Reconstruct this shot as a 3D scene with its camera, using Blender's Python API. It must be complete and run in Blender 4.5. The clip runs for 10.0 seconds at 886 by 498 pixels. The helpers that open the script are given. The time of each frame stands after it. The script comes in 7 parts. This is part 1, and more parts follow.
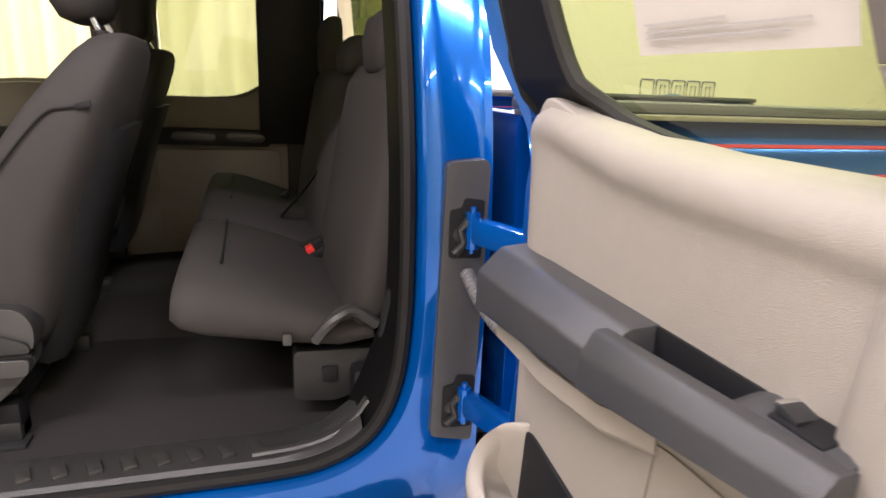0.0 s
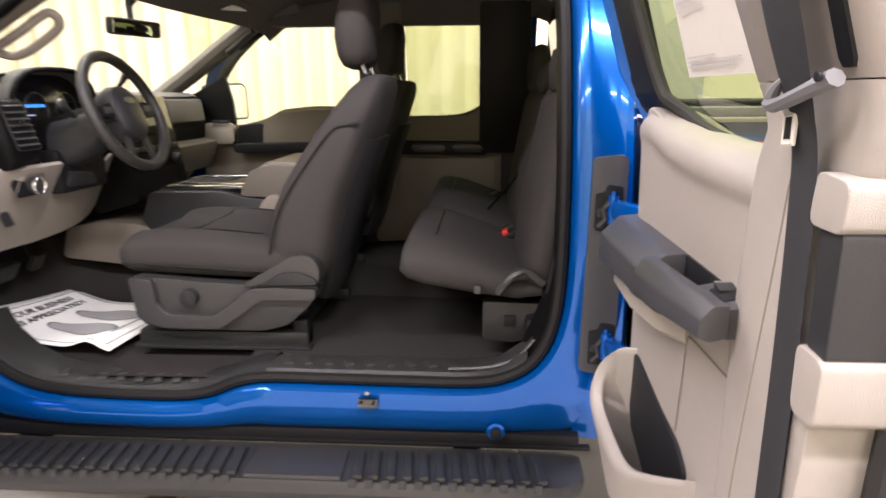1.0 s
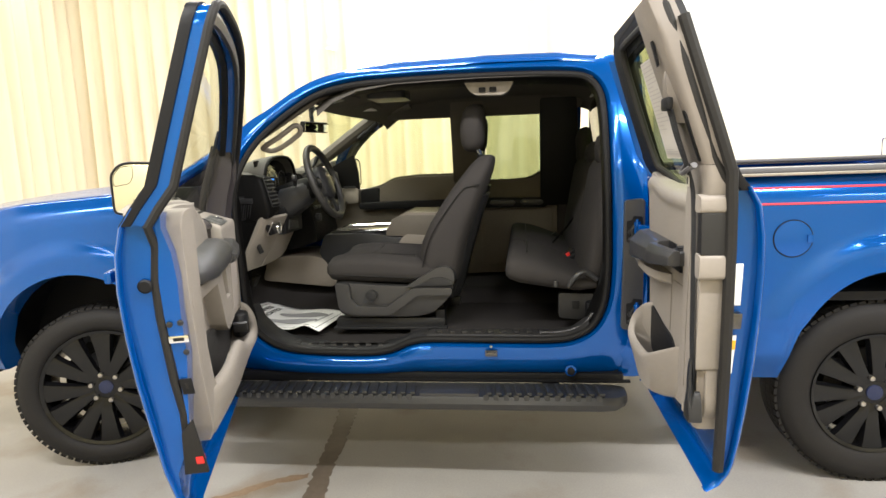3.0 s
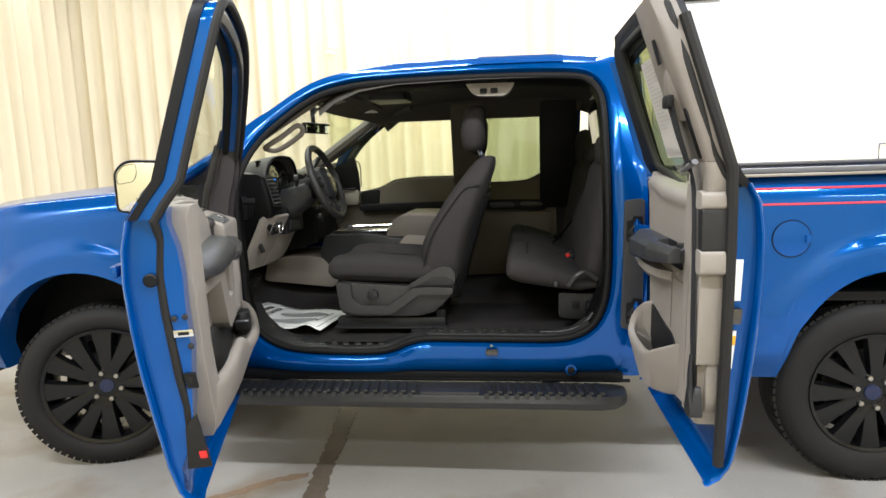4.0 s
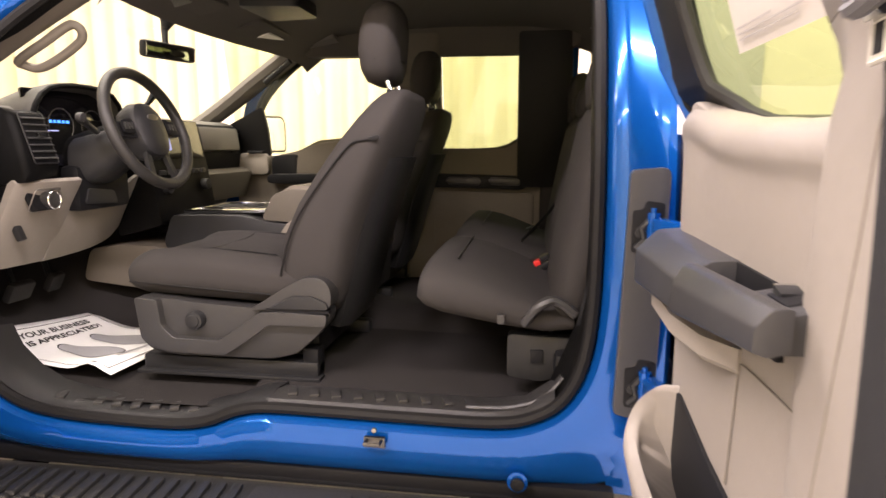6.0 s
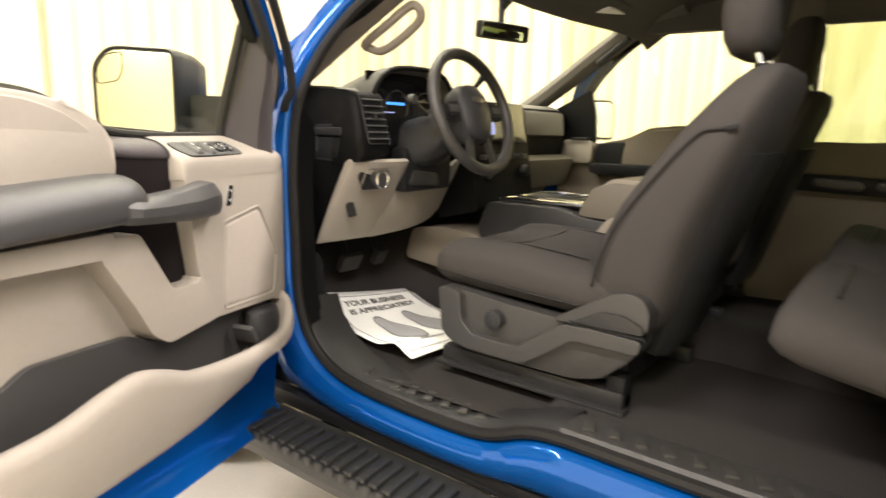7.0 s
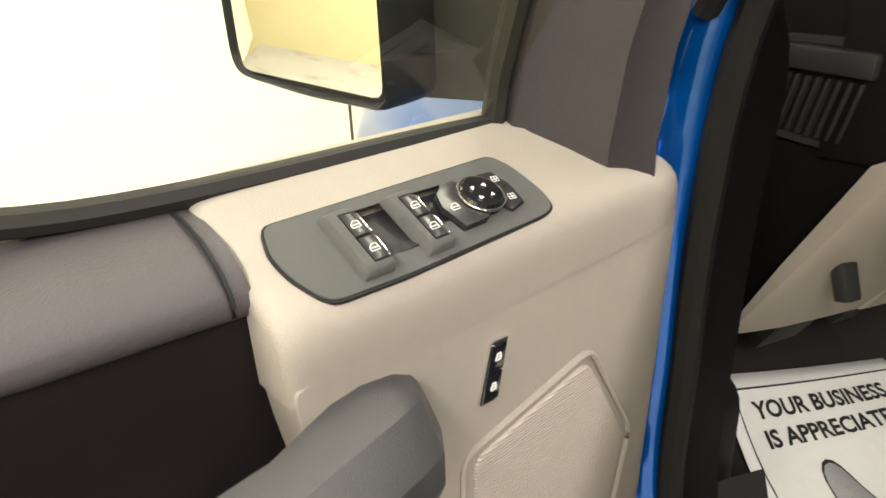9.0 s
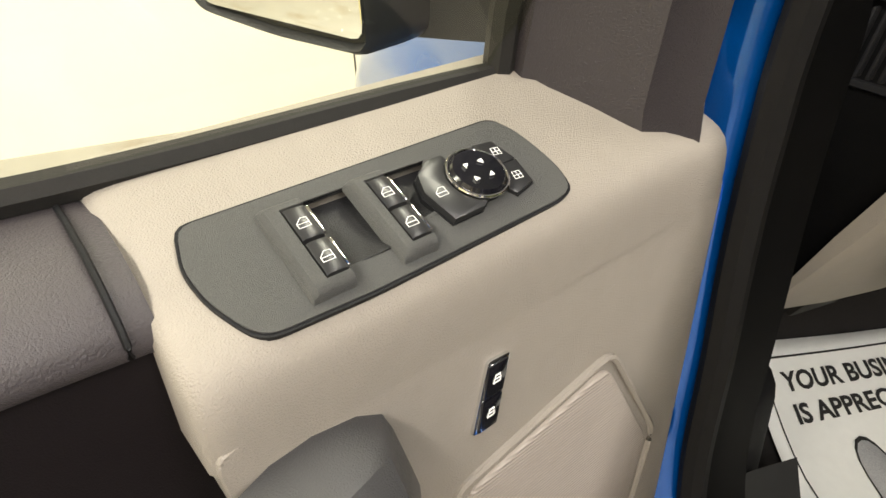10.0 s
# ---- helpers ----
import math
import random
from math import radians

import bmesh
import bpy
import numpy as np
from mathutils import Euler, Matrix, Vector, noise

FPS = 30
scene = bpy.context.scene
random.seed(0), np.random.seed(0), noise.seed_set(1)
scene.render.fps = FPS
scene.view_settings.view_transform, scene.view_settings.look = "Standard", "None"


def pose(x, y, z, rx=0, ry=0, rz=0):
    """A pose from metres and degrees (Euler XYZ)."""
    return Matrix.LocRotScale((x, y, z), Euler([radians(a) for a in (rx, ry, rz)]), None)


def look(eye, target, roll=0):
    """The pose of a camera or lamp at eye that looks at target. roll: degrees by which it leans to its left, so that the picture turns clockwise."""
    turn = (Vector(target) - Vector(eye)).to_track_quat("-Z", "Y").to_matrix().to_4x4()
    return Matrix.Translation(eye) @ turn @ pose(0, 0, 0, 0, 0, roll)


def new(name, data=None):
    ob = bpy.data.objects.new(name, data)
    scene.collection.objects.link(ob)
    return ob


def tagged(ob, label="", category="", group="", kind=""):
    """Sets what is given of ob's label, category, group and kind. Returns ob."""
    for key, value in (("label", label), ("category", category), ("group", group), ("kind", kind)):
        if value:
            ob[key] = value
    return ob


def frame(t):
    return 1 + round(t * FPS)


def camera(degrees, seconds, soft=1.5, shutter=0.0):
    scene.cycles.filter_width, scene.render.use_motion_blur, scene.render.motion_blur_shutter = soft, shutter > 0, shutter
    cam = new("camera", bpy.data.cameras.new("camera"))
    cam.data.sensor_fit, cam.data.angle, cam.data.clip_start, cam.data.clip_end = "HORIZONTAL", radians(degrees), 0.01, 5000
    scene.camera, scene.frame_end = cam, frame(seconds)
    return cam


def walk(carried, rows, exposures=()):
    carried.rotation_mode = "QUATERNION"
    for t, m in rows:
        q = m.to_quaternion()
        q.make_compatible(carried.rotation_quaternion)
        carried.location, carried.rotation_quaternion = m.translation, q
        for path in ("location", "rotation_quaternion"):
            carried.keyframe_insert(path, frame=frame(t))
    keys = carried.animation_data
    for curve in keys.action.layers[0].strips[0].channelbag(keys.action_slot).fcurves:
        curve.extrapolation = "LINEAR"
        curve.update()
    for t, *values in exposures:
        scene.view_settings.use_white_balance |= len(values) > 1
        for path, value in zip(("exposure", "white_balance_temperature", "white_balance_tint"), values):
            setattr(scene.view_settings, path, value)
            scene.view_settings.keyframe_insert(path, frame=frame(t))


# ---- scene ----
cam = camera(70.7, 10.0, shutter=0.3)
PATH = [
    (0, (2.274, -1.099, 1.446), (2.848, 0.746, 0.93), 2.3),
    (0.5, (2.416, -1.251, 1.445), (2.665, 0.661, 0.913), 1.1),
    (1, (2.355, -1.564, 1.46), (2.216, 0.372, 0.977), -0.5),
    (1.5, (2.243, -1.934, 1.488), (2.026, 0.012, 1.082), -2.0),
    (2, (2.25, -2.316, 1.504), (2.032, -0.358, 1.164), -2.0),
    (2.5, (2.205, -2.609, 1.512), (1.953, -0.646, 1.219), -2.2),
    (2.7, (2.188, -2.694, 1.512), (1.934, -0.732, 1.219), -2.2),
    (3.8, (2.179, -2.771, 1.495), (1.922, -0.805, 1.232), -1.8),
    (4, (2.17, -2.764, 1.486), (1.922, -0.798, 1.216), -1.9),
    (4.5, (2.205, -2.546, 1.454), (1.986, -0.586, 1.125), -2.8),
    (5, (2.309, -2.138, 1.422), (2.127, -0.181, 1.052), -0.9),
    (5.2, (2.324, -1.993, 1.406), (2.173, -0.03, 1.055), -0.4),
    (6.3, (2.427, -1.279, 1.34), (1.917, 0.629, 1.026), 1.0),
    (6.5, (2.401, -1.229, 1.333), (1.674, 0.606, 1.008), 1.8),
    (7, (2.294, -1.161, 1.359), (1.115, 0.408, 0.976), 1.7),
    (7.5, (2.023, -0.916, 1.394), (0.579, 0.424, 1.048), -0.3),
    (8, (1.833, -0.634, 1.406), (0.199, 0.452, 1.016), -0.4),
    (8.5, (1.532, -0.476, 1.44), (-0.199, 0.326, 0.841), -0.3),
    (9, (1.273, -0.418, 1.452), (-0.4, 0.252, 0.585), -1.8),
    (9.5, (1.197, -0.373, 1.441), (-0.408, 0.252, 0.426), -2.1),
    (10, (1.184, -0.364, 1.438), (-0.416, 0.222, 0.391), -2.3),
]
EXPOSURES = [(0.0, 0.02, 6050, 22), (0.5, -0.05, 6050, 24), (1.0, 0.0, 5950, 24), (1.5, 0.03, 6300, 20), (2.0, -0.22, 7300, 16), (2.7, -0.45, 6400, 12), (3.8, -0.78, 5700, 10), (4.5, -0.82, 5550, 10), (5.2, 0.03, 6500, 16), (6.3, 0.22, 6500, 28), (7.0, 0.25, 6600, 14), (7.5, 0.0, 6500, 10), (8.0, 0.0, 6400, 10), (8.5, -0.02, 6200, 10), (9.0, -0.14, 6500, 10), (10.0, -0.34, 6450, 10)]
walk(cam, [(t, look(eye, target, roll)) for t, eye, target, roll in PATH], EXPOSURES)

# ---- light ----
world = bpy.data.worlds.new("world")
scene.world = world
world.use_nodes = True
world.node_tree.nodes["Background"].inputs[0].default_value = (1.0, 0.95, 0.85, 1)
world.node_tree.nodes["Background"].inputs[1].default_value = 0.02


def tube_lamp(x, y, z, sx, sy, watts):
    data = bpy.data.lights.new("ceiling_tube_light", "AREA")
    data.shape, data.size, data.size_y = "RECTANGLE", sx, sy
    data.energy, data.color = watts, (1.0, 0.945, 0.86)
    ob = new("ceiling_tube_light", data)
    ob.location = (x, y, z)
    return ob


for lx in (-2.6, 0.6, 3.8, 7.0):
    for ly, watts in ((-4.8, 110), (-2.4, 290), (0.9, 185), (3.2, 115)):
        tube_lamp(lx, ly, 3.92, 2.3, 0.16, watts * {-2.6: 0.40, 0.6: 1.08, 3.8: 1.25, 7.0: 0.95}[lx])

# ---- mesh tools ----
def mat(name, color, rough=0.5, metal=0.0, noise_scale=0.0, amount=0.0, bump=0.0, bump_scale=0.0, coat=0.0, spec=0.5, blotch=0.0):
    """A material with colour variation at two scales and fine relief."""
    m = bpy.data.materials.new(name)
    m.use_nodes = True
    nt = m.node_tree
    b = nt.nodes["Principled BSDF"]
    b.inputs["Base Color"].default_value = (*color, 1)
    b.inputs["Roughness"].default_value = rough
    b.inputs["Metallic"].default_value = metal
    b.inputs["Specular IOR Level"].default_value = spec
    b.inputs["Coat Weight"].default_value = coat
    b.inputs["Coat Roughness"].default_value = 0.03
    co = nt.nodes.new("ShaderNodeTexCoord")
    if amount:
        fine, big = nt.nodes.new("ShaderNodeTexNoise"), nt.nodes.new("ShaderNodeTexNoise")
        fine.inputs["Scale"].default_value = noise_scale
        fine.inputs["Detail"].default_value = 4
        big.inputs["Scale"].default_value = 2.3
        big.inputs["Detail"].default_value = 3
        for n in (fine, big):
            nt.links.new(co.outputs["Object"], n.inputs["Vector"])
        mix = nt.nodes.new("ShaderNodeMath")
        mix.operation = "MULTIPLY_ADD"
        nt.links.new(big.outputs["Fac"], mix.inputs[0])
        mix.inputs[1].default_value = blotch
        nt.links.new(fine.outputs["Fac"], mix.inputs[2])
        ramp = nt.nodes.new("ShaderNodeMapRange")
        ramp.inputs["From Min"].default_value, ramp.inputs["From Max"].default_value = 0.3, 0.7 + blotch
        ramp.inputs["To Min"].default_value, ramp.inputs["To Max"].default_value = 1 - amount, 1 + amount
        nt.links.new(mix.outputs[0], ramp.inputs["Value"])
        tint = nt.nodes.new("ShaderNodeVectorMath")
        tint.operation = "SCALE"
        tint.inputs[0].default_value = color
        nt.links.new(ramp.outputs["Result"], tint.inputs["Scale"])
        nt.links.new(tint.outputs["Vector"], b.inputs["Base Color"])
        rr = nt.nodes.new("ShaderNodeMapRange")
        rr.inputs["To Min"].default_value, rr.inputs["To Max"].default_value = max(0.02, rough - 0.08), min(1, rough + 0.08)
        nt.links.new(big.outputs["Fac"], rr.inputs["Value"])
        nt.links.new(rr.outputs["Result"], b.inputs["Roughness"])
    if bump:
        grain = nt.nodes.new("ShaderNodeTexNoise")
        grain.inputs["Scale"].default_value = bump_scale
        grain.inputs["Detail"].default_value = 3
        nt.links.new(co.outputs["Object"], grain.inputs["Vector"])
        bn = nt.nodes.new("ShaderNodeBump")
        bn.inputs["Strength"].default_value = bump
        bn.inputs["Distance"].default_value = 0.002
        nt.links.new(grain.outputs["Fac"], bn.inputs["Height"])
        nt.links.new(bn.outputs["Normal"], b.inputs["Normal"])
    return m


def glass_mat(name, color, gloss=0.06):
    """Thin pane: tinted see-through with a mirror-like sheen that grows at grazing angles."""
    m = bpy.data.materials.new(name)
    m.use_nodes = True
    nt = m.node_tree
    nt.nodes.clear()
    out, mix = nt.nodes.new("ShaderNodeOutputMaterial"), nt.nodes.new("ShaderNodeMixShader")
    see, shine, fres = nt.nodes.new("ShaderNodeBsdfTransparent"), nt.nodes.new("ShaderNodeBsdfGlossy"), nt.nodes.new("ShaderNodeLayerWeight")
    see.inputs[0].default_value = (*color, 1)
    shine.inputs["Roughness"].default_value = 0.02
    power, ramp = nt.nodes.new("ShaderNodeMath"), nt.nodes.new("ShaderNodeMath")
    power.operation, ramp.operation = "POWER", "MULTIPLY_ADD"
    power.inputs[1].default_value = 4.5
    ramp.inputs[1].default_value, ramp.inputs[2].default_value = 0.75, gloss
    fres.inputs["Blend"].default_value = 0.5
    nt.links.new(fres.outputs["Facing"], power.inputs[0])
    nt.links.new(power.outputs[0], ramp.inputs[0])
    nt.links.new(ramp.outputs[0], mix.inputs[0])
    nt.links.new(see.outputs[0], mix.inputs[1])
    nt.links.new(shine.outputs[0], mix.inputs[2])
    nt.links.new(mix.outputs[0], out.inputs[0])
    return m


def glow_mat(name, color, strength):
    m = bpy.data.materials.new(name)
    m.use_nodes = True
    b = m.node_tree.nodes["Principled BSDF"]
    b.inputs["Base Color"].default_value = (*color, 1)
    b.inputs["Emission Color"].default_value = (*color, 1)
    b.inputs["Emission Strength"].default_value = strength
    return m


def part(name, bm, material, parent=None, label="", smooth=35, category="", kind="", group=""):
    """Links a bmesh as one mesh object under its thing or part."""
    bmesh.ops.recalc_face_normals(bm, faces=bm.faces)
    me = bpy.data.meshes.new(name)
    bm.to_mesh(me)
    bm.free()
    me.materials.append(material)
    if smooth:
        me.polygons.foreach_set("use_smooth", [True] * len(me.polygons))
        me.set_sharp_from_angle(angle=radians(smooth))
    ob = new(name, me)
    if parent:
        ob.parent = parent
    return tagged(ob, label, category, group, kind)


WORLD = lambda u, v, z: Vector((u, v, z))


def join(*bms):
    out = bms[0]
    for other in bms[1:]:
        me = bpy.data.meshes.new("tmp")
        other.to_mesh(me)
        other.free()
        out.from_mesh(me)
        bpy.data.meshes.remove(me)
    return out


def bevelled(bm, width, segments=2, angle=30):
    if width:
        edges = [e for e in bm.edges if len(e.link_faces) == 2 and e.calc_face_angle(0) > radians(angle)]
        bmesh.ops.bevel(bm, geom=edges, offset=width, segments=segments, profile=0.6, affect="EDGES", clamp_overlap=True)
    return bm


def box(c, s, bevel=0.0, f=WORLD, rot=None, segments=2):
    """A box round c with size s, its edges rounded, laid into the frame f."""
    bm = bmesh.new()
    bmesh.ops.create_cube(bm, size=1)
    for v in bm.verts:
        v.co = Vector((v.co.x * s[0], v.co.y * s[1], v.co.z * s[2]))
    bevelled(bm, bevel, segments)
    for v in bm.verts:
        p = rot @ v.co if rot else v.co
        v.co = f(p.x + c[0], p.y + c[1], p.z + c[2])
    return bm


def prism(outline, a, b, plane="xz", bevel=0.0, f=WORLD, segments=2, depth=None):
    """An outline in one plane given thickness from a to b along the third axis. depth(p, q): a shift along it."""
    bm = bmesh.new()

    def at(p, q, w):
        w += depth(p, q) if depth else 0
        return {"xz": (p, w, q), "xy": (p, q, w), "yz": (w, p, q)}[plane]

    lo = [bm.verts.new(at(p, q, a)) for p, q in outline]
    hi = [bm.verts.new(at(p, q, b)) for p, q in outline]
    bm.faces.new(lo)
    bm.faces.new(hi[::-1])
    n = len(outline)
    for i in range(n):
        bm.faces.new((lo[i], hi[i], hi[(i + 1) % n], lo[(i + 1) % n]))
    bmesh.ops.recalc_face_normals(bm, faces=bm.faces)
    bevelled(bm, bevel, segments)
    for v in bm.verts:
        v.co = f(*v.co)
    return bm


def loft(rings, f=WORLD, caps=True, closed=True, loop=False):
    """A skin over rings of equal length."""
    bm = bmesh.new()
    vs = [[bm.verts.new(f(*p)) for p in ring] for ring in rings]
    n = len(rings[0])
    pairs = list(zip(vs, vs[1:])) + ([(vs[-1], vs[0])] if loop else [])
    for r0, r1 in pairs:
        for i in range(n if closed else n - 1):
            j = (i + 1) % n
            bm.faces.new((r0[i], r0[j], r1[j], r1[i]))
    if caps and closed and not loop:
        bm.faces.new(vs[0][::-1])
        bm.faces.new(vs[-1])
    bmesh.ops.recalc_face_normals(bm, faces=bm.faces)
    return bm


def spline(points, steps=6, closed=False):
    """A smooth line through points (Catmull-Rom)."""
    pts = [Vector(p) for p in points]
    n, out = len(pts), []
    for i in range(n if closed else n - 1):
        if closed:
            p0, p1, p2, p3 = (pts[(i + k) % n] for k in (-1, 0, 1, 2))
        else:
            p0, p1, p2, p3 = pts[max(i - 1, 0)], pts[i], pts[i + 1], pts[min(i + 2, n - 1)]
        for s in range(steps):
            t = s / steps
            out.append(0.5 * (2 * p1 + (p2 - p0) * t + (2 * p0 - 5 * p1 + 4 * p2 - p3) * t * t + (3 * p1 - p0 - 3 * p2 + p3) * t**3))
    if not closed:
        out.append(pts[-1])
    return out


def sweep(path, radius, sides=10, f=WORLD, closed=False, flat=1.0, up=(0, 0, 1)):
    """A tube along a path; radius may be a list; flat squeezes it along up."""
    pts = [f(*p) for p in path]
    n = len(pts)
    rings = []
    for i, p in enumerate(pts):
        if closed:
            d = pts[(i + 1) % n] - pts[i - 1]
        else:
            d = pts[min(i + 1, n - 1)] - pts[max(i - 1, 0)]
        d.normalize()
        a = d.cross(Vector(up))
        if a.length < 1e-3:
            a = d.cross(Vector((1, 0, 0)))
        a.normalize()
        b = a.cross(d)
        r = radius[i] if isinstance(radius, (list, tuple)) else radius
        rings.append([p + r * (a * math.cos(w) + b * flat * math.sin(w)) for w in (2 * math.pi * k / sides for k in range(sides))])
    return loft(rings, loop=closed)


def oval(cx, cy, rx, ry, n=20, power=2.5):
    """A rounded-square outline."""
    out = []
    for k in range(n):
        w = 2 * math.pi * k / n
        c, s = math.cos(w), math.sin(w)
        out.append((cx + rx * math.copysign(abs(c) ** (2 / power), c), cy + ry * math.copysign(abs(s) ** (2 / power), s)))
    return out


def disc(c, r, depth, axis="y", n=28, bevel=0.0, f=WORLD):
    pl = {"y": "xz", "z": "xy", "x": "yz"}[axis]
    i = {"y": (0, 2, 1), "z": (0, 1, 2), "x": (1, 2, 0)}[axis]
    return prism(oval(c[i[0]], c[i[1]], r, r, n, 2), c[i[2]], c[i[2]] + depth, pl, bevel, f)


def lerp(xs, ys, x):
    return float(np.interp(x, xs, ys))


def rounded(points, r, steps=3):
    """An outline with its corners rounded."""
    out, n = [], len(points)
    for i in range(n):
        p, a, b = Vector(points[i]), Vector(points[i - 1]), Vector(points[(i + 1) % n])
        da, db = a - p, b - p
        ra, rb = min(r, da.length * 0.45), min(r, db.length * 0.45)
        s, e = p + da.normalized() * ra, p + db.normalized() * rb
        for k in range(steps + 1):
            t = k / steps
            q = (1 - t) ** 2 * s + 2 * t * (1 - t) * p + t * t * e
            out.append((q.x, q.y))
    return out

# ---- materials ----
PAINT = mat("blue_paint", (0.0006, 0.076, 0.335), 0.14, 0.45, 900, 0.10, coat=0.6, blotch=0.1, spec=0.2)
BEIGE = mat("beige_plastic", (0.240, 0.214, 0.186), 0.52, 0, 60, 0.06, 0.5, 1150, blotch=0.5, spec=0.4)
# the door beige darkened, shade put into the colour
SHADEBEIGE = mat("shaded_beige_plastic", (0.15, 0.130, 0.110), 0.55, 0, 60, 0.05, 0.25, 900, blotch=0.5)
PLUM = mat("plum_black_plastic", (0.0070, 0.0052, 0.0058), 0.5, 0, 80, 0.15, 0.2, 1200, blotch=0.5, spec=0.15)
DASH = mat("black_dash_plastic", (0.0042, 0.0041, 0.0042), 0.5, 0, 90, 0.10, 0.3, 1100, blotch=0.5, spec=0.08)
PILLARGREY = mat("pillar_fabric", (0.15, 0.14, 0.125), 0.9, 0, 300, 0.1, 0.3, 900, spec=0.2, blotch=0.4)
# dash plastic made paler, windscreen light painted into the colour
LITDASH = mat("lit_soft_dash", (0.085, 0.082, 0.075), 0.6, 0, 90, 0.1, 0.3, 900, spec=0.3, blotch=0.5)
HOOKGREY = mat("worn_grey_plastic", (0.10, 0.097, 0.10), 0.45, 0, 90, 0.1, 0.2, 900, blotch=0.5)
IVORY = mat("ivory_coated_metal", (0.42, 0.40, 0.35), 0.45, 0, 60, 0.08, blotch=0.4)
PLUMGREY = mat("plum_grey_skin", (0.046, 0.040, 0.043), 0.42, 0, 90, 0.08, 0.3, 1400, blotch=0.5, spec=0.4)
# darker copy of the taupe, with shade put into its colour
SHADETAUPE = mat("shaded_taupe_plastic", (0.088, 0.077, 0.062), 0.55, 0, 60, 0.06, 0.25, 900, blotch=0.5, spec=0.35)
# taupe set darker to carry the shade on the far door trims
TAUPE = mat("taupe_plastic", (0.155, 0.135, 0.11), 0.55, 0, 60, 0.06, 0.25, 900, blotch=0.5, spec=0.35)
DARK = mat("dark_grey_plastic", (0.017, 0.017, 0.018), 0.40, 0, 90, 0.10, 0.3, 1100, blotch=0.5, spec=0.35)
GREY = mat("grey_plastic", (0.030, 0.029, 0.029), 0.36, 0, 90, 0.08, 0.3, 1100, blotch=0.5, spec=0.5)
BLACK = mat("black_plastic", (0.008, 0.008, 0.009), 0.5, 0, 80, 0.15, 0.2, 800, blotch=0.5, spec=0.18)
RUBBER = mat("black_rubber", (0.016, 0.015, 0.014), 0.62, 0, 120, 0.15, 0.2, 600, blotch=0.4, spec=0.22)
SEAL = mat("weatherstrip_rubber", (0.0085, 0.008, 0.008), 0.6, 0, 120, 0.15, 0.2, 900, blotch=0.4, spec=0.2)
CLOTH = mat("charcoal_cloth", (0.036, 0.033, 0.032), 0.9, 0, 700, 0.25, 0.6, 1500, spec=0.15, blotch=0.6)
CARPET = mat("charcoal_carpet", (0.031, 0.0285, 0.028), 0.95, 0, 500, 0.3, 0.9, 900, spec=0.05, blotch=0.6)
HEADLINER = mat("grey_headliner", (0.085, 0.078, 0.070), 0.95, 0, 500, 0.15, 0.4, 900, spec=0.1, blotch=0.4)
BOARD = mat("worn_board_plastic", (0.023, 0.023, 0.023), 0.42, 0, 90, 0.15, 0.3, 900, blotch=0.6, spec=0.45)
SATIN = mat("satin_black_plastic", (0.016, 0.016, 0.017), 0.33, 0, 80, 0.1, blotch=0.4)
GRAINED = mat("grained_black_plastic", (0.085, 0.085, 0.083), 0.5, 0, 2400, 0.55, 0.8, 2600, blotch=0.3, spec=0.35)
GRILLE = mat("ribbed_beige_plastic", (0.29, 0.255, 0.225), 0.6, 0, 60, 0.05, 0.8, 1300, blotch=0.4)
CHROME = mat("chrome", (0.75, 0.75, 0.76), 0.12, 1.0, 60, 0.05, blotch=0.3)
STEEL = mat("dull_steel", (0.38, 0.36, 0.34), 0.38, 1.0, 80, 0.15, blotch=0.5)
DARKSTEEL = mat("dark_steel", (0.13, 0.125, 0.12), 0.4, 1.0, 90, 0.2, blotch=0.5)
MIRROR = mat("mirror_silver", (0.86, 0.87, 0.86), 0.01, 1.0)
WHEEL = mat("satin_black_wheel_paint", (0.004, 0.004, 0.0045), 0.24, 0.0, 60, 0.15, coat=0.1, blotch=0.5, spec=0.3)
TYRE = mat("tyre_rubber", (0.013, 0.012, 0.0115), 0.68, 0, 120, 0.25, 0.3, 300, blotch=0.8, spec=0.25)
ARMGREY = mat("grey_armrest_plastic", (0.036, 0.0355, 0.037), 0.36, 0, 90, 0.08, 0.3, 1100, blotch=0.5, spec=0.5)
FLAGGREY = mat("dark_plum_skin", (0.028, 0.024, 0.026), 0.42, 0, 90, 0.08, 0.3, 1400, blotch=0.5, spec=0.4)
SHEET = mat("cream_printed_paper", (0.43, 0.40, 0.36), 0.85, 0, 60, 0.03, blotch=0.3)
PAPER = mat("white_paper", (0.86, 0.86, 0.84), 0.85, 0, 60, 0.03, blotch=0.3)
INK = mat("black_ink", (0.02, 0.02, 0.02), 0.8)
GREYINK = mat("grey_ink", (0.36, 0.36, 0.37), 0.85, 0, 800, 0.25)
PALEINK = mat("pale_ink", (0.33, 0.31, 0.29), 0.85)
RED = mat("red_plastic", (0.55, 0.015, 0.012), 0.45, 0, 60, 0.1)
REDSTRIPE = mat("red_pinstripe", (0.65, 0.03, 0.05), 0.4, 0, 60, 0.05, coat=0.6)
YELLOW = mat("yellow_print", (0.75, 0.42, 0.02), 0.7)
BLUEINK = mat("blue_ink", (0.07, 0.08, 0.26), 0.7)
CLEAR = glass_mat("clear_glass", (0.91, 0.93, 0.81))
TINTED = glass_mat("tinted_glass", (0.60, 0.65, 0.50))
DEEPTINT = glass_mat("deep_tinted_glass", (0.30, 0.34, 0.19))
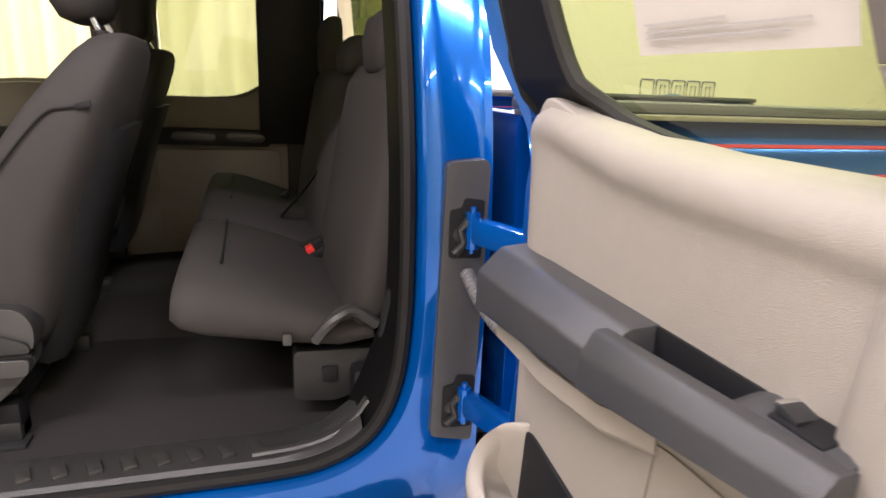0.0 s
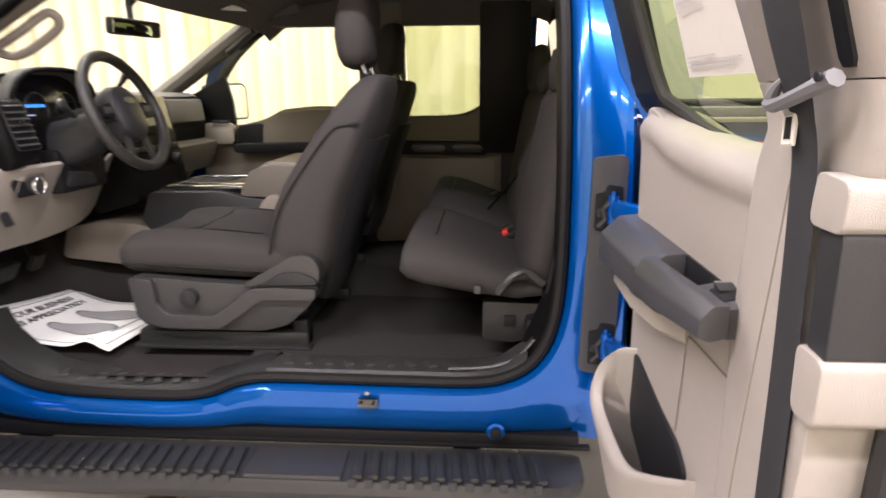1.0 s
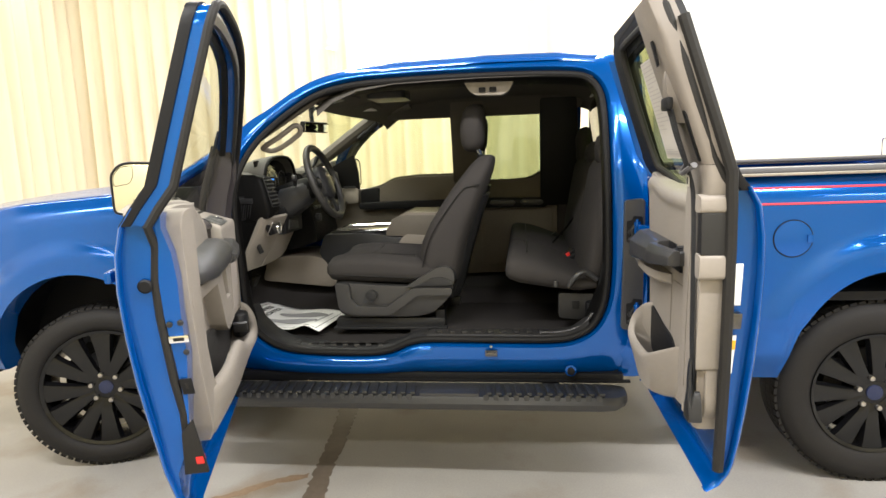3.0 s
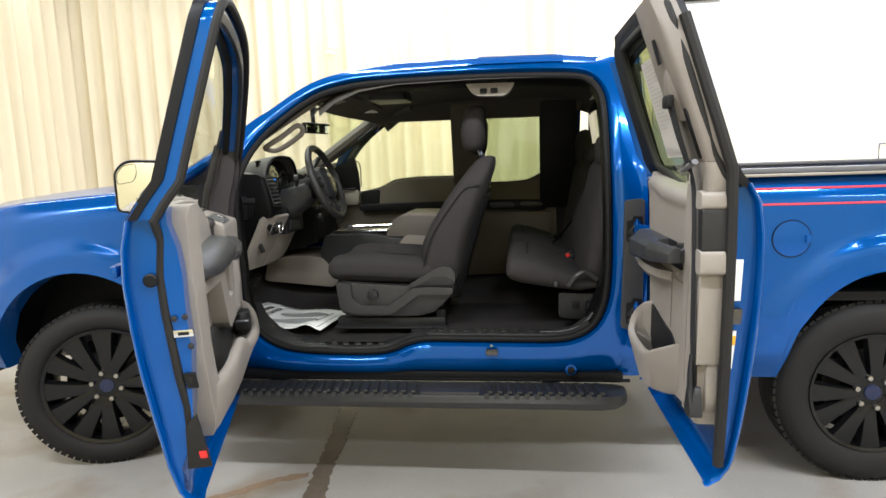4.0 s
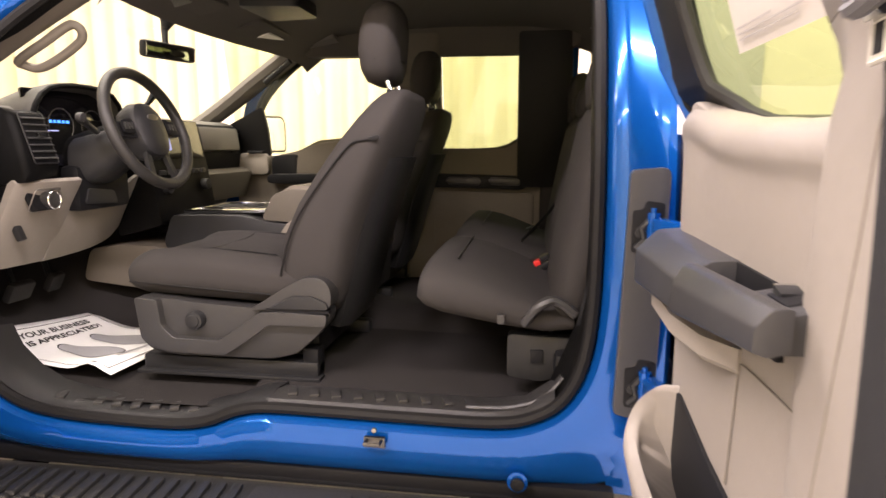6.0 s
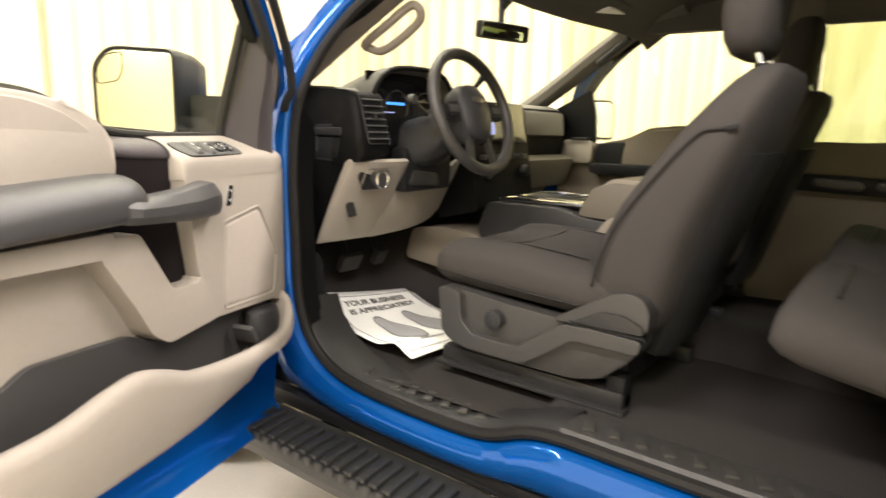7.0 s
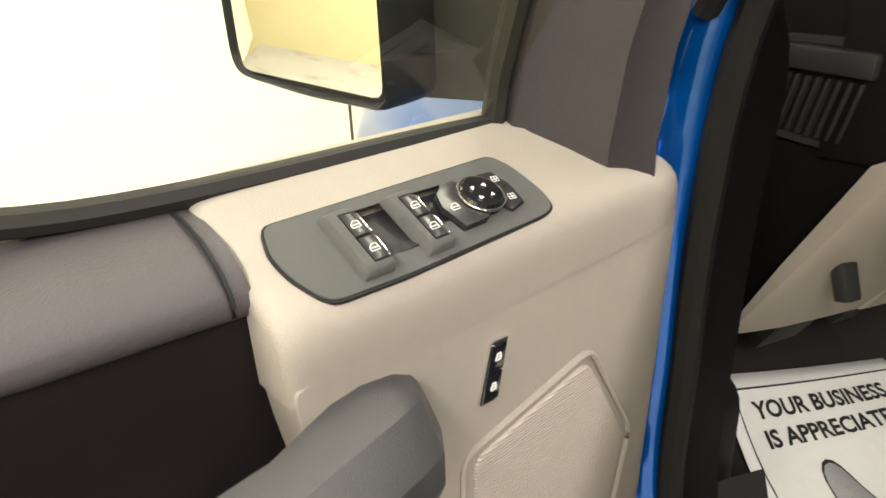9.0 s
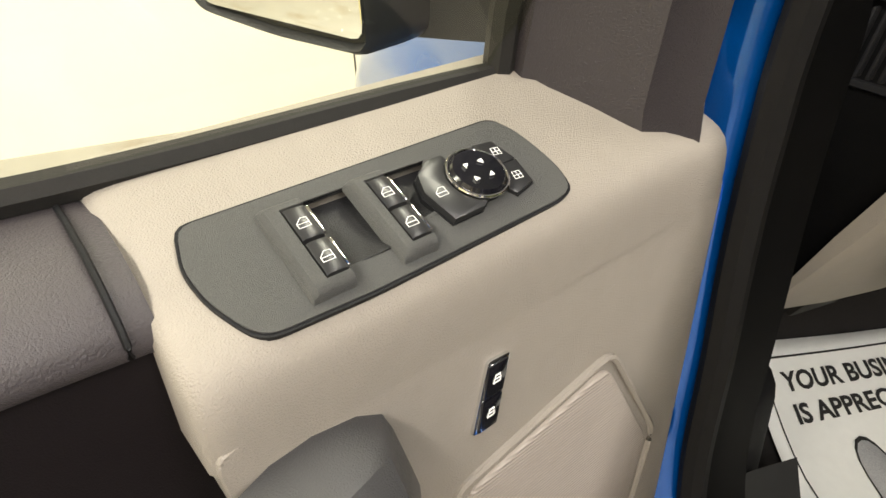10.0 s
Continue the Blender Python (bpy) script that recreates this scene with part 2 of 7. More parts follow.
SCREEN = mat("black_gloss", (0.006, 0.006, 0.008), 0.12, 0, 60, 0.1, coat=0.3)
BLUEGLOW = glow_mat("blue_display", (0.05, 0.28, 0.9), 1.6)
REDGLOW = glow_mat("red_display", (0.8, 0.12, 0.15), 0.8)
PALEGLOW = glow_mat("pale_display", (0.35, 0.40, 0.75), 0.9)
WHITEMARK = mat("white_symbol", (0.75, 0.75, 0.75), 0.6)
BELT = mat("seat_belt_webbing", (0.014, 0.014, 0.015), 0.7, 0, 900, 0.2, 0.5, 1400, spec=0.3, blotch=0.3)
LEATHER = mat("steering_wheel_skin", (0.022, 0.021, 0.020), 0.42, 0, 300, 0.15, 0.4, 900, blotch=0.4, spec=0.35)
PLASTER = mat("painted_wall", (0.80, 0.755, 0.62), 0.85, 0, 30, 0.03, 0.1, 120, blotch=0.6)
YELLOWWALL = mat("yellow_wall_paint", (0.50, 0.44, 0.25), 0.85, 0, 30, 0.03, 0.1, 120, blotch=0.6)
BADGE = mat("blue_badge", (0.16, 0.28, 0.46), 0.5)
PANELGREY = mat("grey_panel_paint", (0.52, 0.52, 0.50), 0.7, 0, 40, 0.05, blotch=0.6)
CURTAIN = mat("cream_curtain", (0.78, 0.70, 0.52), 0.9, 0, 200, 0.06, 0.2, 500, spec=0.1, blotch=0.8)
# unseen ceiling, kept dark so the blue body reflects less of it
CEILING = mat("ceiling_paint", (0.30, 0.29, 0.27), 0.9, 0, 40, 0.04, blotch=0.5)


def concrete():
    m = mat("worn_concrete", (0.33, 0.315, 0.29), 0.40, 0, 110, 0.26, 0.3, 260, blotch=1.2)
    nt = m.node_tree
    b = nt.nodes["Principled BSDF"]
    base = b.inputs["Base Color"].links[0].from_socket
    co = nt.nodes.new("ShaderNodeTexCoord")
    # brown damp stains, a band that runs in under the vehicle
    nz = nt.nodes.new("ShaderNodeTexNoise")
    nz.inputs["Scale"].default_value = 1.6
    nz.inputs["Detail"].default_value = 6
    nt.links.new(co.outputs["Object"], nz.inputs["Vector"])
    r = nt.nodes.new("ShaderNodeMapRange")
    r.inputs["From Min"].default_value, r.inputs["From Max"].default_value = 0.56, 0.72
    nt.links.new(nz.outputs["Fac"], r.inputs["Value"])
    mx = nt.nodes.new("ShaderNodeMix")
    mx.data_type, mx.blend_type = "RGBA", "MULTIPLY"
    mx.inputs["B"].default_value = (0.72, 0.62, 0.50, 1)
    nt.links.new(r.outputs[0], mx.inputs["Factor"])
    nt.links.new(base, mx.inputs["A"])
    nt.links.new(mx.outputs["Result"], b.inputs["Base Color"])
    return m


CONCRETE = concrete()
STAIN = mat("damp_stain", (0.13, 0.105, 0.08), 0.35, 0, 30, 0.45, blotch=1.4)
RUST = mat("rust_stain", (0.24, 0.17, 0.11), 0.5, 0, 40, 0.45, blotch=1.4)
IRON = mat("dark_iron", (0.10, 0.10, 0.10), 0.5, 0.8, 60, 0.2, blotch=0.5)


def ribbed(m, period):
    """Adds fine level ribs to a material's relief."""
    nt = m.node_tree
    co, wv, bp = nt.nodes.new("ShaderNodeTexCoord"), nt.nodes.new("ShaderNodeTexWave"), nt.nodes.new("ShaderNodeBump")
    wv.wave_type, wv.bands_direction = "BANDS", "Z"
    wv.inputs["Scale"].default_value = 2 * math.pi / (20 * period)
    bp.inputs["Strength"].default_value, bp.inputs["Distance"].default_value = 0.7, 0.0012
    nt.links.new(co.outputs["Object"], wv.inputs["Vector"])
    nt.links.new(wv.outputs["Fac"], bp.inputs["Height"])
    nt.links.new(bp.outputs[0], nt.nodes["Principled BSDF"].inputs["Normal"])
    return m


ribbed(GRILLE, 0.0032)


def leather_grain(m, cell, depth):
    """Adds a pebbled, leather-like relief over a material's fine grain."""
    nt = m.node_tree
    b = nt.nodes["Principled BSDF"]
    under = b.inputs["Normal"].links[0].from_socket
    co, vo, nz, bp = nt.nodes.new("ShaderNodeTexCoord"), nt.nodes.new("ShaderNodeTexVoronoi"), nt.nodes.new("ShaderNodeTexNoise"), nt.nodes.new("ShaderNodeBump")
    vo.feature = "DISTANCE_TO_EDGE"
    vo.inputs["Scale"].default_value = 1 / cell
    nz.inputs["Scale"].default_value = 0.35 / cell
    add = nt.nodes.new("ShaderNodeVectorMath")
    add.operation = "MULTIPLY_ADD"
    nt.links.new(nz.outputs["Color"], add.inputs[0])
    add.inputs[1].default_value = (cell * 1.2,) * 3
    nt.links.new(co.outputs["Object"], add.inputs[2])
    nt.links.new(co.outputs["Object"], nz.inputs["Vector"])
    nt.links.new(add.outputs[0], vo.inputs["Vector"])
    cap = nt.nodes.new("ShaderNodeMapRange")
    cap.inputs["From Max"].default_value = 0.35
    nt.links.new(vo.outputs["Distance"], cap.inputs["Value"])
    bp.inputs["Strength"].default_value, bp.inputs["Distance"].default_value = 0.5, depth
    nt.links.new(cap.outputs[0], bp.inputs["Height"])
    nt.links.new(under, bp.inputs["Normal"])
    nt.links.new(bp.outputs[0], b.inputs["Normal"])


leather_grain(BEIGE, 0.0024, 0.00022)
leather_grain(PLUMGREY, 0.0026, 0.0003)
leather_grain(FLAGGREY, 0.0026, 0.0003)

# ---- the room ----
XA, XB, YA, YB, ZC = -3.1, 10.0, -5.5, 4.3, 4.0
tagged(part("floor", box(((XA + XB) / 2, (YA + YB) / 2, -0.05), (XB - XA, YB - YA, 0.1)), CONCRETE, smooth=0), "grey worn concrete workshop floor with brown stains", "floor", kind="structure")
tagged(part("ceiling", box(((XA + XB) / 2, (YA + YB) / 2, ZC + 0.05), (XB - XA + 0.4, YB - YA + 0.4, 0.1)), CEILING, smooth=0), "unseen workshop ceiling, grey to dim its reflection", "ceiling", kind="structure")
for nm, c, s in (("wall_north", ((XA + XB) / 2, YB + 0.1, ZC / 2), (XB - XA, 0.2, ZC)), ("wall_south", ((XA + XB) / 2, YA - 0.1, ZC / 2), (XB - XA, 0.2, ZC)),
                 ("wall_west", (XA - 0.1, (YA + YB) / 2, ZC / 2), (0.2, YB - YA + 0.4, ZC)), ("wall_east", (XB + 0.1, (YA + YB) / 2, ZC / 2), (0.2, YB - YA + 0.4, ZC))):
    tagged(part(nm, box(c, s), YELLOWWALL if nm == "wall_south" else PLASTER, smooth=0), "pale yellow painted workshop wall" if nm == "wall_south" else "cream painted workshop wall", "wall", kind="structure")


def curtain(x0, x1, y, z0, z1, seed):
    """A hanging cloth with uneven vertical folds, thick and open at the hem."""
    rnd = random.Random(seed)
    n = int((x1 - x0) / 0.02)
    ph, amp, out = 0.0, 0.05, []
    for i in range(n + 1):
        ph += 0.02 * 2 * math.pi / (0.17 + 0.07 * rnd.random())
        amp += (0.045 - amp) * 0.1 + (rnd.random() - 0.5) * 0.02
        out.append((x0 + (x1 - x0) * i / n, amp * math.sin(ph)))
    rings = []
    for z, k in ((z0, 1.0), (z0 + 1.2, 0.95), (z1 - 0.8, 0.8), (z1, 0.55)):
        front = [(x, y + w * k, z) for x, w in out]
        rings.append(front + [(x, py + 0.012, zz) for x, py, zz in front[::-1]])
    return loft(rings)


north_curtain = tagged(part("curtain", curtain(-3.08, 3.55, 4.12, 0.04, 3.9, 3), CURTAIN, smooth=60), "cream floor-length fabric curtain hanging in vertical folds", "curtain")
west = part("curtain", curtain(0.9, 4.16, 0.0, 0.04, 3.9, 9), CURTAIN, smooth=60)
west.matrix_world = Matrix.Translation((-2.92, 0, 0)) @ Matrix.Rotation(radians(90), 4, "Z")
tagged(west, "cream floor-length fabric curtain hanging along the side wall", "curtain")
drape = part("curtain_tieback", sweep(spline([(0.17, 3.99, 3.90), (0.18, 3.97, 3.4), (0.19, 3.97, 2.95), (0.20, 3.97, 2.78), (0.185, 3.975, 2.70)], 5), [0.035 + 0.008 * math.sin(1.3 * k) + 0.0012 * k for k in range(21)], 10, flat=0.7, up=(0, 1, 0)), CURTAIN, north_curtain, "rolled curtain edge tied up with cords")
for dx in (-0.03, 0.0, 0.028):
    part("tie_cord", sweep(spline([(0.19 + dx, 3.965, 2.74), (0.19 + dx * 1.3, 3.97, 2.5), (0.195 + dx * 0.8, 3.985, 2.2), (0.20 + dx, 3.99, 1.9)], 4), 0.005, 6), CURTAIN, drape)
part("curtain_rail", sweep([(-2.95, 4.12, 3.92), (3.55, 4.12, 3.92)], 0.02, 8), STEEL, None, "steel curtain rail under the ceiling", category="rail")
part("wall_panel", box((3.92, 4.285, 2.0), (0.66, 0.03, 3.96), 0.004), PANELGREY, None, "grey-white wall panel beside the curtain", category="panel")
part("conduit", sweep([(3.62, 4.25, 3.10), (4.25, 4.25, 3.10)], 0.03, 8), BLACK, None, "black conduit along the wall", category="pipe")


def wall_sign(f, s):
    """A company sign as plain outlined letter blocks, an oval and a thin line."""
    sign = None
    for k in range(5):
        x0 = k * 0.185
        ring = rounded([(x0, 0.0), (x0 + 0.155, 0.0), (x0 + 0.155, 0.21), (x0, 0.21)], 0.02)
        p = part("wall_sign" if k == 0 else "letter_block", sweep([(x * s, 0.0, z * s) for x, z in ring], 0.0048 * s, 6, f, closed=True), BLUEINK, sign)
        if k == 0:
            sign = tagged(p, "outlined blue company sign painted on the wall", "sign")
        else:
            part("letter_block", sweep([((x0 + 0.05) * s, 0.0, 0.05 * s), ((x0 + 0.105) * s, 0.0, 0.05 * s), ((x0 + 0.105) * s, 0.0, 0.16 * s), ((x0 + 0.05) * s, 0.0, 0.16 * s)], 0.0042 * s, 6, f, closed=True), BLUEINK, sign)
    part("oval_badge", prism([(x * s, z * s) for x, z in oval(0.40, 0.03, 0.15, 0.045, 30, 2)], -0.006, 0.006, "xz", 0.002, f), BADGE, sign, "plain blue oval")
    for a, c in ((-0.05, 0.10), (0.68, 0.90)):
        part("thin_line", box(((a + c) / 2 * s, 0, -0.075 * s), ((c - a) * s, 0.006, 0.006 * s), 0, f), BLUEINK, sign)
    for k in range(11):
        part("small_letter_bar", box(((0.15 + 0.048 * k) * s, 0, -0.075 * s), (0.026 * s, 0.006, 0.034 * s), 0, f), BLUEINK, sign)
    return sign


wall_sign(lambda x, y, z: Vector((5.87 + x, 4.292 + y * 0.5, 1.35 + z)), 0.95)
wall_sign(lambda x, y, z: Vector((-3.09 - y * 0.5, -1.213 + x, 1.482 + z)), 0.84)
# floor stains
def ragged(pts, seed):
    """An outline with uneven, fingered edges."""
    rnd = random.Random(seed)
    out = []
    for i, (x, y) in enumerate(pts):
        nx, ny = pts[(i + 1) % len(pts)]
        m = max(2, int(math.hypot(nx - x, ny - y) / 0.025))
        out += [(x + (nx - x) * k / m + rnd.uniform(-0.009, 0.009), y + (ny - y) * k / m + rnd.uniform(-0.009, 0.009)) for k in range(m)]
    return out


stain = [(1.02, 0.95), (1.10, 0.40), (1.14, 0.02), (1.17, -0.25), (1.25, -0.5), (1.30, -0.5), (1.27, -0.2), (1.22, 0.05), (1.20, 0.4), (1.14, 0.95)]
tagged(part("floor_stain", prism(ragged(stain, 4), 0.0003, 0.002, "xy"), STAIN, smooth=0), "dark damp streak on the concrete floor", "stain", kind="structure")
stain = [(0.62, -0.28), (0.80, -0.18), (0.98, -0.02), (1.12, 0.03), (1.13, -0.01), (1.0, -0.07), (0.82, -0.22), (0.66, -0.31)]
tagged(part("floor_stain", prism(ragged(stain, 8), 0.0003, 0.002, "xy"), RUST, smooth=0), "thin rusty streak on the concrete floor", "stain", kind="structure")

# ---- the pickup ----
truck = tagged(new("pickup_truck"), "bright blue extended-cab pickup with all driver-side doors open", "pickup truck")
truck.location = (0, 0, 0)
W = 2.03
far = lambda x, y, z: Vector((x, W - y, z))


def ys(z):
    """How far the cab's side lies in from its widest line at a height."""
    return lerp([0.40, 0.50, 0.62, 0.80, 1.10, 1.20, 1.30, 1.38, 1.46, 1.55, 1.65, 1.76, 1.88, 1.93, 1.97, 1.995], [0.13, 0.06, 0.01, 0.0, 0.0, 0.003, 0.010, 0.021, 0.037, 0.062, 0.095, 0.138, 0.19, 0.215, 0.26, 0.34], z)


LOOP = [(0.857, 1.04), (0.862, 0.90), (0.88, 0.80), (0.922, 0.715), (1.005, 0.655), (1.12, 0.628), (1.30, 0.618), (1.46, 0.618), (1.56, 0.633), (1.645, 0.668), (1.73, 0.684), (1.9, 0.684), (2.1, 0.682),
        (2.30, 0.682), (2.40, 0.697), (2.48, 0.745), (2.53, 0.84), (2.55, 0.98), (2.553, 1.2), (2.55, 1.45), (2.546, 1.68), (2.532, 1.78), (2.49, 1.838), (2.42, 1.862), (2.2, 1.875), (1.85, 1.88), (1.5, 1.874),
        (1.35, 1.86), (1.22, 1.825), (1.09, 1.745), (0.967, 1.64), (0.888, 1.53), (0.846, 1.40), (0.846, 1.22)]
RIM = spline([(x, z, 0) for x, z in LOOP], 5, closed=True)


def cab_ring(o, dy, outer=0.0):
    """The opening's outline pushed out by o metres, or by the share outer of the way to the panel's edge."""
    n, out = len(RIM), []
    for i, p in enumerate(RIM):
        d = (RIM[(i + 1) % n] - RIM[i - 1]).normalized()
        nx, nz = d.y, -d.x
        e = o
        if outer:
            if nz < -0.5:
                w = p.y - 0.485
            elif nx > 0.5:
                w = 0.165
            elif nz > 0.75:
                w = 0.075
            elif p.y > 1.35:
                w = 0.105
            else:
                w = 0.125
            e = o + (w - o) * outer
        x, z = p.x + nx * e, p.y + nz * e
        out.append((x, ys(max(z, 0.62) if outer < 1 else z) + dy, z))
    return out


def relax(ring):
    n = len(ring)
    for _ in range(3):
        ring = [tuple(sum(ring[(i + k) % n][a] for k in (-1, 0, 1)) / 3 for a in range(3)) for i in range(n)]
    return ring


side_rings = [cab_ring(0.016, 0.06), cab_ring(0.016, 0.035), cab_ring(0.022, 0.022), relax(cab_ring(0.034, 0.004)), relax(cab_ring(0.034, 0.0, 0.25)), relax(cab_ring(0.034, 0.006, 0.6)), relax(cab_ring(0.034, 0.012, 1.0))]
part("cab_side", loft(side_rings, caps=False), PAINT, truck, "glossy blue cab side frame around the open doorway", 50)
part("cab_side", loft([[far(min(p[0], 2.605) if p[2] > 1.40 else p[0], p[1], p[2]) for p in r] for r in side_rings], caps=False), PAINT, truck, "", 50)
part("door_seal", sweep([(p.x, ys(p.y) + 0.026, p.y) for p in RIM], 0.015, 8, closed=True, up=(0, 1, 0)), SEAL, truck, "dark rubber door seal around the doorway")


def trim_ring(o, dy):
    """Inside face of the door frame; along the sill it sinks below the sill plates."""
    ring = []
    for (x, y, z), (xs, y_s, zs_) in zip(cab_ring(o, dy), cab_ring(-0.004, 0.045 + 0.3 * (dy - 0.04))):
        ring.append((xs, y_s, zs_) if x < 1.30 and z > 1.42 else (x, y, z))
    return [(x + (o * 0.9 - 0.05 * dy if x < 0.95 and z < 1.5 else -0.75 * o if x > 2.45 and z > 0.9 else 0), y - (0.5 * max(0.0, dy - 0.04) if x < 0.96 else 0), z - (0.02 + 0.4 * dy if z < 0.76 and 0.95 < x < 2.5 else 0)) for x, y, z in ring]


part("pillar_trim", loft([trim_ring(-0.002, 0.04), relax(trim_ring(-0.012, 0.06)), relax(trim_ring(-0.022, 0.10)), relax(trim_ring(-0.03, 0.17))], caps=False), DASH, truck, "dark inner door frame trim", 50)

part("pillar_trim", loft([[far(*p) for p in r] for r in (cab_ring(0.03, 0.045), cab_ring(-0.002, 0.05), relax(cab_ring(-0.02, 0.075)), relax(cab_ring(-0.045, 0.12)))], caps=False), PILLARGREY, truck, "grey inner door frame trim", 50)

# roof skin, across the cab
roof = []
for x, dz in ((1.16, -0.135), (1.24, -0.075), (1.36, -0.028), (1.6, -0.004), (2.0, 0.003), (2.36, -0.002), (2.55, -0.022), (2.65, -0.06), (2.71, -0.11)):
    half = [(0.215, 1.935), (0.255, 1.968), (0.33, 1.988), (0.5, 1.999), (0.75, 2.004), (1.015, 2.006)]
    ring = [(x, y, z + dz) for y, z in half] + [(x - 0.0, W - y, z + dz) for y, z in half[-2::-1]]
    roof.append(ring)
bow = [[(x - (0.16 * (1 - ((y - 1.015) / 0.8) ** 2) if k < 3 else 0) * (3 - k) / 3, y, z) for x, y, z in ring] for k, ring in enumerate(roof)]
part("roof", loft(bow, caps=False, closed=False), PAINT, truck, "glossy blue cab roof", 60)
part("headliner", loft([[(x + (0.06 if k < 3 else 0), 0.20 + (y - 0.215) * 0.99, z - 0.07 - (0.02 if k == 8 else 0)) for x, y, z in ring] for k, ring in enumerate(bow)], caps=False, closed=False), HEADLINER, truck, "dark grey fabric headliner", 60)

# cab back wall with its window
part("cab_corner", loft([[(2.60, y + 0.012, z), (2.67, y + 0.004, z), (2.715, y + 0.02, z), (2.74, y + 0.09, z), (2.74, y + 0.15, z), (2.70, y + 0.14, z)] for y, z in [(ys(z) - 0.002, z) for z in (0.5, 0.56, 0.62, 0.7, 0.85, 1.0, 1.10, 1.20, 1.30, 1.38, 1.46, 1.55, 1.65, 1.76, 1.88, 1.94)]]), PAINT, truck, "glossy blue rear cab corner", 50)
part("cab_corner", loft([[far(2.60, y + 0.012, z), far(2.67, y + 0.004, z), far(2.715, y + 0.02, z), far(2.74, y + 0.09, z), far(2.74, y + 0.15, z), far(2.70, y + 0.14, z)] for y, z in ((0.05, 0.5), (0.0, 0.7), (-0.005, 1.0), (0.0, 1.3), (0.05, 1.50))]), PAINT, truck, "", 50)
back = part("cab_back_wall", join(box((2.715, W / 2, 0.95), (0.04, 1.78, 0.86), 0.01), box((2.70, W / 2, 1.435), (0.06, 1.70, 0.12), 0.01), box((2.66, W / 2, 1.90), (0.06, 1.52, 0.06), 0.01), box((2.69, 0.22, 1.65), (0.05, 0.10, 0.5), 0.01), box((2.68, W - 0.125, 1.65), (0.03, 0.05, 0.5), 0.006)), DARK, truck, "dark inner rear wall of the cab")
part("rear_window", loft([[(2.69, y, 1.45), (2.655, y, 1.89), (2.663, y, 1.89), (2.698, y, 1.45)] for y in (0.26, W - 0.145)]), DEEPTINT, back, "tinted rear cab window")

# far side: doors closed, seen from inside
def far_outline(pts, y0, y1, m, name, parent, bevel=0.012, label=""):
    return part(name, prism(rounded(pts, 0.03), y0, y1, "xz", bevel, depth=lambda p, q: -max(0.0, q - 1.36) * 0.22), m, parent, label)


fdoor = far_outline([(0.78, 0.66), (1.745, 0.60), (1.745, 1.40), (1.40, 1.40), (1.24, 1.385), (1.13, 1.33), (0.98, 1.30), (0.76, 1.32)], 1.865, 1.93, TAUPE, "passenger_door_trim", truck, label="inner trim of the closed passenger door, taupe darkened for shade")
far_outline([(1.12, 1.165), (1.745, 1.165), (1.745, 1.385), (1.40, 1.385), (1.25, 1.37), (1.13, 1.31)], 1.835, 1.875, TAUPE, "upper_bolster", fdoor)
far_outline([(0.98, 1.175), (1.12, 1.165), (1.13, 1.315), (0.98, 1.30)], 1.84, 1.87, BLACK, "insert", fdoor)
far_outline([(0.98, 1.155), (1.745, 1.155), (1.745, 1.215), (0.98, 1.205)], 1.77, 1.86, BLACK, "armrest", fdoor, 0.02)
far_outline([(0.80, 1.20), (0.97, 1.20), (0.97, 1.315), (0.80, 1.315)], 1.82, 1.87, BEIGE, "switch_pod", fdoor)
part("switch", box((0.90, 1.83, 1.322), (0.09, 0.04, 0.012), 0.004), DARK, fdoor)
rdoor = far_outline([(1.735, 0.64), (2.62, 0.64), (2.62, 1.43), (2.35, 1.425), (2.27, 1.372), (2.21, 1.352), (2.10, 1.345), (1.735, 1.345)], 1.865, 1.93, TAUPE, "rear_passenger_door_trim", truck, label="inner trim of the closed rear passenger door, taupe darkened for shade")
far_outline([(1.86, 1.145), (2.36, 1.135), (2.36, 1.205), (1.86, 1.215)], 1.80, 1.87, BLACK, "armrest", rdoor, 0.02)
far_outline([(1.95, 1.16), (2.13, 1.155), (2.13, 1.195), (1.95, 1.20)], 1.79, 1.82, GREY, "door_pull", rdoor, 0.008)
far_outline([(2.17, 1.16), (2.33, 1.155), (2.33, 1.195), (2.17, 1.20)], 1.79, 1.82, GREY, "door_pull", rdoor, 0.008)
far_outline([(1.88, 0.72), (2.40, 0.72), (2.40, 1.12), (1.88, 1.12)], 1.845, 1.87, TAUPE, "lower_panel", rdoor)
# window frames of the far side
part("far_pillar", prism(rounded([(1.69, 1.33), (1.925, 1.33), (1.93, 1.90), (1.69, 1.90)], 0.02), 1.80, 1.87, "xz", 0.015, depth=lambda p, q: -max(0.0, q - 1.36) * 0.22), SHADETAUPE, truck, "dark taupe centre pillar trim")
part("far_pillar", prism(rounded([(2.312, 1.15), (2.575, 1.15), (2.575, 1.62), (2.565, 1.90), (2.312, 1.90)], 0.02), 1.80, 1.87, "xz", 0.015, depth=lambda p, q: -max(0.0, q - 1.36) * 0.22), BLACK, truck, "dark rear corner pillar trim")
part("far_roof_rail", prism(rounded([(1.24, 1.795), (2.50, 1.792), (2.60, 1.835), (2.60, 1.95), (1.24, 1.95)], 0.02), 1.80, 1.87, "xz", 0.012, depth=lambda p, q: -max(0.0, q - 1.36) * 0.22), HEADLINER, truck, "dark inner roof rail")
lean = lambda x, y, z: Vector((x, y - max(0.0, z - 1.36) * 0.22, z))
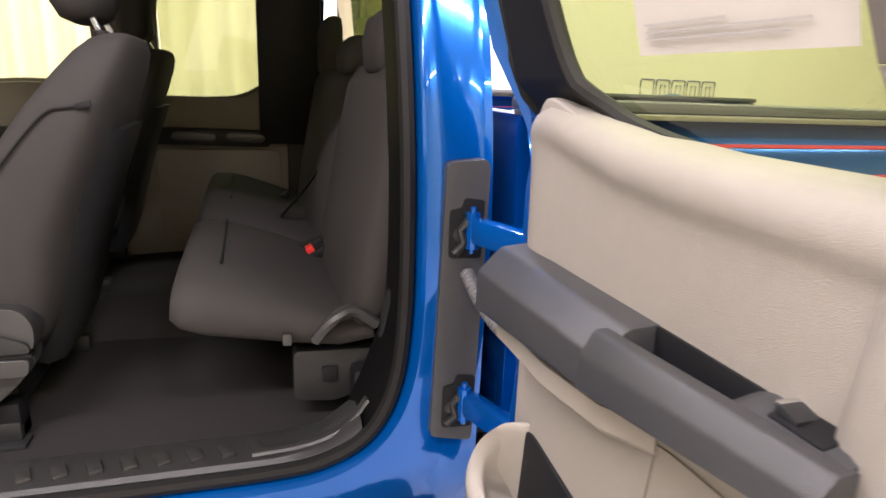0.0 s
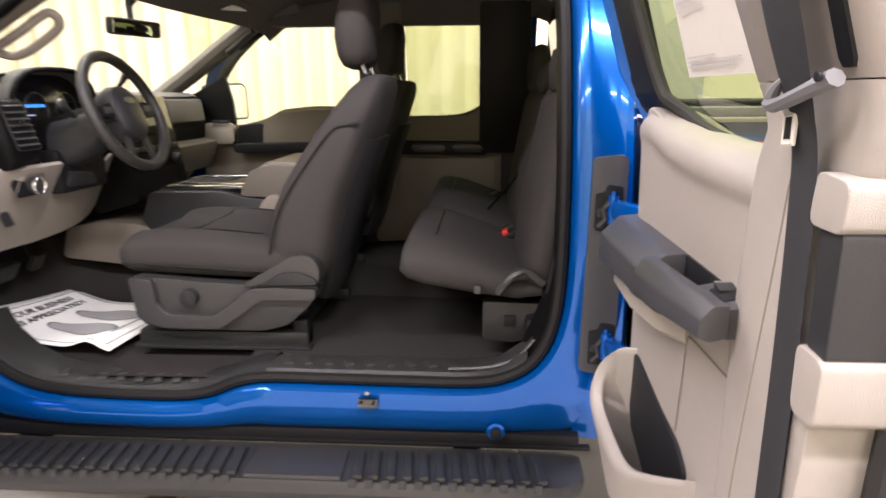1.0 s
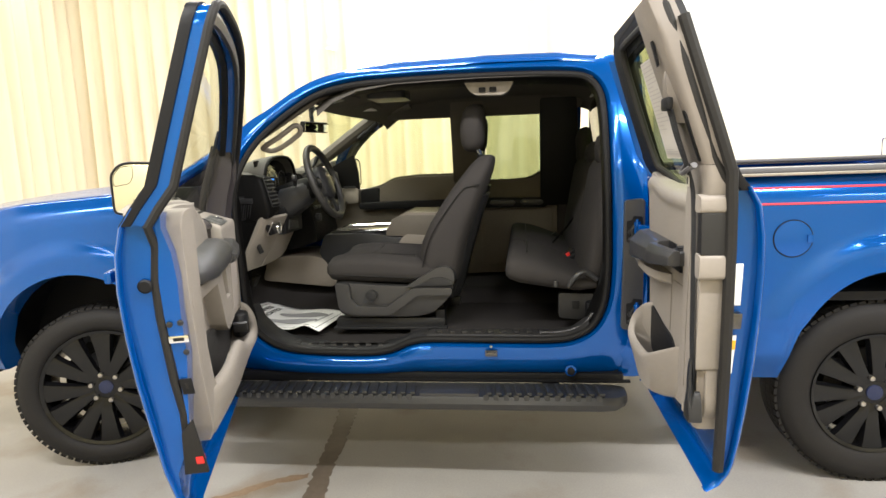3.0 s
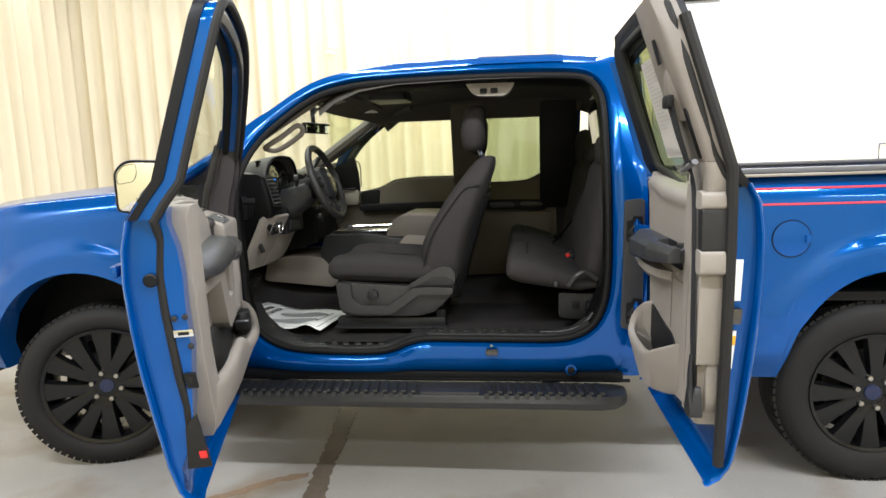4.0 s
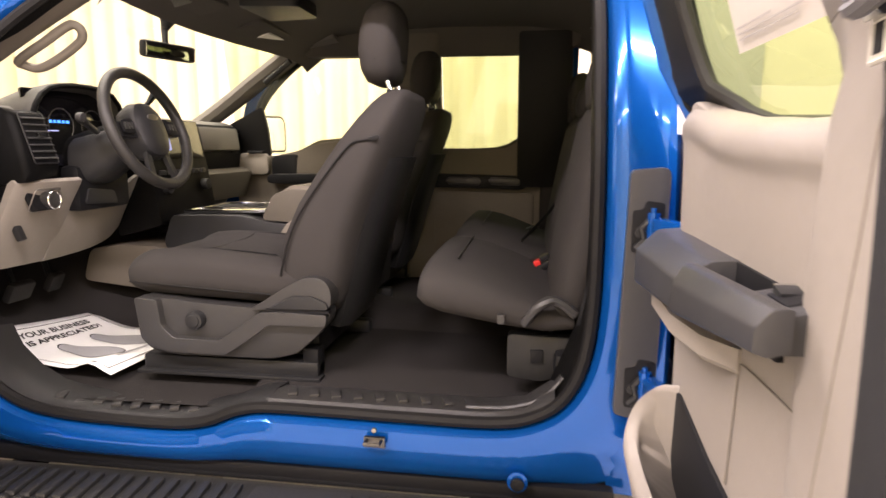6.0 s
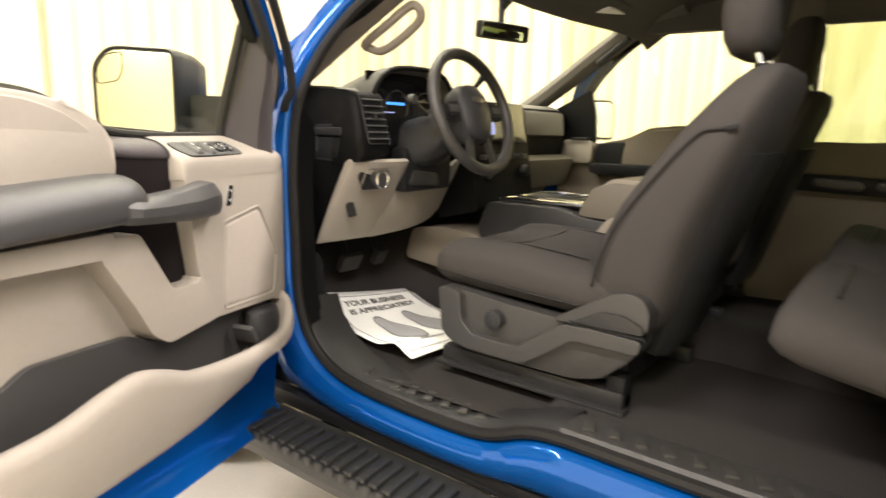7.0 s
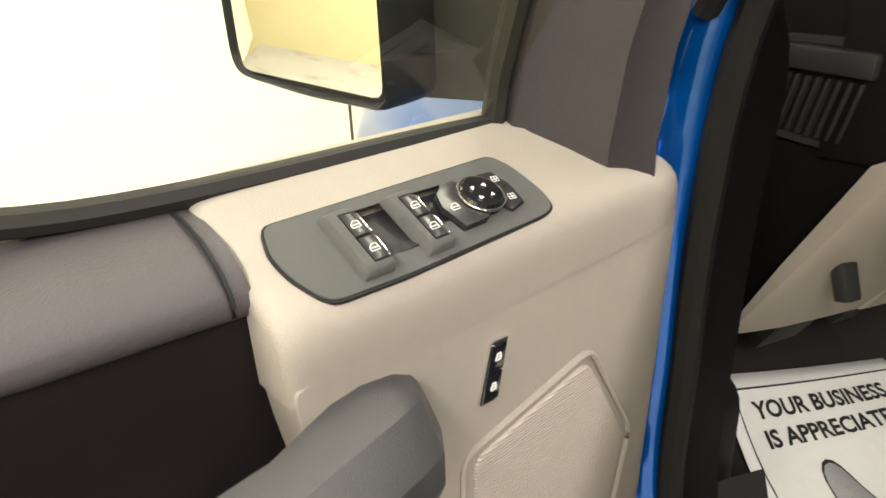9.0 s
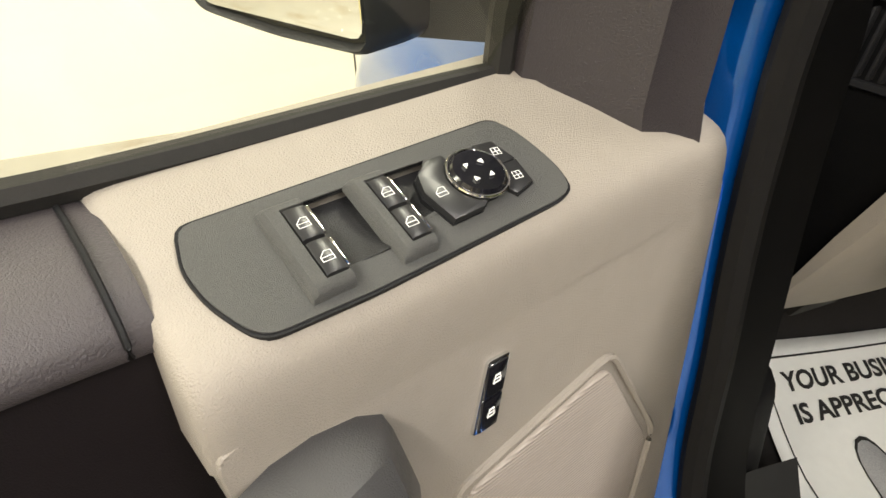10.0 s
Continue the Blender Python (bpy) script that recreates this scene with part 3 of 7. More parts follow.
part("far_window", box((1.27, 1.875, 1.6), (0.98, 0.006, 0.58), 0, lean), CLEAR, truck, "clear passenger door window")
part("far_window", box((2.14, 1.875, 1.6), (0.42, 0.006, 0.58), 0, lean), TINTED, truck, "tinted rear passenger door window")

part("far_corner_trim", box((2.56, 1.84, 0.97), (0.26, 0.06, 0.86), 0.02), CLOTH, truck, "dark rear corner trim")
FMC = Vector((0.81, 2.22, 1.425))
fmx, fmy = Vector((0.30, 0.954, 0)), Vector((0.954, -0.30, 0))
fmf = lambda p, w, z: FMC + fmx * p + fmy * w + Vector((0, 0, z))
fm = part("passenger_mirror", loft([[(p * k, w, z * k) for p, z in rounded([(-0.14, -0.11), (-0.14, 0.105), (0.10, 0.11), (0.135, 0.075), (0.135, -0.11)], 0.025)] for k, w in ((0.6, -0.14), (0.9, -0.11), (1.0, -0.03), (1.0, 0.01), (0.95, 0.016), (0.92, 0.008))], fmf), DARK, truck, "black passenger door mirror", 50)
part("mirror_glass", prism(rounded([(-0.127, -0.098), (-0.127, 0.093), (0.092, 0.098), (0.122, 0.07), (0.122, -0.098)], 0.018), 0.008, 0.013, "xz", 0.001, lambda p, w, z: fmf(p, w, z)), MIRROR, fm)
part("mirror_arm", box((0.79, 2.08, 1.37), (0.09, 0.22, 0.09), 0.02), DARK, fm)
part("far_sail_panel", prism(rounded([(0.70, 1.30), (0.975, 1.30), (0.972, 1.44), (0.955, 1.56), (0.74, 1.46)], 0.015), 1.845, 1.87, "xz", 0.006, lean), BLACK, truck, "black sail panel of the passenger door")
# A pillars, inside
for f, nm in ((WORLD, "windscreen_pillar"), (far, "windscreen_pillar")):
    part(nm, sweep(spline([(0.42, 0.20, 1.36), (0.74, 0.22, 1.555), (1.02, 0.26, 1.735), (1.25, 0.30, 1.865), (1.42, 0.33, 1.905)], 5), [0.05 if f is WORLD else 0.066] * 21, 10, f, flat=0.7), PILLARGREY if f is far else TAUPE, truck, "grey windscreen pillar trim")
    if f is WORLD:
        part("grab_handle", sweep(spline([(0.922, 0.25, 1.598), (0.922, 0.27, 1.586), (0.954, 0.285, 1.579), (1.009, 0.29, 1.601), (1.08, 0.295, 1.647), (1.1, 0.29, 1.669), (1.099, 0.28, 1.689), (1.074, 0.27, 1.694), (1.007, 0.25, 1.645)], 4, closed=True), 0.013, 10, f, closed=True), TAUPE, truck, "looped grab handle on the windscreen pillar")
    else:
        part("handle_slot", sweep([(1.02, 0.315, 1.675), (1.17, 0.345, 1.775)], 0.016, 8, f), DARK, truck, "dark grab slot in the pillar trim")
# windscreen
ws = [[(lerp([0, 1], [0.40, 1.30], t) - (1 - ((y - W / 2) / 0.82) ** 2) * lerp([0, 1], [0.22, 0.14], t), y, lerp([0, 1], [1.34, 1.905], t)) for y in np.linspace(0.18 + 0.06 * t, W - 0.18 - 0.06 * t, 13)] for t in (0, 0.33, 0.66, 1)]
part("windscreen", loft(ws, caps=False, closed=False), CLEAR, truck, "clear windscreen glass")
# outer A pillar, blue
for f in (WORLD, far):
    part("outer_pillar", sweep(spline([(0.36, 0.09, 1.35), (0.72, 0.13, 1.56), (1.00, 0.195, 1.745), (1.20, 0.235, 1.865), (1.34, 0.26, 1.925)], 5), [0.036 if f is WORLD else 0.018] * 14 + [0.03 if f is WORLD else 0.016] * 3 + [0.02, 0.018, 0.015, 0.01], 10, f, flat=0.8), PAINT, truck, "")

# fenders, bonnet
def arch(cx, r, z0, n=18):
    return [(cx + r * math.cos(w), z0 + r * math.sin(w)) for w in (math.pi * k / n for k in range(n + 1))]


def flank(x0, x1, ztop, cx, rx, rz, zc, zb, name, label, f=WORLD):
    """A body side with a wheel arch, a flared brow round it and a tucked lower edge."""
    rings = []
    for x in np.linspace(x0, x1, 111):
        dx = abs(x - cx) / rx
        zlow = max(zb, zc + rz * math.sqrt(max(1 - dx * dx, 0))) if dx < 1 else zb
        zt = ztop(x)
        ring = []
        for t in np.linspace(0, 1, 34):
            z = zlow + (zt - zlow) * t
            y = ys(z if z < 1.2 else 1.2) + max(0.0, z - (zt - 0.13)) ** 2 * 3.2
            y += 0.14 * max(0.0, (-x - 0.25) / 0.7) ** 1.6
            d = math.hypot((x - cx) / (rx + 0.18), (z - zc) / (rz + 0.18))
            k = min(1.0, max(0.0, (1.0 - d) / 0.15))
            y -= 0.026 * k * k * (3 - 2 * k) * min(1.0, max(0.0, (z - zc + 0.05) / 0.2))
            y += 0.010 * min(1.0, max(0.0, (0.760 - z) / 0.012))
            ring.append((x, y, z))
        ring.append((x, ring[-1][1] + 0.07, zt + 0.012))
        lip = [(x, ring[0][1] + 0.12, zlow), (x, ring[0][1] + 0.02, zlow - 0.004)]
        rings.append(lip + ring)
    return part(name, loft(rings, f, caps=False, closed=False), PAINT, truck, label, 50)


hood_z = lambda x: lerp([-0.95, -0.7, -0.3, 0.2, 0.75], [1.22, 1.305, 1.355, 1.390, 1.405], x)
for f in (WORLD, far):
    flank(-0.95, 0.70, hood_z, 0.02, 0.525, 0.53, 0.49, 0.50, "front_wing", "glossy blue front wing with wheel arch" if f is WORLD else "", f=f)
bonnet = [[(x, y, hood_z(x) + 0.0 + 0.05 * (1 - ((y - W / 2) / 0.85) ** 4) + (0.012 if 0.35 < abs(y - W / 2) < 0.6 else 0)) for y in np.linspace(0.125, W - 0.125, 25)] for x in (-0.93, -0.7, -0.4, -0.1, 0.2, 0.42)]
part("bonnet", loft(bonnet, caps=False, closed=False), PAINT, truck, "glossy blue bonnet", 60)
part("cowl", box((0.47, W / 2, 1.365), (0.26, 1.70, 0.03), 0.01), BLACK, truck, "black plastic cowl")
part("front_end", box((-0.92, W / 2, 0.86), (0.12, 1.80, 0.68), 0.05), BLACK, truck, "dark front end")
# bed
bed_z = lambda x: 1.385
for f in (WORLD, far):
    b = flank(2.79, 5.05, bed_z, 3.71, 0.42, 0.50, 0.49, 0.50, "bed_side", "glossy blue bed side with wheel arch and two red pinstripes" if f is WORLD else "", f=f)
    part("rail_cap", join(box((3.92, 0.07, 1.412), (2.26, 0.12, 0.022), 0.008, f)), HOOKGREY, b, "grey plastic bed rail cap")
    part("rail_strip", box((3.92, 0.055, 1.394), (2.26, 0.11, 0.012), 0.003, f), STEEL, b)
    for z in (1.337, 1.272):
        part("pinstripe", box((3.925, ys(1.2) - 0.003 + max(0, z - 1.255) ** 2 * 3.2, z), (2.25, 0.004, 0.008), 0.001, f), REDSTRIPE, b)
ring = [(3.299 + 0.0775 * math.cos(w), -0.0015, 1.126 + 0.0775 * math.sin(w)) for w in (2 * math.pi * k / 40 for k in range(40))]
flap = part("fuel_flap", join(disc((3.299, -0.004, 1.126), 0.0755, 0.006, "y", 40, 0.002), box((3.365, -0.006, 1.126), (0.024, 0.008, 0.034), 0.003)), PAINT, truck, "round blue fuel filler flap")
part("flap_gap", sweep(ring, 0.0024, 6, closed=True, up=(0, 1, 0)), SEAL, flap)
part("bed_front", box((2.82, W / 2, 1.0), (0.05, 1.86, 0.78), 0.01), PAINT, truck)
part("bed_floor", box((4.0, W / 2, 0.86), (2.05, 1.86, 0.04), 0.005), BLACK, truck)
part("tailgate", box((5.04, W / 2, 1.05), (0.06, 1.9, 0.68), 0.02), PAINT, truck)
# frame and inner arches
part("chassis", join(box((2.0, 0.62, 0.50), (5.6, 0.12, 0.16), 0.01), box((2.0, W - 0.62, 0.50), (5.6, 0.12, 0.16), 0.01), box((2.2, W / 2, 0.52), (0.3, 1.2, 0.14), 0.02), box((0.0, W / 2, 0.42), (0.1, 1.5, 0.1), 0.02), box((3.683, W / 2, 0.42), (0.13, 1.5, 0.13), 0.03)), BLACK, truck, "black chassis frame", 40)
part("underbody", box((1.75, W / 2, 0.535), (2.3, 1.84, 0.06), 0.02), BLACK, truck)


def wheel_well(cx, f):
    pts = arch(cx, 0.60, 0.47, 20)
    rings = [[(x, y, z) for x, z in [(cx + 0.60, 0.5)] + pts + [(cx - 0.60, 0.5)]] for y in (0.10, 0.42)]
    bm = loft(rings, f, caps=False, closed=False)
    return join(bm, prism([(cx + 0.60, 0.5)] + pts + [(cx - 0.60, 0.5)], 0.42, 0.44, "xz", 0, f))


for cx in (0.0, 3.683):
    for f in (WORLD, far):
        part("wheel_arch_liner", wheel_well(cx, f), BLACK, truck)


def wheel(cx, f, steer=0.0, y0=0.045, rs=1.0):
    """Tyre with tread blocks, a twelve-spoke black rim, lug nuts and cap."""
    grow = 1.03
    f_in = f
    cs, sn = math.cos(radians(steer)), math.sin(radians(steer))
    turned = lambda x, y, z: (cx + x * cs - (y - 0.17) * sn, 0.17 + x * sn + (y - 0.17) * cs, z)
    f = lambda x, y, z: f_in(*turned((x - cx) * grow, y, z * grow))
    prof = [(0.292 * rs, 0.052), (0.312 * rs, 0.036), (0.345, 0.028), (0.382, 0.045), (0.400, 0.075), (0.405, 0.11), (0.405, 0.23), (0.398, 0.265), (0.36, 0.30), (0.30, 0.29), (0.282, 0.27), (0.282, 0.08)]
    rings = [[(cx + r * math.cos(w), y0 - 0.035 + y, 0.405 + r * math.sin(w)) for r, y in prof] for w in (2 * math.pi * k / 64 for k in range(64))]
    wh = part("wheel", loft(rings, f, loop=True), TYRE, truck, "black alloy wheel with a black road tyre" if f is WORLD else "", 50)
    # tread blocks on the shoulder
    bms = []
    for k in range(72):
        w = 2 * math.pi * k / 72
        rot = Matrix.Rotation(-w + math.pi / 2, 3, "Y")
        for yy, sz, tw in ((0.085, 0.045, 0.0), (0.135, 0.04, 0.3), (0.185, 0.04, -0.3)):
            c = (cx + 0.4005 * math.cos(w + tw * 0.05), y0 - 0.035 + yy, 0.405 + 0.4005 * math.sin(w + tw * 0.05))
            bms.append(box(c, (0.026, sz, 0.012), 0, f, rot))
    part("tread", join(*bms), TYRE, wh, smooth=0)
    barrel = [(k * rs, y) for k, y in ((0.297, 0.05), (0.292, 0.043), (0.276, 0.050), (0.266, 0.10), (0.258, 0.22), (0.268, 0.25))]
    rings = [[(cx + r * math.cos(w), y0 - 0.035 + y, 0.405 + r * math.sin(w)) for r, y in barrel] for w in (2 * math.pi * k / 48 for k in range(49))]
    part("rim", loft(rings, f, caps=False, closed=False), WHEEL, wh, "satin black rim")
    for k in range(6):
        for s in (-1, 1):
            base = 2 * math.pi * (k + 0.25) / 6
            sect = []
            for r, off, hw, d in ((0.055, 0.09, 0.026, 0.062), (0.11, 0.20, 0.033, 0.050), (0.18, 0.235, 0.042, 0.050), (0.24, 0.25, 0.052, 0.048), (0.275, 0.255, 0.060, 0.050)):
                w = base + s * off * (1.0 if r > 0.06 else 1.9)
                c, t = Vector((math.cos(w), 0, math.sin(w))), Vector((-math.sin(w), 0, math.cos(w)))
                q = [c * r * rs + t * hw * rs * a + Vector((0, d + e, 0)) for a, e in ((-1, 0.03), (-0.75, 0.004), (0, 0.0), (0.75, 0.004), (1, 0.03))]
                sect.append([(cx + v.x, y0 - 0.035 + v.y, 0.405 + v.z) for v in q])
            part("spoke", loft(sect, f), WHEEL, wh)
    part("hub", join(disc((cx, y0 + 0.03, 0.405), 0.085, 0.12, "y", 30, 0.012, f)), WHEEL, wh)
    part("hub_cap", disc((cx, y0 + 0.022, 0.405), 0.034, 0.02, "y", 24, 0.006, f), mat("blue_cap", (0.008, 0.014, 0.05), 0.3), wh, "dark blue hub cap")
    part("brake_shield", disc((cx, y0 + 0.17, 0.405), 0.225, 0.012, "y", 40, 0.004, f), BLACK, wh, "black brake shield")
    part("brake_disc", disc((cx, y0 + 0.13, 0.405), 0.165, 0.03, "y", 40, 0.004, f), IRON, wh, "steel brake disc")
    for k in range(6):
        w = 2 * math.pi * (k + 0.5) / 6 + 0.26
        part("lug_nut", disc((cx + 0.068 * math.cos(w), y0 + 0.012, 0.405 + 0.068 * math.sin(w)), 0.0115, 0.03, "y", 8, 0.003, f), STEEL, wh)
    return wh


for cx in (0.02, 3.71):
    for f in (WORLD, far):
        wheel(cx, f, 0 if cx > 1 else 20 if f is WORLD else -20, 0.08 if cx > 1 else 0.045, 0.9 if cx > 1 else 1.0)

# running board
prof = [(-0.165, 0.450), (-0.15, 0.478), (-0.10, 0.486), (0.0, 0.482), (0.03, 0.474), (0.03, 0.44), (-0.02, 0.42), (-0.11, 0.405), (-0.155, 0.42)]
stations = [(0.56, 0.55, 0.03), (0.60, 0.8, 0.015), (0.66, 1, 0), (2.50, 1, 0), (2.56, 0.95, 0.004), (2.605, 0.72, 0.02), (2.62, 0.55, 0.03)]
board = part("running_board", loft([[(x, 0.03 + (y - 0.03) * k, 0.445 + (z - 0.445) * k) for y, z in prof] for x, k, d in stations]), BOARD, truck, "black ribbed plastic running board", 40)
part("step_plate", prism(rounded([(1.715, -0.148), (1.98, -0.148), (1.975, -0.015), (1.72, -0.015)], 0.01), 0.478, 0.491, "xy", 0.003), GREY, board, "smooth grey centre step plate")
for a, b_ in ((0.70, 1.70), (1.995, 2.52)):
    n = int((b_ - a) / 0.043)
    for k in range(n):
        x = a + (k + 0.5) * (b_ - a) / n
        part("rib", join(box((x, -0.085, 0.490), (0.026, 0.125, 0.014), 0.006, rot=Matrix.Rotation(0.10, 3, "Z")), box((x - 0.006, -0.150, 0.474), (0.024, 0.014, 0.032), 0.005)), BOARD, board)
for x in (0.95, 2.3):
    part("bracket", join(box((x, 0.12, 0.43), (0.08, 0.36, 0.03), 0.006), box((x, 0.32, 0.50), (0.08, 0.04, 0.14), 0.006)), BLACK, board)
part("rocker_moulding", join(box((1.62, 0.055, 0.50), (2.0, 0.05, 0.05), 0.012), box((1.9, 0.035, 0.487), (1.5, 0.02, 0.012), 0.003)), BLACK, truck, "black lower sill moulding")

# ---- cab floor and sill ----
floor_rings = []
for x, z in ((0.42, 1.02), (0.50, 0.86), (0.62, 0.70), (0.78, 0.645), (1.05, 0.635), (1.6, 0.64), (1.9, 0.655), (2.2, 0.66), (2.8, 0.665)):
    tun = 0.13 if x < 1.7 else 0.05
    floor_rings.append([(x, y, z + (0.0 if y > 0.12 else 0.01) + tun * math.exp(-(((y - W / 2) / 0.2) ** 4))) for y in np.linspace(0.09, W - 0.09, 29)])
part("cab_floor", loft(floor_rings, caps=False, closed=False), CARPET, truck, "black carpeted cab floor", 60)
part("floor_liner", prism(rounded([(1.62, 0.17), (2.5, 0.17), (2.5, 0.9), (1.85, 0.9), (1.62, 0.6)], 0.05), 0.655, 0.672, "xy", 0.006), CARPET, truck)
# scuff plates with their raised dashes
plate_f = part("sill_plate", loft([[(x, 0.035, z - 0.004), (x, 0.055, z + 0.012), (x, 0.12, z + 0.016), (x, 0.19, z + 0.006), (x, 0.20, z - 0.03)] for x, z in ((0.862, 0.82), (0.89, 0.755), (0.95, 0.695), (1.02, 0.655), (1.12, 0.632), (1.30, 0.622), (1.48, 0.622), (1.58, 0.642), (1.66, 0.676), (1.73, 0.688))], caps=False, closed=False), DARK, truck, "dark plastic front sill plate")
plate_r = part("sill_plate", loft([[(x, 0.035, z - 0.004), (x, 0.055, z + 0.012), (x, 0.12, z + 0.014), (x, 0.17, z + 0.004), (x, 0.18, z - 0.04)] for x, z in ((1.73, 0.688), (1.9, 0.688), (2.3, 0.686), (2.40, 0.70), (2.47, 0.75))], caps=False, closed=False), GREY, truck, "dark plastic rear sill plate")
for k in range(9):
    part("raised_dash", box((1.03 + 0.058 * k, 0.095, 0.640 + (0.012 if k < 2 else 0)), (0.026, 0.05, 0.010), 0.004, rot=Matrix.Rotation(0.35, 3, "Z")), GREY, plate_f)
for k in range(9):
    part("raised_dash", box((1.78 + 0.06 * k, 0.095, 0.704), (0.026, 0.045, 0.010), 0.004, rot=Matrix.Rotation(0.35, 3, "Z")), GREY, plate_r)
part("corner_strip", sweep(spline([(2.25, 0.075, 0.703), (2.36, 0.08, 0.708), (2.44, 0.085, 0.735), (2.49, 0.09, 0.79)], 5), 0.014, 8, flat=0.5), GREY, plate_r, "grey strip at the sill corner")
# door striker and drain plug on the sill
st = part("door_striker", join(box((2.03, -0.004, 0.628), (0.055, 0.012, 0.028), 0.004), sweep([(2.012, -0.004, 0.634), (2.012, -0.035, 0.636), (2.048, -0.035, 0.636), (2.048, -0.004, 0.634)], 0.005, 8)), DARKSTEEL, truck, "dark steel door striker bolted to the sill")
part("bolt", disc((2.03, -0.012, 0.660), 0.007, 0.01, "y", 8, 0.002), STEEL, st)
plug = part("sill_cover", disc((2.385, 0.002, 0.545), 0.026, 0.010, "y", 24, 0.003), PAINT, truck, "blue sill cover with a rubber plug")
part("rubber_plug", disc((2.385, -0.012, 0.545), 0.017, 0.01, "y", 20, 0.004), BLACK, plug)

# ---- seats ----
def pad(rings, f=WORLD, m=CLOTH, name="cushion", parent=None, label=""):
    """A stuffed form: rounded-square rings of (x, y centre, z, half width, half depth, tilt) stacked along a line."""
    out = []
    for x, y, z, hw, hd, tilt, *pw in rings:
        c, s = math.cos(radians(tilt)), math.sin(radians(tilt))
        out.append([(x + q * c, y + p, z + q * s) for p, q in oval(0, 0, hw, hd, 28, pw[0] if pw else 3.2)])
    return part(name, loft(out, f), m, parent, label, 60)


def seat_back_ring(yc, xf, xb, hw, z, dip):
    """One level of a seat back: flat sides, rounded corners, the middle of the front sunk between two bolsters."""
    ring = []
    for p, q in oval(0, 0, 1, 1, 40, 4.0):
        x = (xf + xb) / 2 + q * (xb - xf) / 2
        if q < 0:
            x += dip * -q * max(0.0, 1 - (abs(p) / 0.62) ** 4)
        ring.append((x, yc + p * hw, z + 0.10 * (x - (xf + xb) / 2)))
    return ring


def front_seat(f, yc, label):
    g = lambda x, y, z: f(x, y, z)
    # cushion: a stuffed slab with raised side bolsters and a rounded nose
    rings = []
    for x, zb, zt, k in ((1.190, 0.955, 0.985, 0.80), (1.196, 0.930, 1.010, 0.92), (1.212, 0.908, 1.030, 0.98), (1.245, 0.896, 1.044, 1.0), (1.32, 0.890, 1.052, 1.0), (1.44, 0.886, 1.050, 1.0), (1.56, 0.882, 1.040, 1.0), (1.68, 0.876, 1.026, 1.0), (1.80, 0.870, 1.010, 0.98)):
        ring = []
        for p, q in oval(0, 0, 1, 1, 44, 3.6):
            z = (zb + zt) / 2 + q * (zt - zb) / 2
            if q > 0:
                z -= 0.022 * q * max(0.0, 1 - (abs(p) / 0.66) ** 6) - 0.006 * math.cos(1.5 * p) * q
            ring.append((x, yc + p * 0.284 * k * (1.0 if q > -0.4 else 0.97), z))
        rings.append(ring)
    seat = part("front_seat", loft(rings, g), CLOTH, truck, label, 60)
    for y0 in (-0.185, 0.185):
        part("seam", sweep(spline([(1.205, yc + y0 * 1.02, 1.018), (1.26, yc + y0, 1.036), (1.44, yc + y0, 1.043), (1.64, yc + y0, 1.030)], 5), 0.0028, 6, g), SEAL, seat)
    part("seam", sweep(spline([(1.40, yc - 0.185, 1.043), (1.405, yc - 0.1, 1.034), (1.405, yc + 0.1, 1.034), (1.40, yc + 0.185, 1.043)], 4), 0.0026, 6, g), SEAL, seat)
    part("piping", sweep(spline([(1.21, yc - 0.278, 0.952), (1.32, yc - 0.2855, 0.948), (1.50, yc - 0.2855, 0.938), (1.66, yc - 0.285, 0.930)], 5), 0.0026, 6, g), SEAL, seat)
    # backrest
    levels = [(1.70, 1.84, 0.24, 0.865, 0.0), (1.672, 1.862, 0.268, 0.905, 0.01), (1.658, 1.880, 0.278, 0.96, 0.03), (1.656, 1.896, 0.281, 1.03, 0.04), (1.672, 1.916, 0.281, 1.11, 0.042), (1.716, 1.950, 0.279, 1.20, 0.042), (1.776, 1.985, 0.272, 1.29, 0.040), (1.838, 2.014, 0.258, 1.375, 0.034),
              (1.893, 2.036, 0.236, 1.44, 0.026), (1.930, 2.045, 0.208, 1.482, 0.016), (1.958, 2.042, 0.172, 1.507, 0.006), (1.978, 2.026, 0.12, 1.518, 0.0)]
    part("backrest", loft([seat_back_ring(yc, *lv) for lv in levels], g), CLOTH, seat, "", 60)
    for sd in (-1, 1):
        # side seam up the bolster, ending at the airbag tag
        part("seam", sweep(spline([(1.690, yc + sd * 0.2815, 0.985), (1.716, yc + sd * 0.2835, 1.08), (1.752, yc + sd * 0.2825, 1.162), (1.828, yc + sd * 0.2775, 1.272), (1.898, yc + sd * 0.2655, 1.358), (1.940, yc + sd * 0.262, 1.372), (1.972, yc + sd * 0.262, 1.376)], 5), 0.0034, 6, g), SEAL, seat)
        part("seam", sweep(spline([(1.70, yc + sd * 0.188, 1.06), (1.752, yc + sd * 0.185, 1.19), (1.82, yc + sd * 0.178, 1.30), (1.885, yc + sd * 0.165, 1.395), (1.945, yc + sd * 0.14, 1.475)], 5), 0.003, 6, g), SEAL, seat)
    part("airbag_tag", box((1.968, yc - 0.262, 1.377), (0.030, 0.006, 0.012), 0.002, g, Matrix.Rotation(-0.25, 3, "Y")), BLACK, seat, "small black airbag tag")
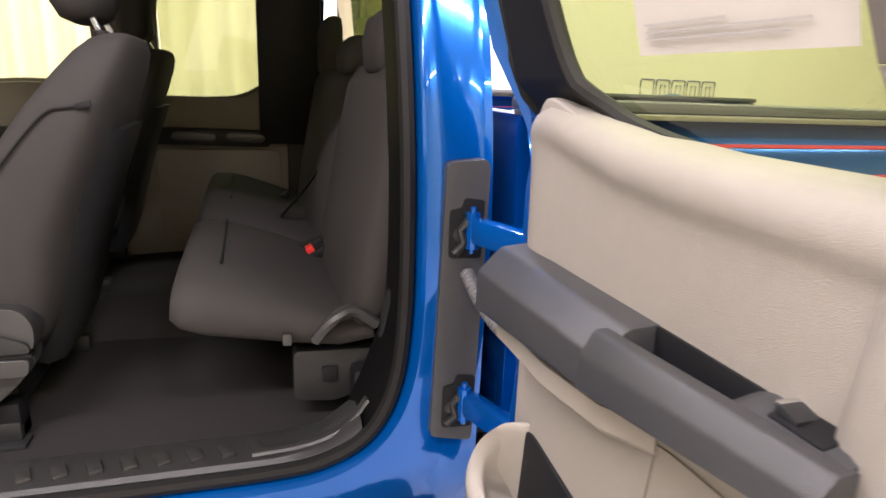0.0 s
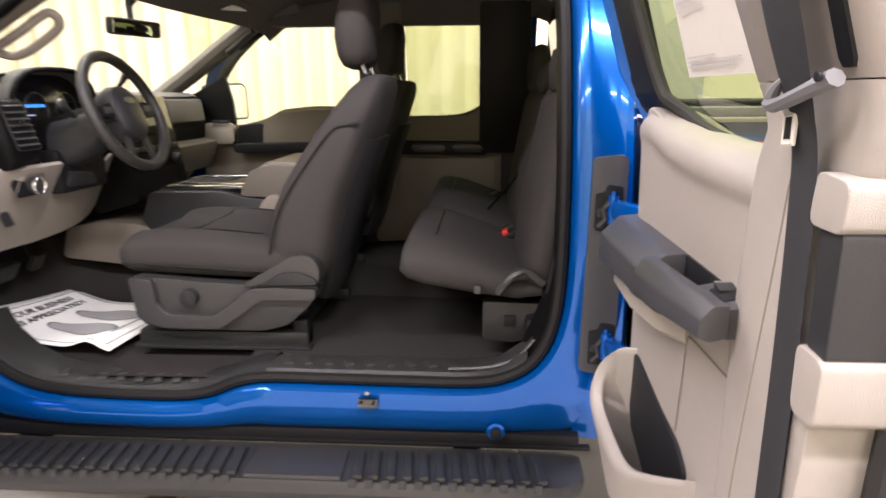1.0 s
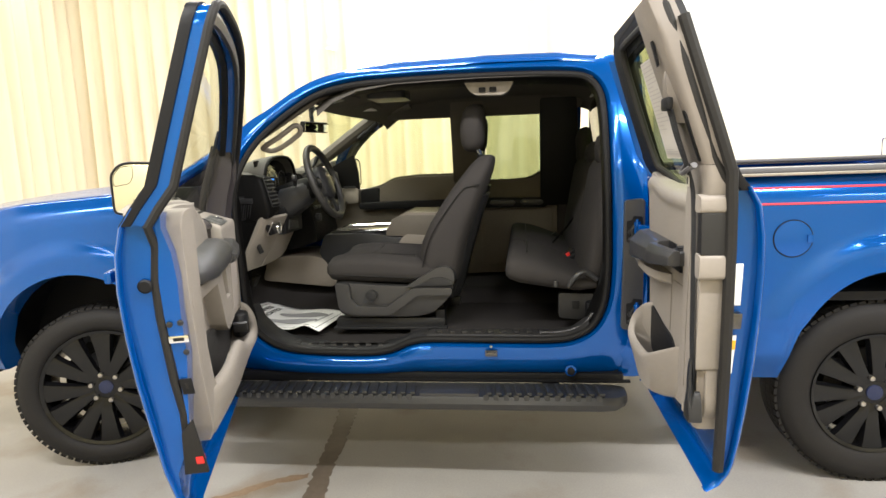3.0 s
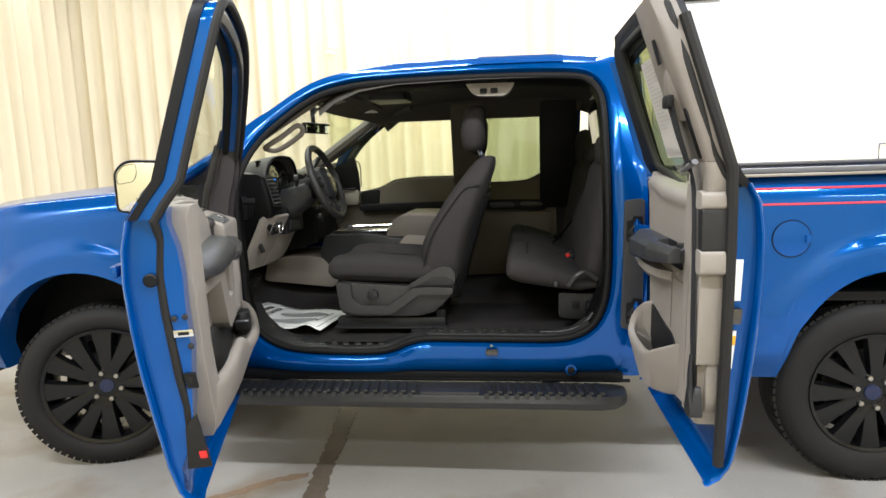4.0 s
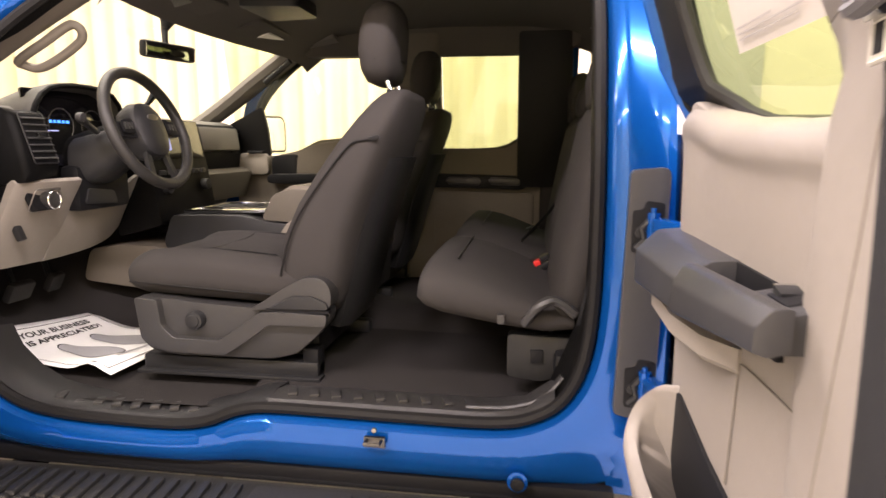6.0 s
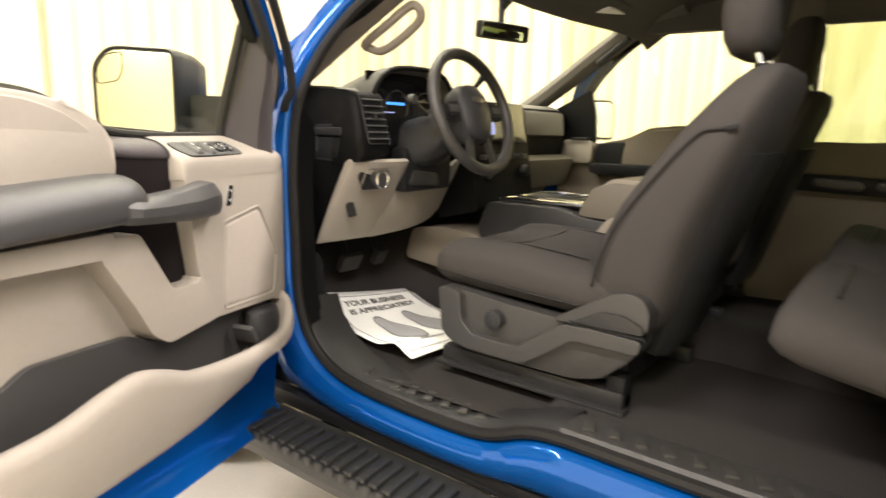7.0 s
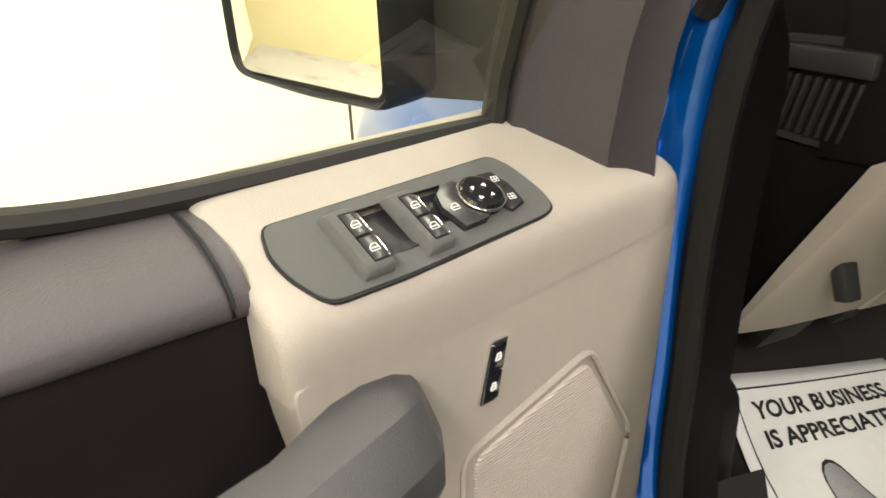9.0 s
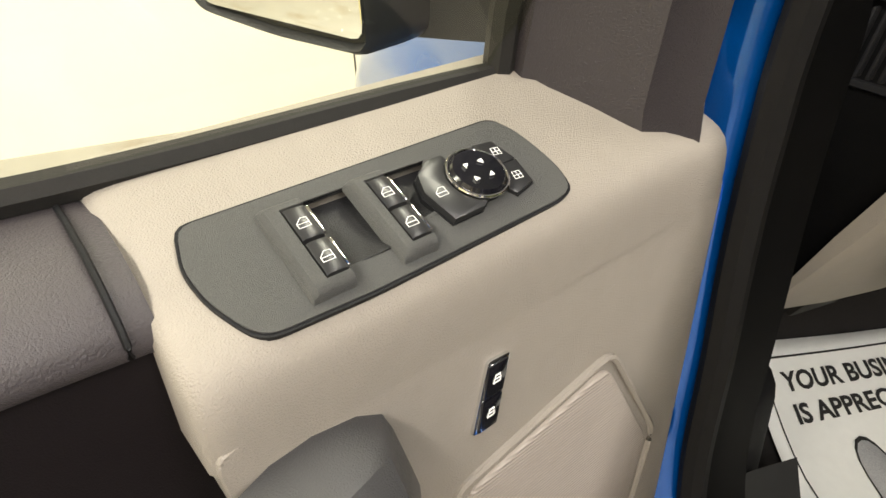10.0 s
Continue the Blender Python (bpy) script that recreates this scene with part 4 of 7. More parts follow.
    part("back_panel", loft([[(x - 0.016, yc - w, z), (x + 0.012, yc - w * 0.8, z), (x + 0.012, yc + w * 0.8, z), (x - 0.016, yc + w, z), (x - 0.05, yc + w * 0.9, z), (x - 0.05, yc - w * 0.9, z)] for x, w, z in ((1.835, 0.15, 0.80), (1.858, 0.175, 0.86), (1.90, 0.19, 1.02), (1.955, 0.19, 1.20), (2.0, 0.17, 1.32))], g), DARK, seat, "dark plastic seat back panel", 40)
    part("headrest", loft([[(x + q, yc + p, z + q * 0.10) for p, q in oval(0, 0, hw, c, 28, 3.0)] for x, hw, c, z in ((1.938, 0.07, 0.022, 1.540), (1.938, 0.108, 0.044, 1.552), (1.936, 0.128, 0.058, 1.585), (1.935, 0.136, 0.064, 1.64), (1.940, 0.134, 0.063, 1.70), (1.946, 0.122, 0.054, 1.745), (1.950, 0.10, 0.038, 1.768), (1.952, 0.06, 0.014, 1.776))], g), CLOTH, seat, "", 60)
    part("headrest_seam", sweep([(1.938 + 0.060 * math.cos(w), yc + 0.129 * math.sin(w), 1.606 + 0.006 * math.cos(w)) for w in (2 * math.pi * k / 28 for k in range(28))], 0.0025, 6, g, closed=True), SEAL, seat)
    for sd in (-0.07, 0.07):
        part("headrest_post", sweep([(1.985, yc + sd, 1.49), (1.952, yc + sd, 1.57)], 0.007, 8, g), CHROME, seat)
        part("post_collar", disc((1.975, yc + sd, 1.512), 0.016, 0.012, "z", 14, 0.003, g), BLACK, seat)
    # outboard plastic base: recessed body, a raised swoosh rim and the recliner cover
    yo = yc - 0.285
    part("base_trim", prism(rounded([(1.246, 0.914), (1.33, 0.908), (1.45, 0.898), (1.61, 0.890), (1.70, 0.905), (1.84, 0.90), (1.838, 0.862), (1.80, 0.815), (1.735, 0.757), (1.66, 0.738), (1.36, 0.735), (1.30, 0.742), (1.258, 0.760)], 0.02), yo - 0.008, yo + 0.05, "xz", 0.012, g), GREY, seat, "dark grey plastic seat base trim")
    part("base_rim", prism(rounded([(1.247, 0.914), (1.262, 0.790), (1.285, 0.768), (1.345, 0.752), (1.525, 0.750), (1.60, 0.800), (1.664, 0.848), (1.832, 0.848), (1.838, 0.884), (1.70, 0.888), (1.636, 0.884), (1.508, 0.794), (1.366, 0.796), (1.328, 0.830), (1.320, 0.908)], 0.012), yo - 0.034, yo + 0.02, "xz", 0.014, g, 3), GREY, seat, "raised grey rim round the seat base")
    part("seat_rail", box((1.51, yo + 0.01, 0.676), (0.57, 0.016, 0.006), 0.002, g), STEEL, seat, "steel seat rail edge")
    part("recliner_cover", prism(rounded([(1.600, 0.889), (1.640, 0.912), (1.712, 0.957), (1.772, 0.990), (1.825, 0.989), (1.850, 0.955), (1.846, 0.897)], 0.022), yo - 0.026, yo + 0.045, "xz", 0.014, g, 3), GREY, seat, "grey recliner cover")
    part("recline_lever", prism(rounded([(1.665, 0.897), (1.735, 0.935), (1.79, 0.938), (1.838, 0.918), (1.842, 0.899)], 0.010), yo - 0.036, yo - 0.01, "xz", 0.007, g), DARK, seat, "dark recline lever")
    part("cover_slot", prism([(1.655, 0.889), (1.842, 0.887), (1.842, 0.895), (1.655, 0.897)], yo - 0.030, yo - 0.005, "xz", 0, g), BLACK, seat)
    part("lumbar_knob", join(disc((1.432, yo - 0.036, 0.850), 0.027, 0.04, "y", 24, 0.006, g), disc((1.432, yo - 0.040, 0.850), 0.019, 0.012, "y", 20, 0.004, g)), DARK, seat, "round seat adjuster knob")
    part("rail_cover", join(box((1.51, yo + 0.05, 0.70), (0.56, 0.07, 0.05), 0.012, g), box((1.51, yo + 0.02, 0.676), (0.58, 0.05, 0.012), 0.004, g)), DARK, seat, "dark seat rail cover")
    part("rail_foot", box((1.765, yo + 0.05, 0.72), (0.05, 0.06, 0.09), 0.01, g), BLACK, seat)
    part("seat_frame", box((1.53, yc, 0.80), (0.50, 0.44, 0.15), 0.02, g), BLACK, seat)
    part("rail_cover", box((1.53, yc + 0.22, 0.70), (0.58, 0.05, 0.05), 0.012, g), DARK, seat)
    part("belt_buckle", box((1.655, yc + 0.305, 1.055), (0.05, 0.026, 0.075), 0.008, g, Matrix.Rotation(-0.7, 3, "Y")), BLACK, seat, "black seat belt buckle")
    return seat


front_seat(WORLD, 0.535, "charcoal cloth driver seat with grey plastic base")
front_seat(lambda x, y, z: far(x - 0.04, y, z), 0.535, "charcoal cloth front passenger seat")


def rear_cushion(y0, y1, label):
    yc, h = (y0 + y1) / 2, (y1 - y0) / 2
    c = pad([(2.098, yc, 0.985, h * 0.78, 0.03, 80), (2.104, yc, 0.982, h * 0.94, 0.055, 80), (2.125, yc, 0.978, h * 0.99, 0.072, 82), (2.17, yc, 0.968, h, 0.080, 84), (2.24, yc, 0.955, h, 0.080, 88), (2.34, yc, 0.930, h, 0.070, 94), (2.44, yc, 0.905, h, 0.052, 98), (2.52, yc, 0.90, h * 0.96, 0.035, 98)], WORLD, CLOTH, "rear_seat", truck, label)
    b = pad([(2.50, yc, 0.88, h * 0.9, 0.05, 16), (2.515, yc, 0.95, h, 0.065, 15), (2.54, yc, 1.1, h, 0.07, 13), (2.57, yc, 1.3, h, 0.062, 12), (2.59, yc, 1.44, h * 0.97, 0.052, 12), (2.60, yc, 1.485, h * 0.9, 0.03, 12)], WORLD, CLOTH, "backrest", c)
    return c


left_rear = rear_cushion(0.17, 0.86, "charcoal cloth rear bench section beside the open door")
right_rear = rear_cushion(0.87, 1.84, "charcoal cloth rear bench section")
for yc, seat in ((0.46, left_rear), (0.97, right_rear), (1.58, right_rear)):
    top = {0.46: 1.61, 0.97: 1.575, 1.58: 1.68}[yc]
    pad([(2.59, yc, 1.465, 0.09, 0.03, 12), (2.59, yc, 1.48, 0.115, 0.042, 12), (2.592, yc, top - 0.06, 0.12, 0.048, 12), (2.595, yc, top - 0.015, 0.10, 0.04, 12), (2.597, yc, top, 0.06, 0.015, 12)], WORLD, CLOTH, "headrest", seat)
for y0, y1, seat in ((0.3, 0.75, left_rear), (1.1, 1.6, right_rear)):
    part("seam", sweep([(2.20, y0, 1.044), (2.20, y1, 1.044)], 0.003, 6), BLACK, seat)
for k, (bx, by, bz) in enumerate(((2.422, 0.652, 0.968), (2.40, 0.70, 0.972), (2.347, 1.455, 0.972))):
    bk = part("belt_buckle", box((bx + 0.03, by, bz), (0.075, 0.05, 0.026), 0.008, rot=Matrix.Rotation(-0.5, 3, "Y")), BLACK, left_rear if k < 2 else right_rear, "black buckle with a red release button")
    if k != 1:
        part("release_button", box((bx, by, bz + 0.004), (0.022, 0.040, 0.020), 0.004, rot=Matrix.Rotation(-0.5, 3, "Y")), RED, left_rear if k < 2 else right_rear)
part("fold_lever", box((2.33, 0.158, 0.912), (0.020, 0.02, 0.026), 0.005), GREY, left_rear, "small metal fold lever")
part("hinge_bracket", prism(rounded([(2.345, 0.855), (2.345, 0.735), (2.44, 0.725), (2.52, 0.755), (2.53, 0.85)], 0.015), 0.215, 0.26, "xz", 0.010), DARK, left_rear, "dark plastic seat hinge bracket")
part("bracket_hole", box((2.425, 0.213, 0.797), (0.034, 0.012, 0.036), 0.003), BLACK, left_rear)
part("side_hinge", sweep(spline([(2.39, 0.165, 0.90), (2.43, 0.15, 0.955), (2.47, 0.16, 0.965), (2.52, 0.16, 0.93)], 4), 0.016, 8, flat=0.8), GREY, left_rear, "grey seat back hinge cover")
part("belt", sweep(spline([(2.50, 0.19, 0.78), (2.535, 0.15, 0.95), (2.57, 0.15, 1.15), (2.62, 0.16, 1.40)], 5), 0.024, 8, flat=0.12, up=(1, 0, 0)), BELT, left_rear, "dark seat belt")
part("belt", sweep(spline([(2.36, 1.02, 0.99), (2.50, 1.10, 1.15), (2.56, 1.20, 1.36), (2.60, 1.24, 1.52)], 5), 0.024, 8, flat=0.12, up=(1, 0, 0)), BELT, right_rear, "dark seat belt lying over the seat back")
part("belt_tongue", box((2.56, 1.19, 1.33), (0.012, 0.05, 0.05), 0.004), CHROME, right_rear, "chrome belt tongue")
part("belt_guide", box((2.62, 1.26, 1.535), (0.05, 0.08, 0.03), 0.008), CHROME, right_rear)
part("under_seat_box", box((2.62, W / 2, 0.74), (0.3, 1.7, 0.16), 0.02), BLACK, truck)

# ---- dashboard ----
dash = part("dashboard", loft([[(x - 0.03 * max(0, (y - 0.5) / 1.0), y, z) for x, z in ((0.42, 1.36), (0.52, 1.455), (0.66, 1.475), (0.80, 1.468), (0.855, 1.44), (0.865, 1.33), (0.845, 1.20), (0.80, 1.10), (0.74, 1.02), (0.60, 1.00), (0.45, 1.10))] for y in (0.235, 0.245, 0.30, 0.6, 0.9, 1.2, 1.6, 1.79, 1.80)]), DASH, truck, "dark plastic dashboard", 40)
# pale sheet over the dark dash imitates light through the windscreen
part("dash_top", loft([[(x - 0.03 * max(0, (y - 0.5) / 1.0), y, z) for x, z in ((0.46, 1.405), (0.52, 1.461), (0.66, 1.481), (0.79, 1.475), (0.835, 1.456), (0.80, 1.462), (0.66, 1.470), (0.48, 1.40))] for y in (0.24, 0.25, 0.5, 0.9, 1.3, 1.78, 1.79)]), LITDASH, dash, "soft dashboard top, lightened for windscreen light", 50)
part("end_cap", prism(rounded([(0.60, 1.02), (0.745, 0.982), (0.772, 1.02), (0.84, 1.14), (0.893, 1.235), (0.935, 1.262), (0.938, 1.30), (0.908, 1.440), (0.880, 1.464), (0.60, 1.475)], 0.014), 0.214, 0.25, "xz", 0.008), DASH, dash, "dark dashboard end cap")
part("knee_panel", loft([[(x + a * k, y0 + c * (z - 0.988), z) for x, a, z in ((0.757, 0.0, 0.972), (0.766, 0.02, 0.976), (0.830, 0.025, 1.09), (0.902, 0.030, 1.222), (0.912, 0.032, 1.245), (0.903, 0.03, 1.254), (0.886, 0.02, 1.244), (0.815, 0.01, 1.10))] for k, y0, c in ((-0.15, 0.192, 0.04), (0.0, 0.196, 0.04), (0.3, 0.216, 0.04), (0.8, 0.27, 0.03), (1.1, 0.34, 0.01), (1.3, 0.418, 0.0), (1.2, 0.425, 0.0))]), BEIGE, dash, "beige lower dashboard panel", 30)
strip = []
for y0, zb, zt, dx in ((0.405, 0.976, 1.158, -0.002), (0.42, 0.976, 1.154, 0.0), (0.48, 0.978, 1.146, 0.004), (0.56, 0.982, 1.138, 0.005), (0.60, 0.986, 1.146, 0.004), (0.64, 0.990, 1.172, 0.0), (0.69, 0.998, 1.205, -0.006), (0.74, 1.010, 1.232, -0.018), (0.79, 1.040, 1.245, -0.035)):
    fx = lambda z: 0.800 + dx + 0.52 * (z - 0.976)
    strip.append([(fx(zb) - 0.014, y0, zb - 0.003), (fx(zb) - 0.003, y0, zb), (fx(zb + 0.006), y0, zb + 0.006), (fx((zb + zt) / 2), y0, (zb + zt) / 2), (fx(zt - 0.008), y0, zt - 0.008), (fx(zt) - 0.004, y0, zt), (fx(zt) - 0.02, y0, zt + 0.001), (fx(zt) - 0.03, y0, zt - 0.012), (fx(zb) - 0.025, y0, zb + 0.004)])
part("knee_panel", loft(strip), BEIGE, dash, "", 40)
part("column_surround", box((0.905, 0.55, 1.215), (0.07, 0.26, 0.15), 0.02), BLACK, dash)
part("column_shroud", loft([[(x, 0.53 + p, z + q) for p, q in oval(0, 0, hw, hz, 24, 2.8)] for x, z, hw, hz in ((0.90, 1.30, 0.10, 0.085), (0.96, 1.315, 0.092, 0.085), (1.02, 1.345, 0.075, 0.075), (1.06, 1.365, 0.06, 0.06))]), DARK, dash, "dark steering column shroud", 60)
part("ignition_slot", prism(rounded([(0.44, 1.165), (0.60, 1.155), (0.585, 1.20), (0.46, 1.215)], 0.01), 0.938, 0.946, "yz", 0.003), DARK, dash)
part("light_switch_bezel", box((0.912, 0.290, 1.192), (0.02, 0.105, 0.072), 0.008, rot=Matrix.Rotation(-0.45, 3, "Y")), BLACK, dash)
part("bezel_rim", sweep([(0.925 + 0.5 * b, 0.290 + a, 1.190 + b) for a, b in rounded([(-0.052, -0.033), (0.052, -0.033), (0.052, 0.033), (-0.052, 0.033)], 0.012)], 0.0022, 6, closed=True, up=(1, 0, 0)), STEEL, dash)
part("light_switch", disc((0.918, 0.300, 1.190), 0.027, 0.032, "x", 24, 0.006), GREY, dash, "round headlight switch with chrome ring")
part("switch_ring", sweep([(0.950, 0.300 + 0.026 * math.cos(w), 1.190 + 0.026 * math.sin(w)) for w in (2 * math.pi * k / 24 for k in range(24))], 0.003, 6, closed=True, up=(1, 0, 0)), CHROME, dash)
part("bonnet_release", box((0.860, 0.250, 1.090), (0.02, 0.024, 0.048), 0.005, rot=Matrix.Rotation(-0.4, 3, "Y")), DARK, dash, "bonnet release lever")
# corner vent stack
vent_x = lambda z: 0.948 - 0.235 * max(0.0, z - 1.29)
part("corner_vent", loft([[(0.84 + d, y, zb - 0.01), (vent_x(1.26) + d - 0.012, y, zb), (vent_x(1.29) + d, y, zb + 0.025), (vent_x(1.37) + d, y, 1.37), (vent_x(1.44) + d, y, zt - 0.018), (vent_x(1.46) + d - 0.016, y, zt), (0.84 + d, y, zt + 0.004)] for y, zb, zt, d in ((0.208, 1.246, 1.452, -0.022), (0.213, 1.246, 1.456, -0.006), (0.225, 1.248, 1.458, 0.0), (0.30, 1.258, 1.458, 0.0), (0.338, 1.264, 1.455, -0.004), (0.352, 1.27, 1.45, -0.03))]), DASH, dash, "dark corner air vent", 50)
part("vent_recess", loft([[(vent_x(z) + 0.0035, a, z), (vent_x(z) + 0.0035, b, z), (vent_x(z) - 0.012, b, z), (vent_x(z) - 0.012, a, z)] for a, b, z in ((0.244, 0.332, 1.306), (0.240, 0.330, 1.35), (0.234, 0.322, 1.42), (0.232, 0.316, 1.444))]), BLACK, dash)
for k in range(7):
    z = 1.318 + 0.0196 * k
    part("vent_slat", box((vent_x(z) + 0.006, 0.286 - 0.0012 * k, z), (0.014, 0.088, 0.0036), 0.001, rot=Matrix.Rotation(0.3, 3, "Y")), GREY, dash)
part("vent_tab", box((vent_x(1.386) + 0.013, 0.284, 1.386), (0.012, 0.024, 0.010), 0.002), CHROME, dash)
part("vent_rim", sweep([(vent_x(z) + 0.003, y, z) for y, z in rounded([(0.242, 1.302), (0.335, 1.302), (0.318, 1.449), (0.230, 1.449)], 0.008)], 0.0024, 6, closed=True, up=(1, 0, 0)), DARK, dash)
# side demister in the end cap
part("side_vent_frame", sweep([(x, 0.2135, z) for x, z in rounded([(0.742, 1.352), (0.864, 1.355), (0.866, 1.318), (0.850, 1.247), (0.744, 1.248)], 0.008)], 0.0055, 6, closed=True, up=(0, 1, 0)), DARK, dash, "")
part("side_vent_hood", box((0.803, 0.209, 1.336), (0.118, 0.016, 0.026), 0.005), DARK, dash)
part("side_vent", prism([(0.748, 1.322), (0.860, 1.322), (0.848, 1.252), (0.748, 1.252)], 0.2115, 0.218, "xz", 0), BLACK, dash, "black side vent grille")
for k in range(8):
    part("vent_slat", box((0.757 + 0.0125 * k, 0.2085, 1.286), (0.0035, 0.008, 0.064), 0.001, rot=Matrix.Rotation(0.2, 3, "Y")), DARK, dash)
# instrument binnacle
HOOD = [(0.318, 1.438), (0.324, 1.466), (0.338, 1.492), (0.362, 1.520), (0.398, 1.541), (0.44, 1.552), (0.50, 1.558), (0.58, 1.559), (0.65, 1.555), (0.70, 1.538), (0.735, 1.505), (0.752, 1.465), (0.758, 1.438)]
hood = loft([[(0.50, y * 0.5 + 0.27, 1.440), (0.64, y * 0.8 + 0.107, 1.45 + (z - 1.45) * 0.42), (0.78, y * 0.95 + 0.027, 1.45 + (z - 1.45) * 0.88), (0.855, y, z), (0.882, y, z - 0.004), (0.887, y * 0.97 + 0.016, z - 0.012), (0.86, y * 0.955 + 0.024, z - 0.02), (0.78, y * 0.94 + 0.032, z - 0.03)] for y, z in HOOD], caps=False)
part("binnacle_hood", hood, LITDASH, dash, "soft instrument binnacle hood in the lightened dash colour", 60)
part("hood_lip", sweep([(0.884, y * 0.985 + 0.008, z - 0.008) for y, z in HOOD], 0.009, 8, up=(1, 0, 0)), DASH, dash, "dark lip round the instrument opening")
for y in (0.352, 0.742):
    part("binnacle_side", prism(rounded([(0.84, 1.28), (0.885, 1.30), (0.890, 1.44), (0.87, 1.462), (0.84, 1.462)], 0.01), y - 0.012, y + 0.012, "xz", 0.006), DARK, dash)
part("instrument_face", box((0.840, 0.54, 1.41), (0.02, 0.375, 0.25), 0.006, rot=Matrix.Rotation(-0.15, 3, "Y")), SCREEN, dash, "black instrument cluster with blue lit display")
for k in range(5):
    part("display_bar", box((0.854, 0.425 + 0.019 * k, 1.432), (0.003, 0.010 if k % 2 else 0.014, 0.009), 0.0, rot=Matrix.Rotation(-0.15, 3, "Y")), BLUEGLOW, dash)
part("instrument_display", box((0.852, 0.44, 1.392), (0.004, 0.085, 0.042), 0.001, rot=Matrix.Rotation(-0.15, 3, "Y")), mat("dim_display", (0.10, 0.03, 0.06), 0.3), dash)
for k in range(3):
    part("display_bar", box((0.856, 0.43, 1.380 + 0.011 * k), (0.003, 0.05, 0.003), 0.0, rot=Matrix.Rotation(-0.15, 3, "Y")), REDGLOW if k % 2 else PALEGLOW, dash)
for yy in (0.47, 0.62):
    part("gauge_ring", sweep([(0.856, yy + 0.055 * math.cos(w), 1.42 + 0.055 * math.sin(w)) for w in (2 * math.pi * k / 30 for k in range(30))], 0.002, 6, closed=True, up=(1, 0, 0)), GREY, dash)
# steering column and wheel
SC, SA = Vector((1.132, 0.527, 1.410)), Vector((0.94, 0.0, 0.342))
ex, ey, ez = Vector((0, 1, 0)), Vector((-0.342, 0, 0.94)), SA
sw_f = lambda p, q, w: SC + ex * p + ey * q + ez * w
part("steering_column", sweep([tuple(SC - SA * d) for d in (0.30, 0.20, 0.10, 0.06)], [0.075, 0.072, 0.062, 0.055], 16), DASH, dash, "dark steering column shroud")
sw = part("steering_wheel", sweep([(0.193 * math.cos(w), 0.193 * math.sin(w), 0.0) for w in (2 * math.pi * k / 48 for k in range(48))], 0.0185, 12, sw_f, closed=True, up=tuple(SA)), LEATHER, truck, "black leather steering wheel")
part("airbag_pad", loft([[(p, q - 0.005, w) for p, q in oval(0, 0, rx, ry, 24, 2.6)] for rx, ry, w in ((0.072, 0.085, -0.06), (0.082, 0.098, -0.02), (0.074, 0.090, 0.010), (0.056, 0.070, 0.024), (0.02, 0.028, 0.029))], sw_f), DARK, sw, "dark wheel centre pad")
part("badge", prism(oval(0, 0.030, 0.028, 0.0115, 24, 2), 0.022, 0.030, "xy", 0.002, sw_f), STEEL, sw, "plain oval badge")
for s in (-1, 1):
    part("spoke", loft([[(s * p, q0 - 0.0, w), (s * p, q1, w), (s * p, q1, w - 0.02), (s * p, q0, w - 0.02)] for p, q0, q1, w in ((0.07, -0.03, 0.03, 0.002), (0.12, -0.025, 0.022, -0.004), (0.18, -0.02, 0.018, -0.004))], sw_f), DARK, sw)
    part("control_pad", prism(rounded([(s * 0.09, -0.022), (s * 0.145, -0.018), (s * 0.145, 0.022), (s * 0.09, 0.03)], 0.008), 0.0, 0.010, "xy", 0.003, sw_f), BLACK, sw)
    for k in range(3):
        part("button", box((s * (0.102 + 0.016 * k), 0.004, 0.012), (0.010, 0.022, 0.004), 0.001, sw_f), GREY, sw)
    part("lower_spoke", loft([[(s * p - 0.012, q, w), (s * p + 0.012, q, w), (s * p + 0.012, q, w - 0.015), (s * p - 0.012, q, w - 0.015)] for p, q, w in ((0.045, -0.06, 0.0), (0.055, -0.12, -0.005), (0.065, -0.175, -0.005))], sw_f), DARK, sw)
part("indicator_stalk", sweep(spline([(0.99, 0.46, 1.40), (1.02, 0.38, 1.42), (1.03, 0.345, 1.435)], 4), [0.010] * 5 + [0.012, 0.013, 0.014, 0.014], 10), DARK, dash, "indicator stalk")
part("stalk_tip", disc((1.022, 0.34, 1.440), 0.015, 0.02, "x", 14, 0.004), GREY, dash)
part("gear_stalk", sweep(spline([(0.99, 0.60, 1.43), (1.02, 0.68, 1.49), (1.03, 0.73, 1.54)], 4), [0.008] * 5 + [0.009, 0.011, 0.013, 0.014], 10), BLACK, dash, "column gear lever")
# centre stack
part("radio_panel", prism(rounded([(0.79, 1.00), (0.98, 1.05), (0.955, 1.20), (0.91, 1.45), (0.80, 1.47)], 0.02), 0.80, 1.23, "xz", 0.015), DASH, dash, "dark centre radio panel")
part("radio_screen", box((0.935, 0.90, 1.385), (0.012, 0.10, 0.10), 0.003, rot=Matrix.Rotation(-0.18, 3, "Y")), PALEGLOW, dash, "lit radio screen")
part("radio_frame", box((0.925, 1.015, 1.38), (0.02, 0.36, 0.16), 0.006, rot=Matrix.Rotation(-0.18, 3, "Y")), SCREEN, dash)
for k in range(6):
    part("radio_button", box((0.958, 0.86 + 0.06 * k, 1.25), (0.014, 0.035, 0.018), 0.003), GREY, dash)
for yy in (0.87, 1.16):
    part("climate_knob", disc((0.955, yy, 1.19), 0.024, 0.03, "x", 20, 0.005), DARK, dash, "round climate knob")
